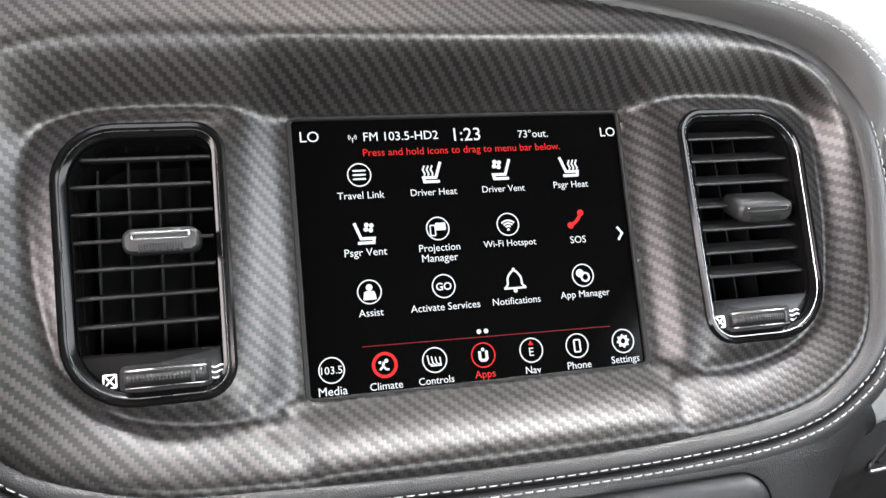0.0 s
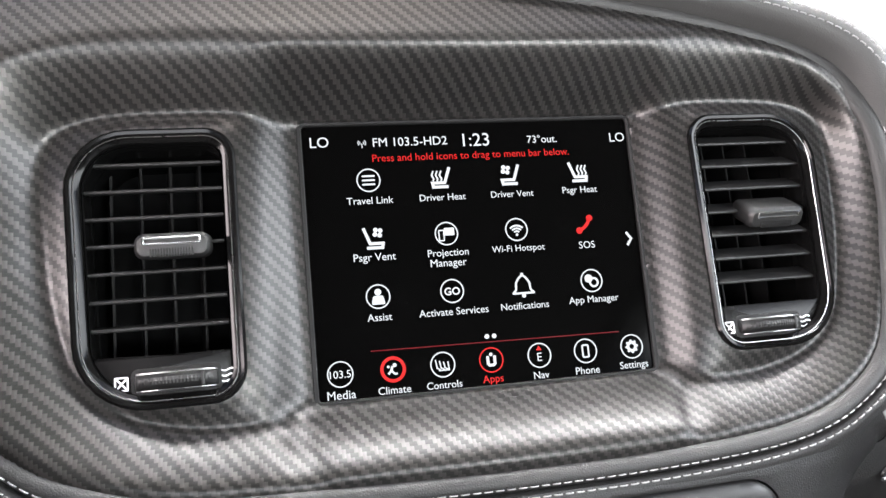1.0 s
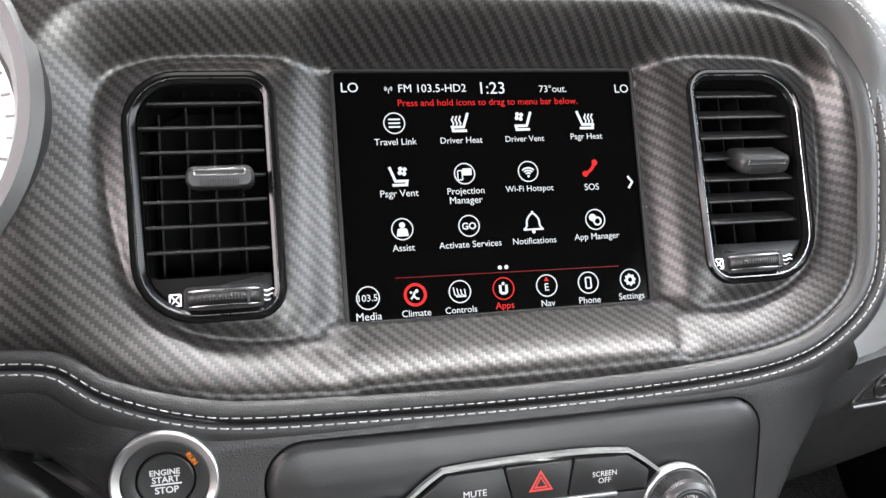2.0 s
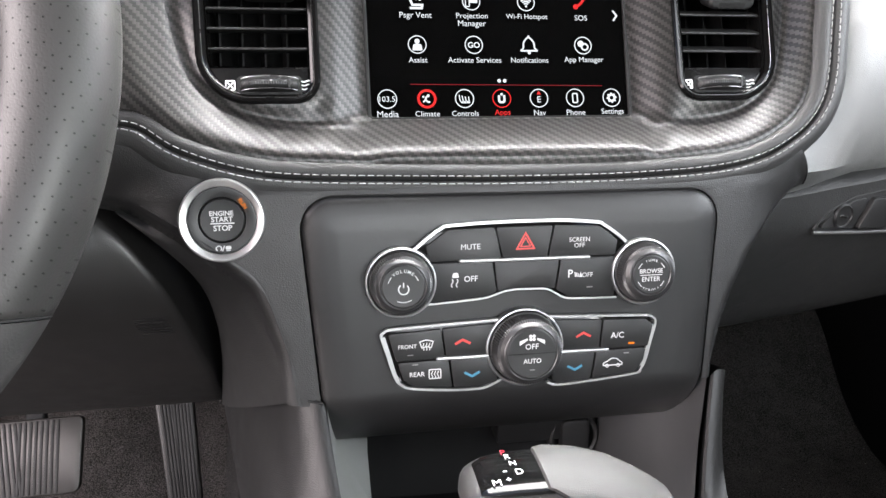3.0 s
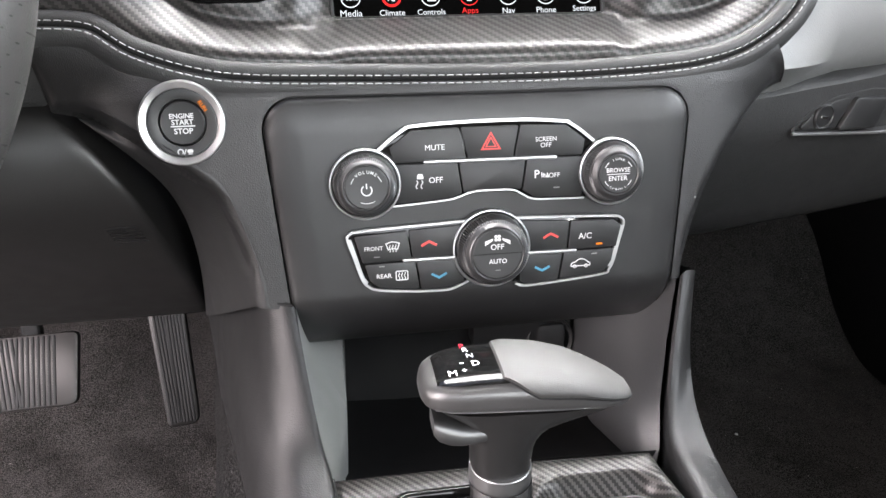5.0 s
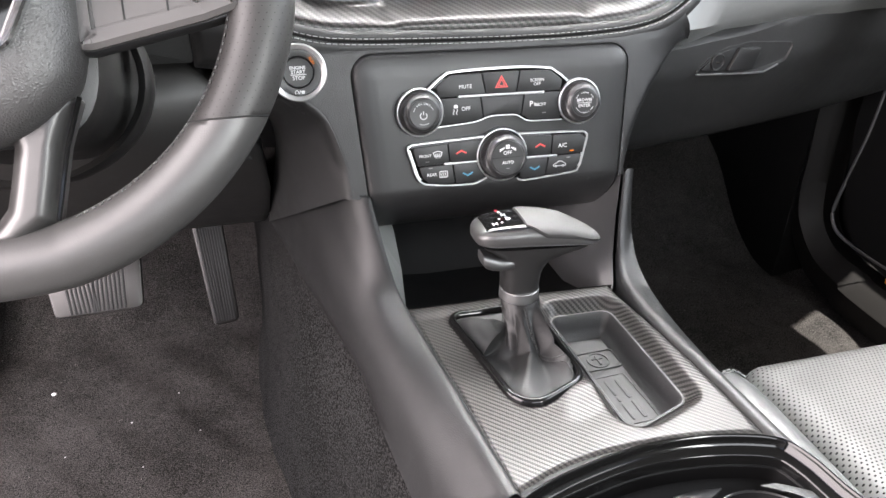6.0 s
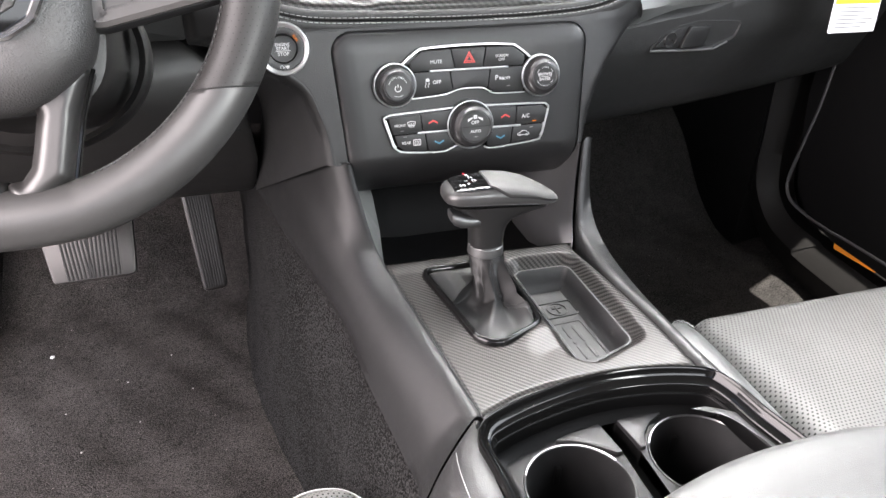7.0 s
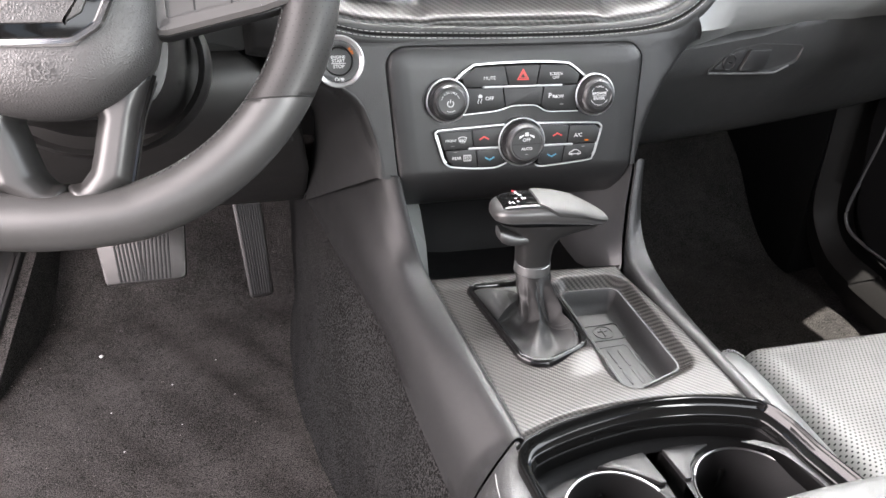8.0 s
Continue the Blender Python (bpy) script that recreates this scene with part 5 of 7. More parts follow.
h = part("handle_recess", loft([[(p.x, p.y, w) for p in inset(POCKET, d)] for d, w in ((-0.0014, -0.001), (-0.0008, 0.0003), (0.0002, 0.0002), (0.0012, -0.004), (0.0035, -0.0130), (0.0075, -0.0160))], caps=(False, True)), plastic("recess_plastic", 0.022, 0.42, 0.05, 1200), glove, "moulded handle recess", GM)
part("lower_lip", tube([(-0.0660, -0.0185, 0.0014), (-0.02, -0.0158, 0.0016), (0.02, -0.0128, 0.0016), (0.040, -0.0108, 0.0016), (0.060, -0.0010, 0.0014)], 0.0012, 6), SATIN, h, "pale lower lip")
part("pull_handle", prism(rounded([(-0.020, -0.0130, 0.002), (0.019, -0.0090, 0.003), (0.024, 0.0165, 0.003), (-0.012, 0.0140, 0.004)], 4), -0.014, 0.0035, 0.002), PANEL, h, "black pull handle")
part("lock", lathe([(0.0098, -0.004), (0.0098, 0.0012), (0.0088, 0.0024), (0.0080, 0.0014), (0.0001, 0.0014)], 40, -0.0385, -0.0035), PANEL, h, "round lock barrel")
part("lock_plate", prism(rounded([(-0.060, -0.0150, 0.002), (-0.0215, -0.0125, 0.002), (-0.0140, 0.0135, 0.003), (-0.030, 0.0095, 0.008), (-0.048, -0.0010, 0.008)], 4), -0.014, 0.0004, 0.001), PANEL, h)
part("key_slot", bar(-0.0425, -0.0035, -0.0345, -0.0035, 0.0009, 0.0010, 0.0022, 0.0002), CHROME, h, "bright key slot")

tag_m = Matrix.Translation((0.534, 0.075, 0.509)) @ Matrix.Rotation(radians(8), 4, "Z") @ Matrix.Rotation(radians(84), 4, "X") @ Matrix.Rotation(radians(-3), 4, "Z")
tag = thing("hang_tag", "white paper hang tag with a yellow heading", "hang tag", tag_m)
part("paper", prism(rect(-0.055, -0.038, 0.028, 0.060, 0.002), 0, 0.0008), PAPER, tag)
part("heading", prism(rect(-0.053, -0.004, 0.026, 0.058, 0.001), 0.0008, 0.0011), YELLOW, tag, "yellow heading band")
for i in range(6):
    part("text_bar", bar(-0.046, -0.0085 - 0.0046 * i, 0.020 - 0.009 * (i % 3), -0.0085 - 0.0046 * i, 0.0007, 0.0008, 0.0011, 0.0001), GREYINK, tag)
for i in range(2):
    part("text_bar", bar(-0.048, 0.0105 + 0.007 * i, 0.022, 0.0105 + 0.007 * i, 0.0012, 0.0011, 0.0013, 0.0001), GREYINK, tag)
part("string", tube([(-0.012, 0.058, 0.0005), (-0.008, 0.09, -0.004), (-0.003, 0.13, -0.012)], 0.0008, 6), THREAD, tag)

door = thing("door", "dark passenger door with a rounded lower panel and sill seal", "car door")
part("inner_panel", loft([[(0.775, y, z) for y, z in sec] for sec in ([(0.335, 0.70), (0.335, 0.285), (0.320, 0.192), (0.303, 0.124), (0.258, 0.080), (0.18, 0.065), (-1.0, 0.065), (-1.0, 0.70)],)] + [[(x, y, z) for y, z in ((0.325, 0.69), (0.325, 0.285), (0.310, 0.197), (0.293, 0.131), (0.251, 0.088), (0.178, 0.073), (-0.99, 0.073), (-0.99, 0.69))] for x in (0.741, 0.735)]), DARK, door, "dark door panel")
SEAL = catmull([(0.742, 0.285, 0.420), (0.742, 0.292, 0.290), (0.742, 0.304, 0.213), (0.742, 0.316, 0.140), (0.742, 0.312, 0.109), (0.742, 0.283, 0.091), (0.742, 0.199, 0.087), (0.742, 0.122, 0.092), (0.742, -0.20, 0.100), (0.742, -0.90, 0.100)], 8)
part("door_seal", tube([(p.x - 0.006, p.y, p.z) for p in SEAL], 0.0030, 8), SEALER, door, "grey rubber seal line")
part("reflector", moved(box(-0.046, -0.0075, 0, 0.046, 0.0075, 0.004, 0.004, 0.002), Matrix.Translation((0.7352, 0.130, 0.0740)) @ Matrix.Rotation(radians(90), 4, "Z") @ Matrix.Rotation(radians(90), 4, "X") @ Matrix.Rotation(radians(-4), 4, "Z")), AMBER, door, "amber reflector strip")
SILL_IN = catmull([(0.700, 0.374, 0.420), (0.700, 0.371, 0.290), (0.700, 0.366, 0.207), (0.700, 0.363, 0.140), (0.700, 0.345, 0.093), (0.700, 0.298, 0.051), (0.700, 0.234, 0.035), (0.700, 0.10, 0.022), (0.700, -0.90, 0.015)], 8)
SILL_OUT = catmull([(0.735, 0.356, 0.420), (0.735, 0.353, 0.290), (0.735, 0.350, 0.210), (0.735, 0.343, 0.145), (0.735, 0.327, 0.097), (0.735, 0.282, 0.065), (0.735, 0.203, 0.059), (0.735, 0.10, 0.053), (0.735, -0.90, 0.048)], 8)
sill = []
for p, q in zip(SILL_IN, SILL_OUT):
    m = p.lerp(q, 0.5) + Vector((-0.003, -0.003, 0.003))
    sill.append([p + Vector((0.012, 0.016, -0.045)), p + Vector((0.002, 0.004, -0.008)), p, m, q, q + Vector((0.010, 0.006, -0.006)), q + Vector((0.045, 0.010, -0.010))])
structure("sill_trim", loft(sill, closed=False), plastic("sill_plastic", 0.006, 0.55, 0.15, 900, (1.0, 0.94, 0.92), spec=0.12), "dark grey plastic sill and kick trim by the door", "sill trim", sharp=50)
structure("kick_wall", slab(0.704, 0.378, -0.05, 0.80, 0.73, 0.48), DARK, "dark kick panel ahead of the door", "kick panel")
structure("wall_kick_left", slab(-0.775, 0.40, -0.05, -0.700, 0.73, 0.48), DARK, "dark kick panel on the driver side", "kick panel")

# ---- centre console ----
console = thing("center_console", "black centre console with a carbon-fibre top plate", "console")
INNER = [(-0.1245, 0.006, 0.392), (-0.1195, -0.020, 0.3585), (-0.1140, -0.045, 0.3305), (-0.1085, -0.066, 0.3170), (-0.1035, -0.100, 0.3138), (-0.0975, -0.160, 0.3135), (-0.0915, -0.230, 0.3135), (-0.0855, -0.289, 0.3135)]
OUTER = [(-0.209, 0.193, 0.281), (-0.198, 0.135, 0.279), (-0.189, 0.083, 0.276), (-0.178, 0.035, 0.272), (-0.166, -0.015, 0.265), (-0.152, -0.077, 0.2564), (-0.147, -0.162, 0.254), (-0.133, -0.285, 0.247)]
INNER_R = [(0.1335, 0.006, 0.392), (0.1215, -0.018, 0.360), (0.1115, -0.040, 0.334), (0.1045, -0.060, 0.3195), (0.0995, -0.085, 0.3145), (0.0985, -0.145, 0.3135), (0.1050, -0.215, 0.3135), (0.1090, -0.290, 0.3135), (0.1170, -0.335, 0.3130)]
OUTER_R = [(0.160, 0.100, 0.350), (0.160, 0.105, 0.300), (0.152, 0.085, 0.272), (0.147, 0.045, 0.258), (0.146, -0.010, 0.250), (0.147, -0.090, 0.245), (0.150, -0.170, 0.240), (0.155, -0.290, 0.240), (0.160, -0.360, 0.238)]


JOINT = [(-0.1433, 0.0200, 0.3871), (-0.1569, 0.050, 0.3699), (-0.1700, 0.075, 0.3550), (-0.1816, 0.100, 0.3404), (-0.1890, 0.125, 0.3250), (-0.1960, 0.150, 0.3083), (-0.2025, 0.172, 0.2940), (-0.2090, 0.193, 0.2810)]
JOINT_R = [(0.1435 + 0.0018 * k, 0.0085 + 0.0012 * k * k, 0.392 - 0.0005 * k * k) for k in range(1, 9)]
GAP = catmull([(-0.0940, -0.2925, 0.3148), (-0.1100, -0.3060, 0.3105), (-0.1250, -0.3150, 0.2960), (-0.1325, -0.3140, 0.2730), (-0.1355, -0.3050, 0.2460)], 2)


def console_side(inner, outer, s):
    a, b = catmull(inner, 8), catmull(outer, 8)
    rows = []
    for i, (p, q) in enumerate(zip(a, b)):
        t = i / (len(a) - 1)
        up = Vector((0, 0, 1))
        crest = p + Vector((s * 0.0085, 0.002, 0.0015))
        row = [p + Vector((-s * 0.001, 0, -0.030)), p + Vector((-s * 0.0010, 0, -0.002)), p + Vector((s * 0.0012, 0, 0.0010)), p + Vector((s * 0.0040, 0.001, 0.0022)), crest]
        for k in range(1, 9):
            f = k / 8
            m = crest.lerp(q, f)
            bow = math.sin(math.pi * f)
            j = (JOINT if s < 0 else JOINT_R)[k - 1]
            first = (a[0] + Vector((s * 0.0085, 0.002, 0.0015))).lerp(b[0], f)
            m += (Vector(j) - first) * (1 - float(smooth(t / 0.85)))
            m += float(smooth(t / 0.42)) * Vector((s * 0.004 * bow, -0.006 * bow * (1 - t), 0.005 * bow))
            row.append(m)
        row.append(q + Vector((-s * 0.012, 0.004, -0.020)))
        rows.append(row)
    for col, times in [(4, 16), (5, 90)] + [(c, 260) for c in range(6, 12)]:
        for _ in range(times):
            line = [r[col].copy() for r in rows]
            for i in range(1, len(rows) - 1):
                rows[i][col] = (line[i - 1] + line[i] * 2 + line[i + 1]) / 4
    if s < 0:
        end = [Vector(q) for q in GAP]
        rows.append([v + Vector((0, -0.0025, 0)) for v in rows[-1][:4]] + end + [end[-1] + Vector((0.012, 0.0, -0.020))])
    return loft(rows, closed=False)


part("side_panel", console_side(INNER, OUTER, -1), SIDE_SKIN, console, "soft black side panel", sharp=50)
part("panel_seam", tube([(-0.1245, 0.0040, 0.3925), (-0.1330, 0.0065, 0.3935)] + [(q[0] + 0.0004, q[1] - 0.0012, q[2] + 0.0016) for q in JOINT], 0.0007, 6), RUBBER, console)
part("side_panel", console_side(INNER_R, OUTER_R, 1), SIDE_SKIN, console, "soft black side panel", sharp=50)
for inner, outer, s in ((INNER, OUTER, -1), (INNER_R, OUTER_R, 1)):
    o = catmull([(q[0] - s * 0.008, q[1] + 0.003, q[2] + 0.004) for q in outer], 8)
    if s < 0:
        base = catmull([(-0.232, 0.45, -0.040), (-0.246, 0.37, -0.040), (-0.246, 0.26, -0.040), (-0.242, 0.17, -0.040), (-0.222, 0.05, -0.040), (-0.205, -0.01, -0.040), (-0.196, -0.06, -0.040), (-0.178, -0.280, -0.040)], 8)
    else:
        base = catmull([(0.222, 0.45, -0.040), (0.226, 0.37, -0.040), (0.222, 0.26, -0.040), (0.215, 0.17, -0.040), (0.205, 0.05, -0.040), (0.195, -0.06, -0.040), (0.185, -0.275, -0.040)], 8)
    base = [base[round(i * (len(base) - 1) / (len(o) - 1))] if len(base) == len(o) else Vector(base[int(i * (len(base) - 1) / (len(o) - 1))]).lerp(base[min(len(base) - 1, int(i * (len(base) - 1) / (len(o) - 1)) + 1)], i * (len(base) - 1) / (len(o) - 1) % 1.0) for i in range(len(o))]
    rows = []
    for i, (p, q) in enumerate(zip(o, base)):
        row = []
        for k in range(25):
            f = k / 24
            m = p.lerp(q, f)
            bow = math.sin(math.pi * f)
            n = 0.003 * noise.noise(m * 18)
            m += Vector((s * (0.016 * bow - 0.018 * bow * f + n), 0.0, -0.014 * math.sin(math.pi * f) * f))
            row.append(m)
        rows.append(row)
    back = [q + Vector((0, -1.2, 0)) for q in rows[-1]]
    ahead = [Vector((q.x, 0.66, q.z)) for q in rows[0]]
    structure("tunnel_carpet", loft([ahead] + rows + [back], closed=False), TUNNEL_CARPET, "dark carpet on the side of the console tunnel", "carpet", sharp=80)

PLATE = [Vector(p) for p in catmull([(-0.1065, -0.066), (-0.1025, -0.110), (-0.0975, -0.155), (-0.0905, -0.232), (-0.0858, -0.2880)], 4)[:-1]] + [Vector(p) for p in catmull([(-0.0858, -0.2880), (-0.0650, -0.2800), (-0.0434, -0.2735), (-0.0077, -0.2690), (0.0431, -0.2690), (0.0911, -0.2765), (0.1070, -0.2815)], 5)[:-1]] + [Vector(p) for p in catmull([(0.1070, -0.2815), (0.1035, -0.215), (0.0965, -0.145), (0.0900, -0.100), (0.0860, -0.0730)], 4)] + [Vector((0.0, -0.0680))]
BEZEL = rounded([(-0.0790, -0.0845, 0.012), (0.0040, -0.0850, 0.012), (0.0075, -0.1960, 0.020), (-0.0565, -0.2235, 0.022)], 8)
TRAY_IN = rounded([(0.0165, -0.0960, 0.010), (0.0760, -0.0975, 0.010), (0.0785, -0.2270, 0.012), (0.0205, -0.2480, 0.012)], 8)


def plate_height(x, y):
    d, _, _ = near(TRAY_IN, x, y)
    dip = -0.0110 * smooth((0.013 - d) / 0.013)
    b, _, _ = near(BEZEL, x, y)
    swell = 0.0045 * smooth((0.030 - np.abs(b - 0.0)) / 0.030) * smooth((x + 0.03) / 0.03) * smooth((-0.185 - y) / 0.02)
    rim, _, _ = near(PLATE, x, y)
    front = 0.004 * smooth((y + 0.088) / 0.014)
    return 0.3125 + dip + swell + front * 0.4 - 0.0015 * smooth((rim + 0.003) / 0.003)


plate = part("carbon_plate", field(PLATE, (inset(BEZEL, 0.004), inset(TRAY_IN, 0.0005)), plate_height, 0.0016, 0.010), PLATE_CARBON, console, "woven carbon-fibre top plate", sharp=50)
part("plate_seam", tube([(p.x - 0.0004, p.y, 0.3140) for p in PLATE[:17]], 0.0006, 5), RUBBER, console)
tray = part("tray", loft([[(p.x, p.y, z) for p in inset(TRAY_IN, d)] for d, z in ((-0.0020, 0.3005), (-0.0012, 0.3030), (0.0006, 0.3032), (0.0020, 0.3015), (0.0042, 0.2900), (0.0070, 0.2830), (0.0105, 0.2800))], caps=(False, True)), TRAY_RUBBER, console, "black rubber-lined tray")
tm = Matrix.Translation((0.0490, -0.138, 0.2802)) @ Matrix.Rotation(radians(2), 4, "Z")
part("badge_outline", moved(join(ribbon(rounded([(-0.019, -0.012, 0.005), (0.019, -0.012, 0.005), (0.019, 0.012, 0.005), (-0.019, 0.012, 0.005)], 4), 0.0007, 0, 0.0009, True), ribbon(circle(0, 0, 0.0095, 28), 0.0007, 0, 0.0009, True), ribbon([(-0.005, 0.002), (0.005, 0.002)], 0.0008, 0, 0.0009), ribbon([(0.0, -0.006), (0.0, 0.006)], 0.0008, 0, 0.0009)), tm), TRAY_RUBBER, tray, "raised moulded emblem")
am = Matrix.Translation((0.0480, -0.188, 0.2802)) @ Matrix.Rotation(radians(3), 4, "Z")
part("bar_frame", moved(ribbon(rect(-0.016, -0.030, 0.016, 0.028, 0.003, 3), 0.0005, 0, 0.0005, True), am), TRAY_RUBBER, tray)
for x, half, spans in ((0.0055, 0.0020, ((0.022, -0.002), (-0.005, -0.026))), (-0.0050, 0.0013, ((0.023, 0.004), (0.001, -0.004), (-0.007, -0.026)))):
    for y0, y1 in spans:
        part("raised_bar", moved(bar(x, y1, x, y0, half, 0, 0.0005, 0.0002), am), TRAY_RUBBER, tray)

# pocket ahead of the plate
part("front_pocket", join(loft([[(-0.104, -0.067, 0.312), (-0.101, -0.062, 0.290), (-0.098, 0.02, 0.262), (-0.094, 0.075, 0.262), (-0.092, 0.088, 0.30), (-0.092, 0.088, 0.40)],
                                     [(-0.050, -0.066, 0.312), (-0.05, -0.060, 0.286), (-0.05, 0.02, 0.255), (-0.05, 0.080, 0.255), (-0.05, 0.092, 0.30), (-0.05, 0.092, 0.40)],
                                     [(0.030, -0.067, 0.312), (0.03, -0.060, 0.286), (0.03, 0.02, 0.255), (0.03, 0.080, 0.255), (0.03, 0.092, 0.30), (0.03, 0.092, 0.40)],
                                     [(0.092, -0.071, 0.312), (0.090, -0.064, 0.290), (0.090, 0.02, 0.262), (0.090, 0.075, 0.262), (0.090, 0.088, 0.30), (0.090, 0.088, 0.40)]], closed=False)), DARK, console, "dark storage pocket")
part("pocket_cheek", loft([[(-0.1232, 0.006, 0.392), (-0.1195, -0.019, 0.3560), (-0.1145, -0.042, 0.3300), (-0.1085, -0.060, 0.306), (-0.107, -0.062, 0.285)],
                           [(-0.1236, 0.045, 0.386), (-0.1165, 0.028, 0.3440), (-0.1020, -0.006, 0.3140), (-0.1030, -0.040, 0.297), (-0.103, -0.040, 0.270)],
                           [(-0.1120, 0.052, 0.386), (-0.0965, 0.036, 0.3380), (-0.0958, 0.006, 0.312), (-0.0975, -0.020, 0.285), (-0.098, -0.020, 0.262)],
                           [(-0.0920, 0.090, 0.386), (-0.0920, 0.088, 0.335), (-0.0930, 0.080, 0.300), (-0.0940, 0.075, 0.275), (-0.094, 0.07, 0.255)]], closed=False), CHEEK, console, "pocket cheek with its shading put into the colour", sharp=60)
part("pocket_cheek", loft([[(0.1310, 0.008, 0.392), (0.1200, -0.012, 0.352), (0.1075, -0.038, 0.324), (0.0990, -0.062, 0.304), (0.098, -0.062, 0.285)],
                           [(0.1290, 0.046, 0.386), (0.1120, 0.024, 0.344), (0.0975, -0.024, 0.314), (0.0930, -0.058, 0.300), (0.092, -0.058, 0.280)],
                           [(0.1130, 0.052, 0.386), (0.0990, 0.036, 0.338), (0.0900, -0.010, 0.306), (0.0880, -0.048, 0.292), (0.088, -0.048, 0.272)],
                           [(0.0960, 0.088, 0.386), (0.0930, 0.085, 0.335), (0.0880, 0.080, 0.295), (0.0860, 0.075, 0.272), (0.086, 0.07, 0.255)]], closed=False), RIGHT_CHEEK, console, "pocket cheek with its shading put into the colour", sharp=60)
socket = part("power_socket", moved(lathe([(0.0200, -0.004), (0.0200, 0.004), (0.0185, 0.0055), (0.0165, 0.0045), (0.0160, -0.010), (0.0001, -0.010)], 40), Matrix.Translation((0.0680, 0.078, 0.3010)) @ pose(0, 0, 0, 82)), DULL, console, "twelve-volt socket")
part("socket_cap", moved(box(-0.0115, -0.012, 0.002, 0.0115, 0.016, 0.009, 0.004, 0.003), Matrix.Translation((0.0680, 0.078, 0.3010)) @ pose(0, 0, 0, 82)), RUBBER, socket, "rubber cap")
part("pocket_shelf", moved(box(-0.012, -0.018, 0, 0.046, 0.018, 0.02, 0.003, 0.002), Matrix.Translation((0.018, 0.094, 0.318)) @ pose(0, 0, 0, 90)), PANEL, console)
part("under_panel", loft([[(x, y, z) for y, z in ((0.030, 0.352), (0.036, 0.347), (0.05, 0.347), (0.10, 0.355))] for x in (-0.118, -0.04, 0.04, 0.120)], closed=False), DARK, console)

# rear part of the console round the cup holder
FRONT_ARC = [(-0.0965, -0.3230), (-0.0930, -0.3105), (-0.0810, -0.3000), (-0.0468, -0.2890), (0.004, -0.2805), (0.0516, -0.2825), (0.0900, -0.2915), (0.1080, -0.3020), (0.1155, -0.3230)]
CUP = [Vector(p) for p in catmull(FRONT_ARC, 6)] + [Vector(p) for p in catmull([(0.1180, -0.345), (0.1300, -0.400), (0.1380, -0.460)], 4)] + [Vector((0.12, -0.50)), Vector((-0.07, -0.50))] + [Vector(p) for p in catmull([(-0.0905, -0.47), (-0.0925, -0.400), (-0.0945, -0.345)], 4)]
SHOULDER = [Vector(p) for p in catmull([(-0.0860, -0.2900), (-0.1000, -0.2960), (-0.1180, -0.3060), (-0.1300, -0.3250), (-0.1370, -0.3500), (-0.1390, -0.42), (-0.139, -0.80)], 6)]
cup_frame = thing("cup_holder", "twin cup holder in a gloss black frame", "cup holder")
part("frame", loft([[(p.x, p.y, z) for p in inset(CUP, d)] for d, z in ((-0.0030, 0.300), (-0.0030, 0.3206), (-0.0026, 0.3224), (-0.0018, 0.3231), (-0.0010, 0.3226), (-0.0003, 0.3208), (0.0012, 0.3172), (0.0040, 0.3138), (0.0064, 0.3130), (0.0074, 0.3126), (0.0080, 0.3110), (0.0092, 0.3050))], caps=(False, False)), PIANO, cup_frame, "gloss black frame", sharp=50)
BOWL = inset(CUP, 0.0090)
C1, C2 = (-0.0310, -0.3510, 0.0395), (0.0740, -0.3480, 0.0410)
SLOT = rounded([(0.0110, -0.3000, 0.002), (0.0245, -0.3000, 0.002), (0.0285, -0.3330, 0.003), (0.0285, -0.45, 0.002), (0.0150, -0.45, 0.002), (0.0150, -0.3330, 0.003)], 3)


def bowl_height(x, y):
    d, _, _ = near(BOWL, x, y)
    return 0.2922 - 0.0010 * smooth((-d - 0.0020) / 0.0015) - 0.0040 * smooth((-d - 0.0030) / 0.010)


part("basin", field(inset(BOWL, 0.0006), (circle(*C1, 64), circle(*C2, 64), SLOT), bowl_height, 0.0014, 0.012, 2), BASIN_BLACK, cup_frame, "black moulded basin", sharp=60)
part("basin_wall", loft([[(p.x, p.y, z) for p in inset(CUP, d)] for d, z in ((0.0078, 0.3112), (0.0082, 0.3046), (0.0086, 0.3040), (0.0094, 0.3036), (0.0097, 0.3030), (0.0100, 0.2900))], caps=(False, False)), BASIN_BLACK, cup_frame, "stepped black wall", sharp=40)
for c in (C1, C2):
    cup = part("cup_well", lathe([(c[2] + 0.0016, 0.2868), (c[2] + 0.0008, 0.2882), (c[2] - 0.0004, 0.2880), (c[2] - 0.0014, 0.2855), (c[2] - 0.005, 0.215), (c[2] - 0.012, 0.208), (0.0001, 0.208)], 56, c[0], c[1], cap=False), RUBBER, cup_frame, "deep black cup well")
    # Highlight painted as a bright arc on the far side of the rim.
    part("rim", tube([(c[0] + c[2] * math.cos(2 * math.pi * k / 48), c[1] + c[2] * math.sin(2 * math.pi * k / 48), 0.2882) for k in range(3, 21)], 0.0009, 6), RIM_GLINT, cup, "bright far arc of the rim, a painted highlight")
    for a in (88, 208, 328):
        cx, cy = c[0] + (c[2] - 0.0040) * math.cos(radians(a)), c[1] + (c[2] - 0.0040) * math.sin(radians(a))
        part("grip_finger", moved(box(-0.0022, -0.0016, 0, 0.0022, 0.0016, 0.018, 0.001, 0.001), Matrix.Translation((cx, cy, 0.252)) @ Matrix.Rotation(radians(a + 90), 4, "Z")), DARK, cup)
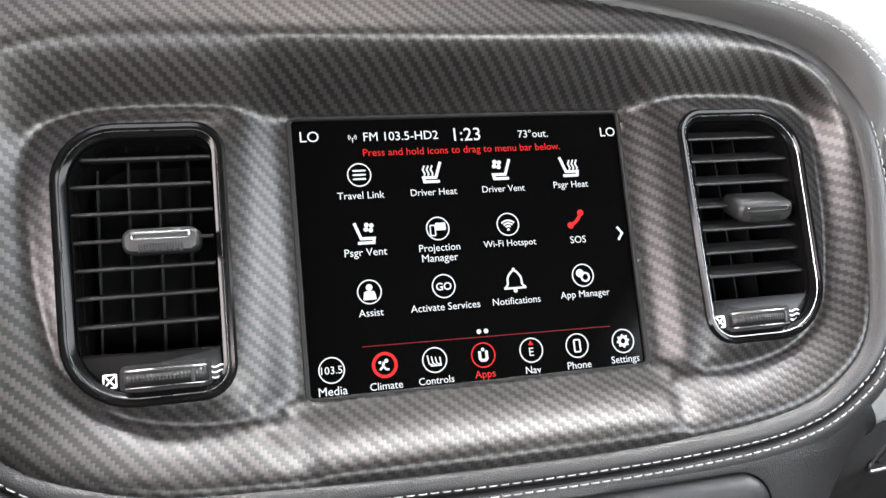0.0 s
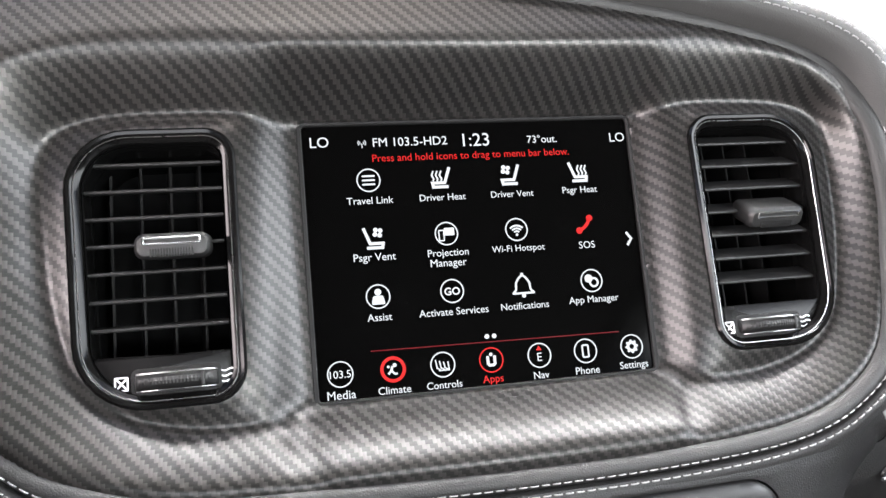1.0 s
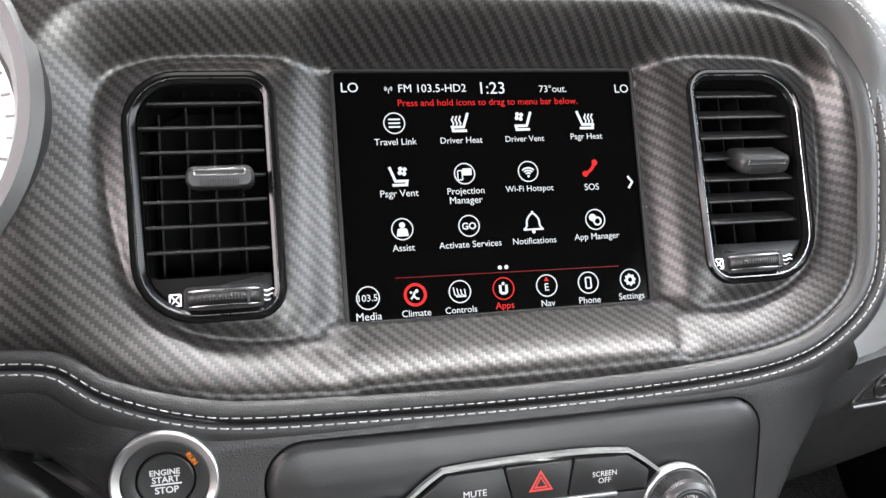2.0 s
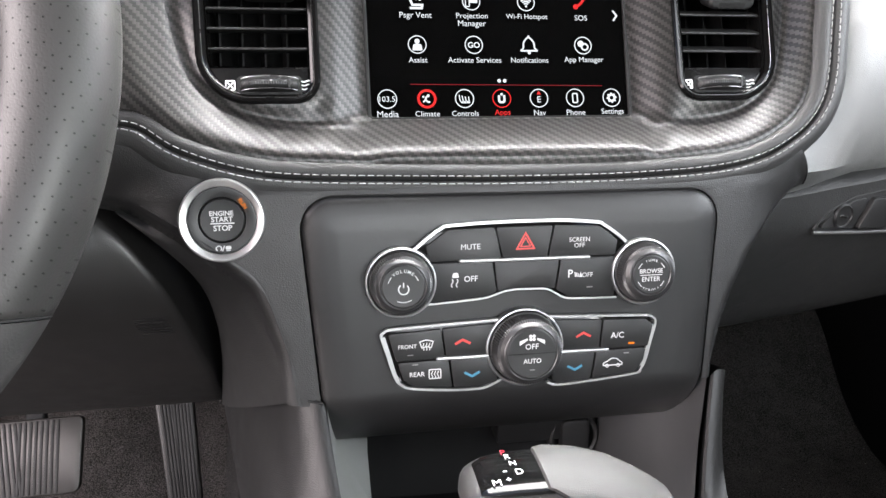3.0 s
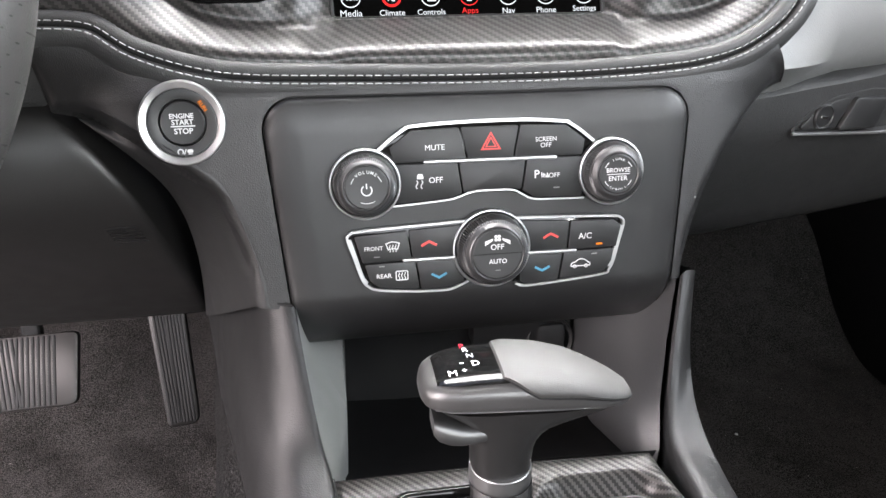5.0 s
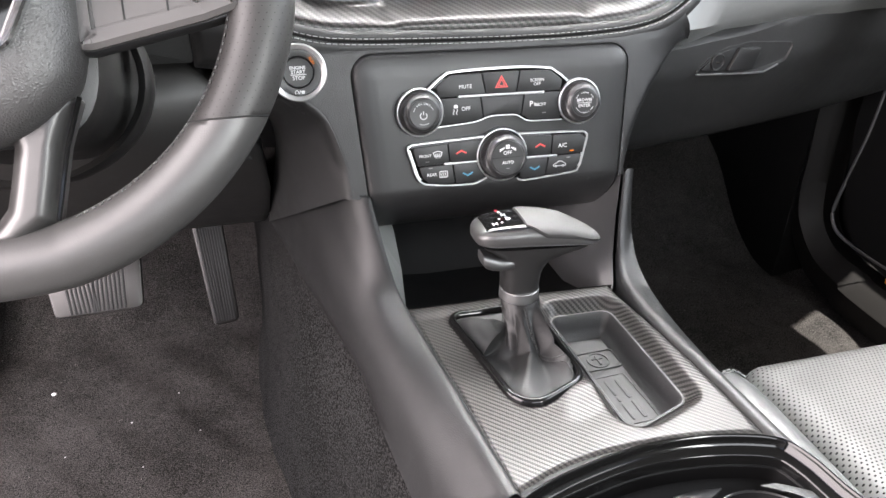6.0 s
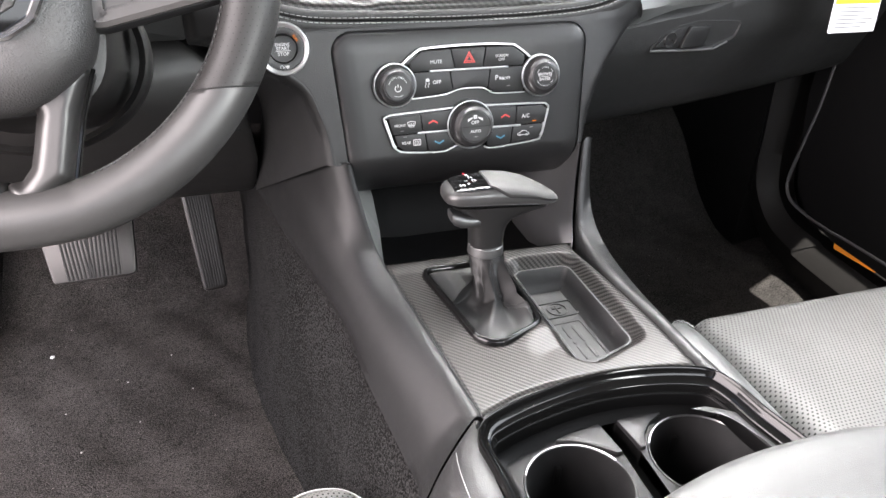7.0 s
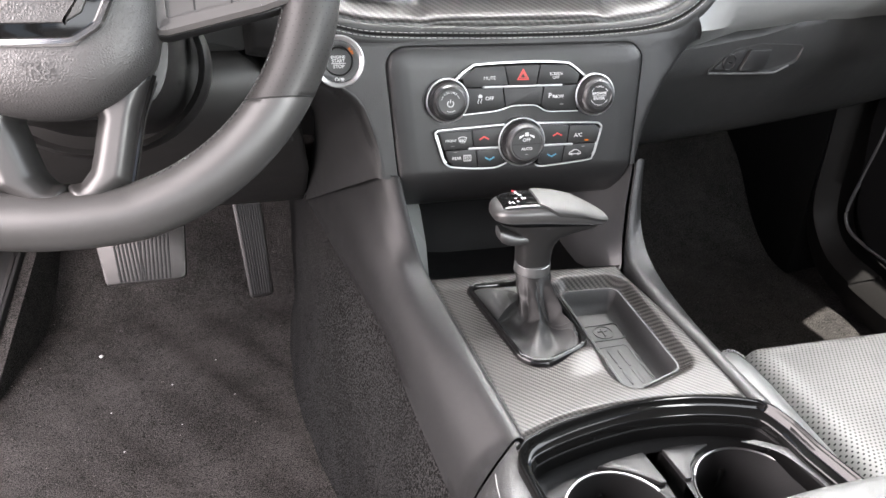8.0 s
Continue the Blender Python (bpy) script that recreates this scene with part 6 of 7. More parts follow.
for web in ([(-0.0330, -0.3070, 0.001), (-0.0180, -0.3030, 0.002), (0.0096, -0.2995, 0.0015), (0.0142, -0.3310, 0.0015), (0.0092, -0.3310, 0.0015), (-0.0040, -0.3195, 0.006), (-0.0190, -0.3110, 0.006)], [(0.0254, -0.2995, 0.0015), (0.0420, -0.2985, 0.002), (0.0660, -0.3010, 0.001), (0.0500, -0.3085, 0.004), (0.0400, -0.3180, 0.006), (0.0338, -0.3310, 0.0015), (0.0292, -0.3310, 0.0015)]):
    part("divider", prism(rounded(web, 5), 0.275, 0.2905, 0.0012), WEB, cup_frame, "black moulded divider")
part("slot_wall", loft([[(p.x, p.y, z) for p in SLOT] for z in (0.288, 0.25)], caps=(False, True)), RUBBER, cup_frame)

SHELL = [(-0.0975, 0.3148), (-0.1060, 0.3150), (-0.1140, 0.3135), (-0.1230, 0.3090), (-0.1305, 0.3000), (-0.1350, 0.2880), (-0.1380, 0.2740), (-0.1400, 0.2600), (-0.1410, 0.2450)]
rows = [[q + Vector((0.0, 0.0005, -0.006)) for q in GAP], [q + Vector((0.0004, -0.0022, -0.0012)) for q in GAP], [q + Vector((0, -0.0042, 0.0)) for q in GAP]]
for y, f in ((-0.330, 0.6), (-0.350, 1.0), (-0.40, 1.0), (-0.80, 1.0)):
    rows.append([Vector((x, y, z)).lerp(Vector((q.x, y - 0.6 * (0.31 + q.y) * (1 - f), q.z)), 1 - f) for (x, z), q in zip(SHELL, GAP)])
rows = [r + [r[-1] + Vector((-0.012, 0, -0.10)), r[-1] + Vector((-0.030, 0, -0.27))] for r in rows]
part("rear_shell", loft(rows, closed=False), SOFT, console, "soft black rear shell", sharp=50)
part("gap_seal", tube([q + Vector((0.0035, -0.001, -0.0035)) for q in GAP], 0.0030, 6), RUBBER, console)
band = [Vector((p[0], p[1] + 0.010)) for p in catmull([(-0.0900, -0.2900), (-0.0650, -0.2800), (-0.0434, -0.2735), (-0.0077, -0.2690), (0.0431, -0.2690), (0.0911, -0.2765), (0.1100, -0.2815)], 4)] + [Vector((0.112, -0.300))] + [Vector((x, y - 0.002)) for x, y in reversed(FRONT_ARC[1:-1])] + [Vector((-0.099, -0.305))]
part("trim_band", prism(band, 0.295, 0.3108, 0.001), DARK, console, "black band behind the plate")
part("rear_shell", loft([[(-p.x * 0.70 + 0.046 + dx, p.y - 0.03, z - 0.006) for p in SHOULDER] for dx, z in ((0.0, -0.02), (0.003, 0.20), (0.004, 0.270), (-0.0005, 0.296), (-0.008, 0.3085), (-0.018, 0.3135), (-0.030, 0.314))], closed=False), SOFT, console, sharp=50)
part("shell_piping", tube(catmull([(-0.1150, -0.318, 0.3120), (-0.1175, -0.335, 0.3122), (-0.1185, -0.365, 0.3122), (-0.1185, -0.45, 0.3122)], 6), 0.0003, 5), GREYINK, console, "pale moulded line")

# ---- armrest ----
arm = thing("armrest", "padded grey-black leather armrest lid behind the cup holder", "armrest")
ARM_OUT = [Vector(p) for p in catmull([(-0.098, -0.52), (-0.080, -0.462), (-0.045, -0.4310), (-0.0036, -0.4150), (0.0400, -0.4060), (0.0900, -0.4030), (0.1400, -0.4050), (0.1750, -0.4200), (0.1850, -0.46), (0.185, -0.60), (0.185, -0.80), (0.0, -0.82), (-0.10, -0.80), (-0.103, -0.62)], 6, True)]
part("lid", loft([[(p.x, p.y, z) for p in inset(ARM_OUT, d)] for d, z in ((0.010, 0.322), (0.002, 0.330), (0.0, 0.340), (0.001, 0.350), (0.005, 0.3575), (0.012, 0.3615), (0.024, 0.3640), (0.040, 0.3650))]), ARM, arm, "padded lid", sharp=60)
part("box", loft([[(p.x, p.y, z) for p in inset(ARM_OUT, 0.014)] for z in (0.20, 0.324)]), SOFT, arm)

# ---- gear shifter ----
SX, SY = -0.0175, -0.1030
shifter = thing("gear_shifter", "T-handled automatic gear shifter with a black leather boot", "gear shifter", Matrix.Translation((SX, SY, 0.0)))
sm = Matrix.Translation((-SX, -SY, 0.0))
part("bezel", moved(loft([[(p.x, p.y, z) for p in inset(BEZEL, d)] for d, z in ((-0.0004, 0.309), (-0.0002, 0.3150), (0.0012, 0.3172), (0.0034, 0.3180), (0.0052, 0.3168), (0.0064, 0.3110))], caps=(False, False)), sm), PIANO, shifter, "gloss black bezel", sharp=60)
N = 120
rings = []
base = inset(BEZEL, 0.0062)
bc = sum((Vector(p) for p in base), Vector((0, 0))) / len(base)
angs = sorted([(math.atan2(p.y - bc.y, p.x - bc.x), p) for p in base], key=lambda t: t[0])


dirs = []
for k in range(N):
    a = -math.pi + 2 * math.pi * k / N
    lo = None
    for i in range(len(angs)):
        a0, p0 = angs[i - 1] if i else (angs[-1][0] - 2 * math.pi, angs[-1][1])
        a1, p1 = angs[i]
        if a0 <= a <= a1:
            f = (a - a0) / max(a1 - a0, 1e-9)
            lo = p0.lerp(p1, f)
    if lo is None:
        lo = angs[-1][1].lerp(angs[0][1], 0.5)
    dirs.append((a, lo))
RIDGES = ((-0.93, 0.30, 1.0), (-1.88, 0.32, 0.80), (1.08, 0.30, 0.55), (2.22, 0.30, 0.95))


def ridge(a):
    """How far a fold of the boot stands out at this bearing."""
    return max(k * math.exp(-(abs((a - c + math.pi) % (2 * math.pi) - math.pi) / s) ** 1.3) for c, s, k in RIDGES)


def crease(a, t):
    """Depth of the sharp creases between the folds, slanting as they rise."""
    return sum(d * math.exp(-(((a - c - s * t + math.pi) % (2 * math.pi) - math.pi) / 0.17) ** 2) for c, s, d in ((-0.15, -0.55, 1.0), (-2.70, 0.50, 1.0), (-1.45, 0.25, 0.35), (1.65, 0.0, 0.6)))


FOOT, NECK = Vector((-0.0205, -0.1400)), Vector((SX, SY - 0.002))
for j in range(49):
    t = j / 48
    r = []
    for a, b in dirs:
        k = ridge(a)
        out = Vector((math.cos(a), math.sin(a)))
        wob = noise.noise(Vector((math.cos(a) * 1.7, math.sin(a) * 1.7, t * 4.5)))
        foot_r = 0.0185 + 0.0050 * k - 0.0030 * crease(a, 0.0)
        foot_z = 0.3115 + 0.0135 * k
        if t < 0.5:
            f = t / 0.5
            p = b.lerp(FOOT + out * foot_r, f)
            z = 0.3128 + (foot_z - 0.3128) * f ** (0.8 + 0.5 * (1 - k)) + 0.0030 * math.sin(math.pi * f ** 0.75) * (0.2 + k) - 0.0045 * (1 - k) * math.sin(math.pi * f ** 0.8) + 0.0022 * wob * math.sin(math.pi * f)
        else:
            f = (t - 0.5) / 0.5
            bend = math.sin(math.pi * f)
            fold = 0.0008 * math.sin(13 * f + 2.4 * math.sin(2 * a + 0.7) + 5 * wob) * bend
            rad = foot_r * (1 - f) ** 1.3 + 0.0172 * (1 - (1 - f) ** 1.3) - 0.0040 * crease(a, f) * math.sin(math.pi * f ** 0.6) + 0.0044 * (k - 0.4) * math.sin(math.pi * f ** 0.6) + fold
            p = FOOT.lerp(NECK, f) + out * rad
            z = foot_z + (0.3395 - foot_z) * f + 0.0012 * wob * bend
        r.append((p.x - SX, p.y - SY, z))
    rings.append(r)
boot = part("boot", loft(rings, caps=(False, False)), BOOT, shifter, "folded black leather boot", sharp=75)
for dk in (-0.055, 0.055):
    line = []
    for j in range(2, 49):
        kf = (-0.95 - 0.72 * float(smooth((j - 8) / 26)) + dk + math.pi) / (2 * math.pi) * N
        k0, f = int(kf), kf % 1
        line.append(Vector(rings[j][k0 % N]).lerp(Vector(rings[j][(k0 + 1) % N]), f) + Vector((0.0002, -0.0004, 0.0005)))
    part("stitching", seam(line, 0.0030, 0.0012, 0.00055, Vector((0, -0.6, 0.8))), BOOT_THREAD, boot, "dark thread seam")
part("collar", lathe([(0.0160, 0.3372), (0.0169, 0.3374), (0.0171, 0.3378), (0.0168, 0.3478), (0.0164, 0.3482), (0.0150, 0.3482)], 48, 0, -0.001), COLLAR, shifter, "satin silver collar", sharp=24)
stem = []
for z, xl, xr, hy in ((0.3465, -0.0160, 0.0160, 0.0148), (0.354, -0.0162, 0.0162, 0.0150), (0.362, -0.0168, 0.0168, 0.0152), (0.368, -0.0175, 0.0185, 0.0154), (0.374, -0.0185, 0.0222, 0.0158), (0.379, -0.0200, 0.0280, 0.0163), (0.383, -0.0240, 0.0380, 0.0168), (0.3865, -0.0290, 0.0500, 0.0172), (0.389, -0.0330, 0.0585, 0.0176), (0.3925, -0.0370, 0.0625, 0.0178)):
    r = []
    for k in range(48):
        c, q = math.cos(2 * math.pi * k / 48), math.sin(2 * math.pi * k / 48)
        x = (xl + xr) / 2 + (xr - xl) / 2 * math.copysign(abs(c) ** 0.75, c)
        thin = 1 - 0.45 * max(0.0, x / 0.0625) ** 2
        r.append((x, hy * thin * math.copysign(abs(q) ** 0.75, q), z - 0.0105 * max(0.0, x / 0.065) ** 1.5 * float(smooth((z - 0.362) / 0.022))))
    stem.append(r)
part("stem", loft(stem), STEM, shifter, "smooth stem, darkened as if shaded", sharp=60)
STATIONS = [(-0.0440, 0.4015, 0.0030, 0.0060), (-0.0425, 0.4015, 0.0065, 0.0120), (-0.0390, 0.4020, 0.0090, 0.0170), (-0.0300, 0.4022, 0.0110, 0.0205), (-0.0150, 0.4020, 0.0122, 0.0220), (0.0020, 0.4012, 0.0128, 0.0225), (0.0200, 0.3990, 0.0124, 0.0220), (0.0380, 0.3955, 0.0105, 0.0195), (0.0520, 0.3910, 0.0075, 0.0160), (0.0620, 0.3880, 0.0048, 0.0110), (0.0680, 0.3862, 0.0025, 0.0055)]


def station(x):
    xs = [s[0] for s in STATIONS]
    return [float(np.interp(x, xs, [s[i] for s in STATIONS])) for i in (1, 2, 3)]


def handle_ring(x, grow, a0, a1, n):
    zc, hh, hd = station(x)
    pts = []
    for k in range(n):
        a = a0 + (a1 - a0) * k / (n - 1)
        c, s = math.cos(a), math.sin(a)
        e = 0.62
        pts.append((x, (hd + grow) * math.copysign(abs(c) ** e, c), zc + (hh + grow) * math.copysign(abs(s) ** e, s) * (1.0 if s > 0 else 0.50)))
    return pts


xs = [-0.0440, -0.0432, -0.0420, -0.0400, -0.036, -0.030, -0.022, -0.012, 0.0, 0.012, 0.024, 0.036, 0.046, 0.054, 0.060, 0.0645, 0.067, 0.068]
part("handle", loft([handle_ring(x, 0.0, 0, 2 * math.pi * 35 / 36, 36) for x in xs]), HANDLE, shifter, "smooth T-handle, lightened as if lit", sharp=70)
xd = [-0.0365, -0.035, -0.031, -0.025, -0.018, -0.010, -0.004, -0.002]
disp = part("gear_display", loft([handle_ring(x, 0.0007 if 0 < i else 0.0001, radians(52 + 10 * max(0, -0.028 - x) / 0.0085), radians(132 - 10 * max(0, -0.028 - x) / 0.0085), 16) for i, x in enumerate(xd)], closed=False), PIANO, shifter, "gloss black gear display")
xl = [-0.0050, -0.0040, -0.0020, 0.0, 0.003, 0.007, 0.012, 0.018, 0.026, 0.036, 0.046, 0.054, 0.060, 0.0645, 0.067, 0.0682]


def pad_edge(x):
    """Bearing of the palm pad's lower edge round the handle."""
    return radians(12 + 46 * (1 - float(smooth((x + 0.006) / 0.020))))


pad = [handle_ring(x, 0.0021 if 0 < i < len(xl) - 1 else 0.0004, pad_edge(x), math.pi - pad_edge(x), 24) for i, x in enumerate(xl)]
pad = [[Vector(r[0]).lerp(Vector(handle_ring(x, 0.0, pad_edge(x), math.pi, 2)[0]), 0.8)] + r[1:-1] + [Vector(r[-1]).lerp(Vector(handle_ring(x, 0.0, math.pi - pad_edge(x), 0, 2)[0]), 0.8)] for x, r in zip(xl, pad)]
part("palm_pad", loft(pad, closed=False), PAD, shifter, "grey leather palm pad", sharp=60)
part("pad_seam", tube([Vector(handle_ring(x, 0.0003, math.pi - pad_edge(x) + 0.02, 0, 2)[0]) for x in xl[:-1]], 0.0005, 6), DARK, shifter, "dark seam under the palm pad")
part("lower_edge", tube([Vector(handle_ring(x, -0.0002, radians(200), 0, 2)[0]) for x in (-0.038, -0.030, -0.02, -0.01, 0.0, 0.012, 0.024, 0.036, 0.046, 0.054, 0.060, 0.064)], 0.0005, 6), HANDLE, shifter, "raised lower edge of the handle")
for ch, x, y, sz, mat in (("M", -0.0283, -0.0085, 0.0052, INK), ("+", -0.0222, -0.0075, 0.0034, INK), ("-", -0.0226, -0.0015, 0.0026, INK), ("R", -0.0186, 0.0098, 0.0036, INK), ("P", -0.0196, 0.0148, 0.0030, PINK_GLOW), ("N", -0.0174, 0.0040, 0.0040, INK), ("D", -0.0158, -0.0030, 0.0046, INK)):
    zc, hh, hd = station(x)
    s = (1 - min(0.99, abs(y) / (hd + 0.0007)) ** (2 / 0.62)) ** 0.31
    letters(ch, x, y, zc + (hh + 0.0009) * s + 0.0004, sz * (0.80 if ch != "-" else 0.8), mat, disp, "letter", label="letter " + ch if ch.isalpha() else "", turn=0, bold=0.0)
trig = loft([[(x, -0.006 + hy * math.copysign(abs(math.cos(a)) ** 0.6, math.cos(a)), z + hz * math.copysign(abs(math.sin(a)) ** 0.6, math.sin(a))) for a in [2 * math.pi * k / 28 for k in range(28)]] for x, z, hy, hz in ((-0.0385, 0.3850, 0.005, 0.0025), (-0.0380, 0.3845, 0.0080, 0.0048), (-0.0355, 0.3825, 0.0096, 0.0062), (-0.030, 0.3800, 0.0100, 0.0064), (-0.024, 0.3782, 0.0100, 0.0056), (-0.018, 0.3775, 0.0095, 0.0046), (-0.010, 0.377, 0.008, 0.004))])
part("release_trigger", trig, TRIGGER, shifter, "satin silver release trigger")

# ---- pedals and footrest ----


def pedal(name, label, m, w, h, ribs, taper):
    p = thing(name, label, "pedal", m)
    o = rounded([(-w / 2 + taper, -h / 2, 0.008), (w / 2 - taper * 0.4, -h / 2, 0.010), (w / 2, h / 2, 0.006), (-w / 2, h / 2, 0.006)], 5)
    part("plate", prism(o, -0.010, 0.0, 0.0025), PEDAL, p, "brushed metal pedal plate")
    for k in range(ribs):
        x = -w * 0.30 + w * 0.60 * k / (ribs - 1) if name == "brake_pedal" else -w * 0.34 + w * 0.68 * k / (ribs - 1)
        part("rib", bar(x + (taper * 0.6 if x < 0 else -taper * 0.2), -h * 0.47, x, h * 0.47, 0.0016, -0.001, 0.0012, 0.0005), RUBBER, p)
    part("arm", moved(box(-0.010, -0.008, 0, 0.010, 0.008, 0.16, 0.004, 0.002), Matrix.Translation((w * 0.1, h * 0.3, -0.02)) @ pose(0, 0, 0, -70)), RUBBER, p, "dark pedal arm")
    return p


pedal("gas_pedal", "long ribbed metal accelerator pedal over the carpet", Matrix.Translation((-0.2885, 0.373, 0.126)) @ pose(0, 0, 0, 67, 0, 2) @ Matrix.Rotation(radians(3), 4, "Z"), 0.044, 0.172, 9, 0.0055)
pedal("brake_pedal", "wide ribbed metal brake pedal over the carpet", Matrix.Translation((-0.446, 0.345, 0.138)) @ pose(0, 0, 0, 58, 0, 2), 0.128, 0.082, 15, 0.012)
rest = thing("footrest", "ribbed dead pedal at the side of the driver footwell", "footrest", Matrix.Translation((-0.700, 0.37, 0.050)) @ pose(0, 0, 0, 26, 0, -8))
part("pad", prism(rect(-0.045, -0.15, 0.045, 0.16, 0.015), -0.012, 0.0, 0.004), RUBBER, rest, "black rubber pad")
part("metal_edge", ribbon(rect(-0.036, -0.14, 0.036, 0.15, 0.010), 0.0030, 0.0, 0.002, True), PEDAL, rest, "metal edging")
part("wedge", loft([[(x, y, z) for x in (-0.06, 0.062)] + [(x, y, -0.14) for x in (0.062, -0.06)] for y, z in ((-0.17, -0.012), (0.20, -0.012))]), CARPET, rest)

# ---- steering wheel ----
wheel = thing("steering_wheel", "leather-wrapped steering wheel with perforated grips and satin spokes", "steering wheel", M_WHEEL)
R, TR = 0.1735, 0.0203


def rim_center(a):
    r = R
    u, v = r * math.cos(a), r * math.sin(a)
    if v < -0.168:
        v = -0.168 + (v + 0.168) * 0.6
    return Vector((u, v, 0.0))


def seam_angle(a, b):
    """The joints of the leather are cut level, not square to the rim."""
    a = radians(a)
    q = math.asin(max(-1.0, min(1.0, R * math.sin(a) / (R + TR * math.cos(b)))))
    if math.cos(a) >= 0:
        return q
    return (math.pi - q) if a > 0 else (-math.pi - q)


def rim_part(a0, a1, n, grow=0.0):
    rings = []
    for k in range(n + 1):
        row = []
        for j in range(28):
            b = 2 * math.pi * j / 28
            f = k / n
            a = seam_angle(a0, b) * (1 - f) + seam_angle(a1, b) * f
            c = rim_center(a)
            t = (rim_center(a + 0.01) - rim_center(a - 0.01)).normalized()
            o = Vector((t.y, -t.x, 0))
            th = TR * (1.0 + 0.06 * math.exp(-((math.degrees(a) - 35) / 16) ** 2)) + grow
            row.append(c + o * th * 0.98 * math.cos(b) + Vector((0, 0, 1)) * th * 0.90 * math.sin(b))
        rings.append(row)
    return loft(rings)


part("lower_grip", rim_part(-146, -34, 90), WHEEL_LEATHER, wheel, "smooth black leather lower rim", sharp=70)
part("upper_grip", rim_part(33.5, 146.5, 80), WHEEL_LEATHER, wheel, "smooth black leather upper rim", sharp=70)
for a0, a1 in ((-33.5, 33), (147, 213.5)):
    part("side_grip", rim_part(a0, a1, 60), WHEEL_PERF, wheel, "perforated black leather grip", sharp=70)
for a in (-33.7, 33.2, 146.8, 213.7):
    path = []
    for j in range(28):
        b = 2 * math.pi * j / 28
        q = seam_angle(a, b)
        d = Vector((math.cos(q), math.sin(q), 0))
        path.append(d * (R + 0.0196 * math.cos(b)) + Vector((0, 0, 0.0180)) * math.sin(b))
    part("grip_seam", tube(path, 0.0006, 5, True), RUBBER, wheel)
for a0, a1 in ((-70, 25), (155, 250)):
    line = []
    for k in range(90):
        a = radians(a0 + (a1 - a0) * k / 89)
        c = rim_center(a)
        d = Vector((math.cos(a), math.sin(a), 0))
        line.append(c - d * 0.0186 + Vector((0, 0, 0.0082)))
    part("stitching", seam(line, 0.0022, 0.0026, 0.00045, Vector((0, 0, 1))), WHEEL_THREAD, wheel, "pale thread stitching")
PADOUT = [(-0.062, -0.020), (-0.060, -0.052), (-0.052, -0.078), (-0.030, -0.098), (0.0, -0.105), (0.030, -0.098), (0.052, -0.078), (0.060, -0.052), (0.062, -0.020), (0.066, 0.020), (0.060, 0.052), (0.030, 0.066), (-0.030, 0.066), (-0.060, 0.052), (-0.066, 0.020)]
PADOUT = [(x * 1.16, y) for x, y in PADOUT]
padpoly = [Vector(p) for p in catmull(PADOUT, 6, True)]
part("airbag_cover", loft([[(p.x, p.y, w) for p in inset(padpoly, d)] for d, w in ((0.004, -0.030), (0.0, -0.010), (0.0, 0.012), (0.003, 0.022), (0.010, 0.030), (0.020, 0.035), (0.034, 0.038))]), AIRBAG, wheel, "grained vinyl airbag cover", sharp=60)
letters("SRS", 0.0, -0.0745, 0.0395, 0.0180, AIRBAG, wheel, "embossed_letters", label="embossed lettering reading SRS"), letters("AIRBAG", 0.0, -0.0800, 0.0385, 0.0210, AIRBAG, wheel, "embossed_letters", label="embossed lettering reading AIRBAG")
BADGE = rounded([(-0.024, -0.0615, 0.012), (0.024, -0.0615, 0.012), (0.0405, -0.0520, 0.014), (0.0565, -0.0200, 0.012), (0.050, 0.020, 0.01), (-0.050, 0.020, 0.01), (-0.0565, -0.0200, 0.012), (-0.0405, -0.0520, 0.014)], 6)
badge = part("badge", prism(BADGE, 0.030, 0.0405, 0.002), PIANO, wheel, "gloss dark badge plate")
part("chrome_frame", ring(inset(BADGE, -0.001), inset(BADGE, 0.0048), 0.032, 0.0425, 0.0014), CHROME, badge, "chrome badge frame")
part("inner_plate", prism(inset(BADGE, 0.0125), 0.039, 0.0425, 0.002), AIRBAG, badge, "grey badge centre")
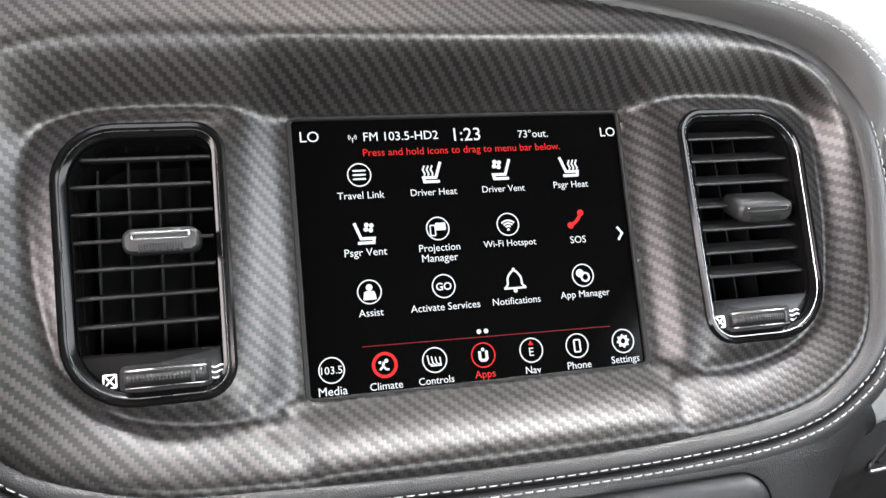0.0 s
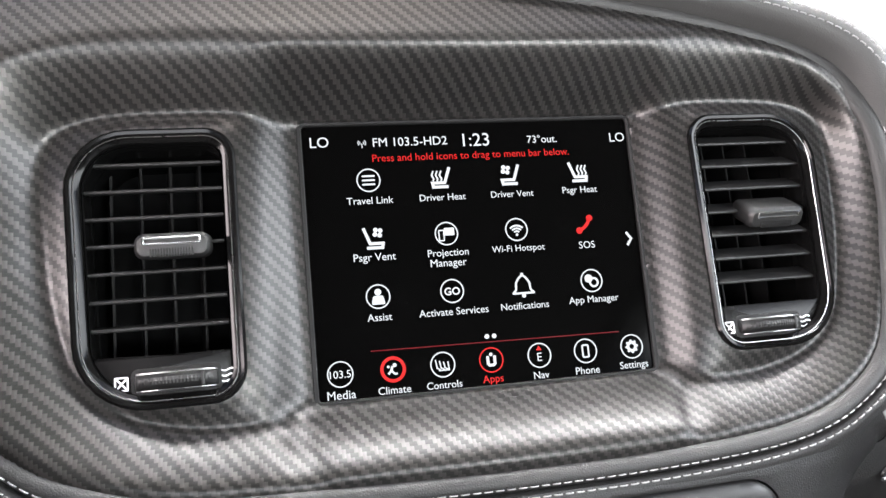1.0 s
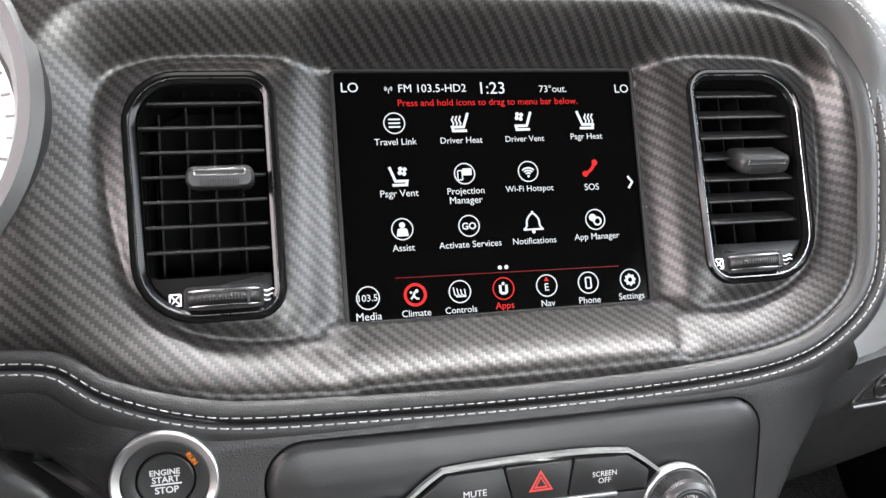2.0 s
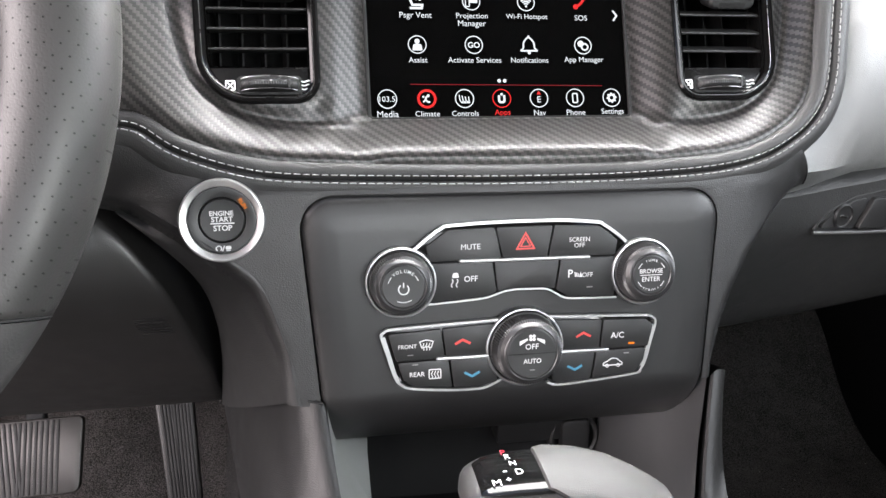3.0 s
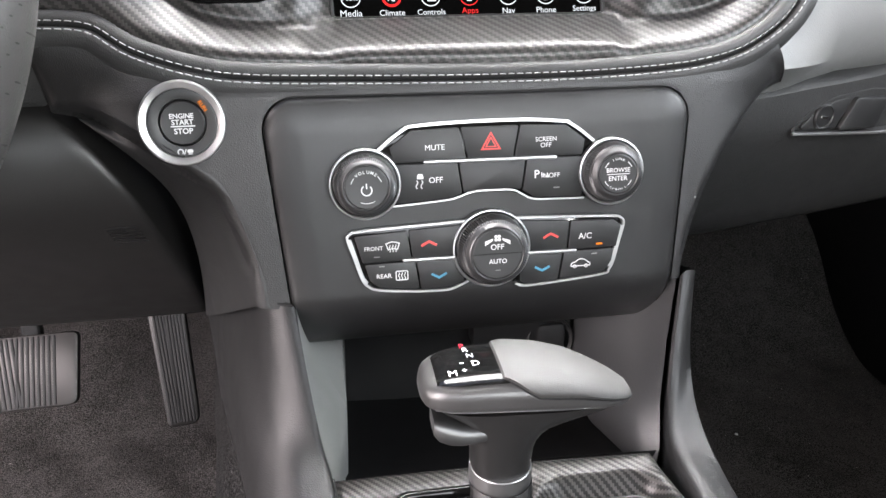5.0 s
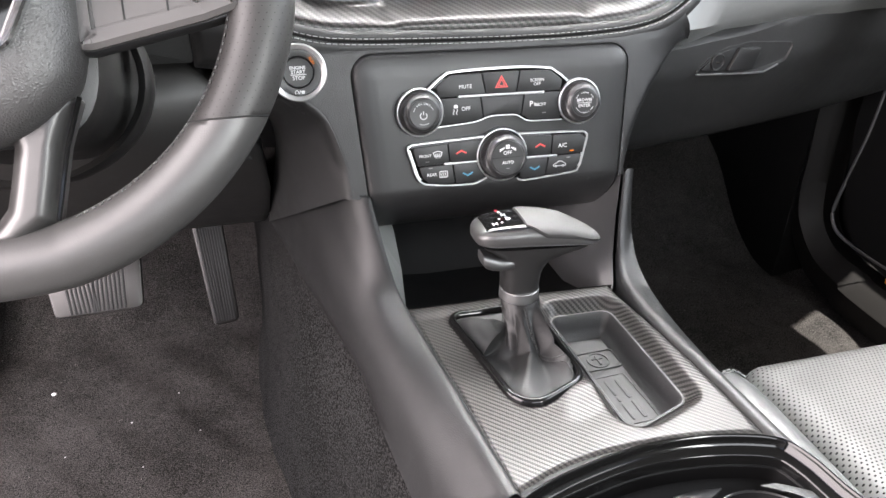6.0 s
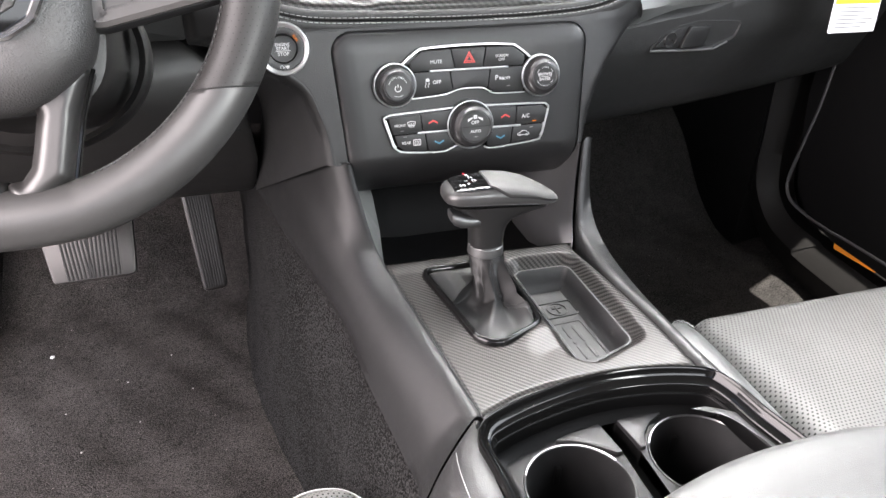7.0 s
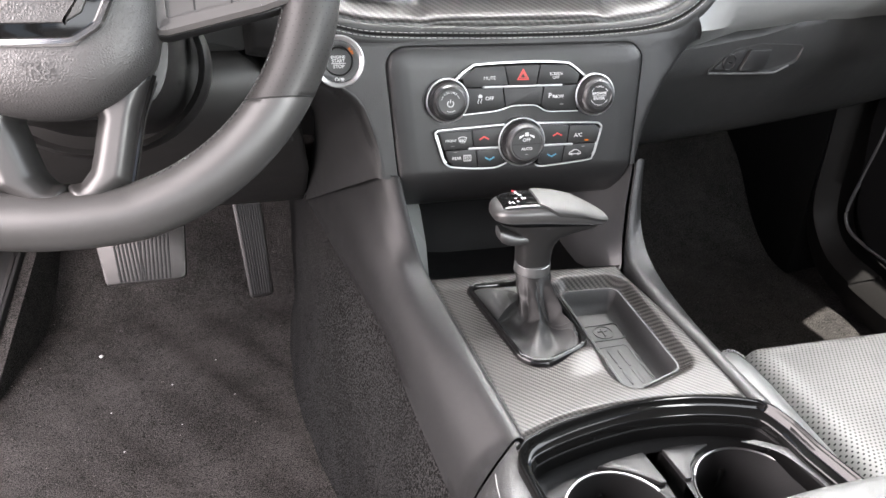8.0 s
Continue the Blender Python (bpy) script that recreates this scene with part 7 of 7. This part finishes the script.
for s in (-1, 1):
    o = rounded([(s * x, y, 0.006) for x, y in ((0.060, -0.054), (0.060, 0.030), (0.160, 0.048), (0.165, -0.034), (0.140, -0.0405), (0.0745, -0.055))][::s], 4)
    sp = part("side_spoke", prism(o, -0.012, 0.006, 0.004), PANEL, wheel, "dark side spoke")
    o2 = rounded([(s * x, y, 0.005) for x, y in ((0.067, -0.0535), (0.066, 0.022), (0.150, 0.036), (0.158, -0.033), (0.138, -0.0395), (0.076, -0.0535))][::s], 4)
    part("spoke_trim", ring(o2, inset(o2, 0.0095), 0.004, 0.0145, 0.003), SPOKE, sp, "dark satin spoke trim")
    part("switch_pad", prism(inset(o2, 0.0100), 0.004, 0.0120, 0.002), SPOKE, sp, "satin switch pad")
    part("switch_outline", ribbon(inset(o2, 0.0112), 0.0006, 0.0110, 0.0123, True), RUBBER, sp)
    for k in range(2):
        part("switch_groove", bar(s * (0.094 + 0.024 * k), -0.038 + 0.004 * k, s * (0.094 + 0.024 * k), 0.020, 0.0006, 0.011, 0.0124, 0.0002), RUBBER, sp)
    o3 = [(0.020, -0.090), (0.058, -0.076), (0.0625, -0.080), (0.0520, -0.1056), (0.0415, -0.1480), (0.0326, -0.1545), (0.0213, -0.1625), (0.0000, -0.1632), (0.0000, -0.1471), (0.0090, -0.1465), (0.0160, -0.1380), (0.0197, -0.1250), (0.0248, -0.1040)]
    lo = rounded([(s * x, y, 0.003) for x, y in o3][::-s], 4)
    part("lower_spoke", field(lo, (), lambda x, y: 0.013 - 0.011 * (1 - np.clip(-near(lo, x, y)[0] / 0.010, 0, 1)) ** 2.2 - 0.10 * np.clip(0.045 - s * x, 0, 0.03), 0.0014, 0.020), DULL, wheel, "dark satin lower spoke", sharp=60)
    part("spoke_edge", tube([(s * 0.0640, -0.0785, 0.008), (s * 0.0540, -0.1065, 0.009), (s * 0.0436, -0.1470, 0.009)], 0.0014, 6), PIANO, wheel)
column = thing("steering_column", "dark plastic steering column shroud behind the wheel", "column shroud", M_WHEEL)
part("shroud", loft([[(0.070 * k * math.copysign(abs(math.cos(a)) ** 0.6, math.cos(a)), -0.030 + 0.075 * k * math.copysign(abs(math.sin(a)) ** 0.6, math.sin(a)), w) for a in [2 * math.pi * j / 40 for j in range(40)]] for k, w in ((0.80, -0.042), (0.98, -0.046), (1.02, -0.060), (1.06, -0.14), (1.10, -0.19))]), COLUMN, column, "dark shroud", sharp=60)
part("lower_ring", loft([[(0.086 * k * math.cos(a), -0.055 + 0.072 * k * math.sin(a), w) for a in [2 * math.pi * j / 48 for j in range(48)]] for k, w in ((0.96, -0.120), (1.02, -0.116), (1.06, -0.122), (1.06, -0.150))], caps=(False, False)), COLUMN, column)
part("stalk", tube([(0.06, 0.01, -0.07), (0.10, 0.012, -0.075), (0.15, 0.02, -0.07)], lambda t: 0.006 + 0.003 * t, 10), COLUMN, column, "black stalk")

# ---- seats ----


def seat(name_label, x0, x1, y0, m, wide=True):
    s = thing("seat", name_label, "car seat", m, "front seats")
    outline = rounded([(x0, y0 - 0.56, 0.03), (x1, y0 - 0.56, 0.03), (x1, y0, 0.06), (x0, y0, 0.03)], 8)

    def top(x, y):
        d, _, _ = near(outline, x, y)
        e = np.clip(-d / 0.030, 0, 1)
        side = np.minimum(x - x0, x1 - x)
        side = np.minimum(side, 1.0) if wide else x1 - x
        bolster = 0.022 * smooth((0.075 - side) / 0.05) * smooth(side / 0.03)
        crown = 0.010 * np.sin(np.clip((y0 - y) / 0.5, 0, 1) * math.pi)
        groove = -0.006 * np.exp(-((side - 0.085) / 0.004) ** 2)
        return 0.150 + 0.050 * np.sqrt(1 - (1 - e) ** 2) + bolster + crown + groove

    part("cushion", field(outline, (), top, 0.007, 0.13), SEAT_PERF, s, "perforated dark leather cushion", sharp=60)
    for xx in (x0 + 0.085, x1 - 0.085) if wide else (x1 - 0.085,):
        ln = [(xx, y0 - 0.03 - 0.02 * k, 0.2025 + 0.010 * math.sin(min(1, (0.03 + 0.02 * k) / 0.5) * math.pi)) for k in range(24)]
        part("piping", tube(ln, 0.0016, 6), SEAT, s)
    back = loft([[(x0 + (x1 - x0) * (0.5 + 0.5 * kx * c), y0 - 0.60 - 0.25 * (z - 0.15) + ky * e, z) for c, e in [(math.copysign(abs(math.cos(q)) ** 0.5, math.cos(q)), math.copysign(abs(math.sin(q)) ** 0.7, math.sin(q))) for q in [2 * math.pi * k / 36 for k in range(36)]]] for z, kx, ky in ((0.12, 0.92, 0.05), (0.16, 0.98, 0.065), (0.35, 1.0, 0.065), (0.60, 0.94, 0.055), (0.72, 0.80, 0.045), (0.76, 0.60, 0.03))])
    part("backrest", back, SEAT, s, "dark leather backrest", sharp=70)
    return s


ps = seat("dark grey perforated leather passenger seat cushion", -0.193, 0.255, 0.0, Matrix.Translation((0.432, -0.082, 0.004)), False)
ds = seat("dark grey perforated leather driver seat cushion", -0.235, 0.235, 0.0, Matrix.Translation((-0.390, -0.229, -0.006)))
bol = loft([[(-0.212 + hx * math.cos(a), y, 0.180 + hz * math.sin(a)) for a in [2 * math.pi * k / 24 for k in range(24)]] for y, hx, hz in ((-0.014, 0.006, 0.008), (-0.017, 0.016, 0.018), (-0.026, 0.022, 0.025), (-0.045, 0.025, 0.028), (-0.08, 0.026, 0.029), (-0.2, 0.026, 0.029), (-0.5, 0.026, 0.029))])
part("bolster", bol, SEAT, ps, "smooth leather side bolster", sharp=60)
dbol = loft([[(0.186 + hx * math.cos(a), y, 0.180 + hz * math.sin(a)) for a in [2 * math.pi * k / 24 for k in range(24)]] for y, hx, hz in ((0.012, 0.010, 0.010), (0.009, 0.026, 0.018), (0.000, 0.036, 0.025), (-0.02, 0.042, 0.028), (-0.06, 0.045, 0.030), (-0.2, 0.045, 0.032), (-0.5, 0.045, 0.032))])
part("bolster", dbol, SEAT_PERF, ds, "perforated leather side bolster", sharp=60)
part("piping", tube(catmull([(0.150, 0.000, 0.196), (0.170, 0.008, 0.198), (0.190, 0.010, 0.197), (0.210, 0.004, 0.195), (0.224, -0.014, 0.192), (0.230, -0.06, 0.190), (0.232, -0.3, 0.190)], 5), 0.0012, 6), THREAD, ds, "pale piping")
for off in (0.0, 0.0032):
    arc = [(-0.212 - (0.016 - off) * math.cos(q), -0.040 + (0.016 - off) * math.sin(q), 0.2035) for q in [radians(160 - 10 * k) for k in range(14)]]
    arc = [(x, y, 0.180 + 0.028 * math.sqrt(max(0.02, 1 - ((x + 0.212) / 0.0255) ** 2)) - 0.10 * max(0.0, y + 0.036)) for x, y, z in arc]
    part("stitching", seam(arc, 0.0040, 0.0018, 0.0006, Vector((0, 0, 1))), THREAD, ps, "pale thread stitching")
    part("stitching", seam([(-0.2285 + off, -0.085 - 0.006 * k, 0.180 + 0.029 * math.sqrt(1 - ((-0.0165 + off) / 0.026) ** 2)) for k in range(60)], 0.0040, 0.0018, 0.0006, Vector((0, 0, 1))), THREAD, ps, "pale thread stitching")

# ---- litter on the carpet ----
for x, y, s in ((-0.530, 0.335, 0.0035), (-0.50, 0.21, 0.0012), (-0.42, 0.25, 0.0014), (-0.36, 0.30, 0.0012), (-0.47, 0.12, 0.0013), (-0.40, 0.16, 0.0010), (-0.33, 0.21, 0.0010), (0.42, 0.30, 0.0022)):
    ob = new("crumb", mesh_of("crumb", loft([[(s * r * math.cos(a) * (1 + 0.3 * math.sin(3 * a)), s * r * math.sin(a), s * h) for a in [2 * math.pi * k / 8 for k in range(8)]] for r, h in ((0.4, 0), (1.0, 0.4), (0.8, 0.8), (0.3, 1.0))]), INK))
    ob.location = (x, y, float(floor_height(np.array(x), np.array(y))))
    tagged(ob, "pale crumb of grit lying on the carpet", "crumb", "crumbs on the carpet")
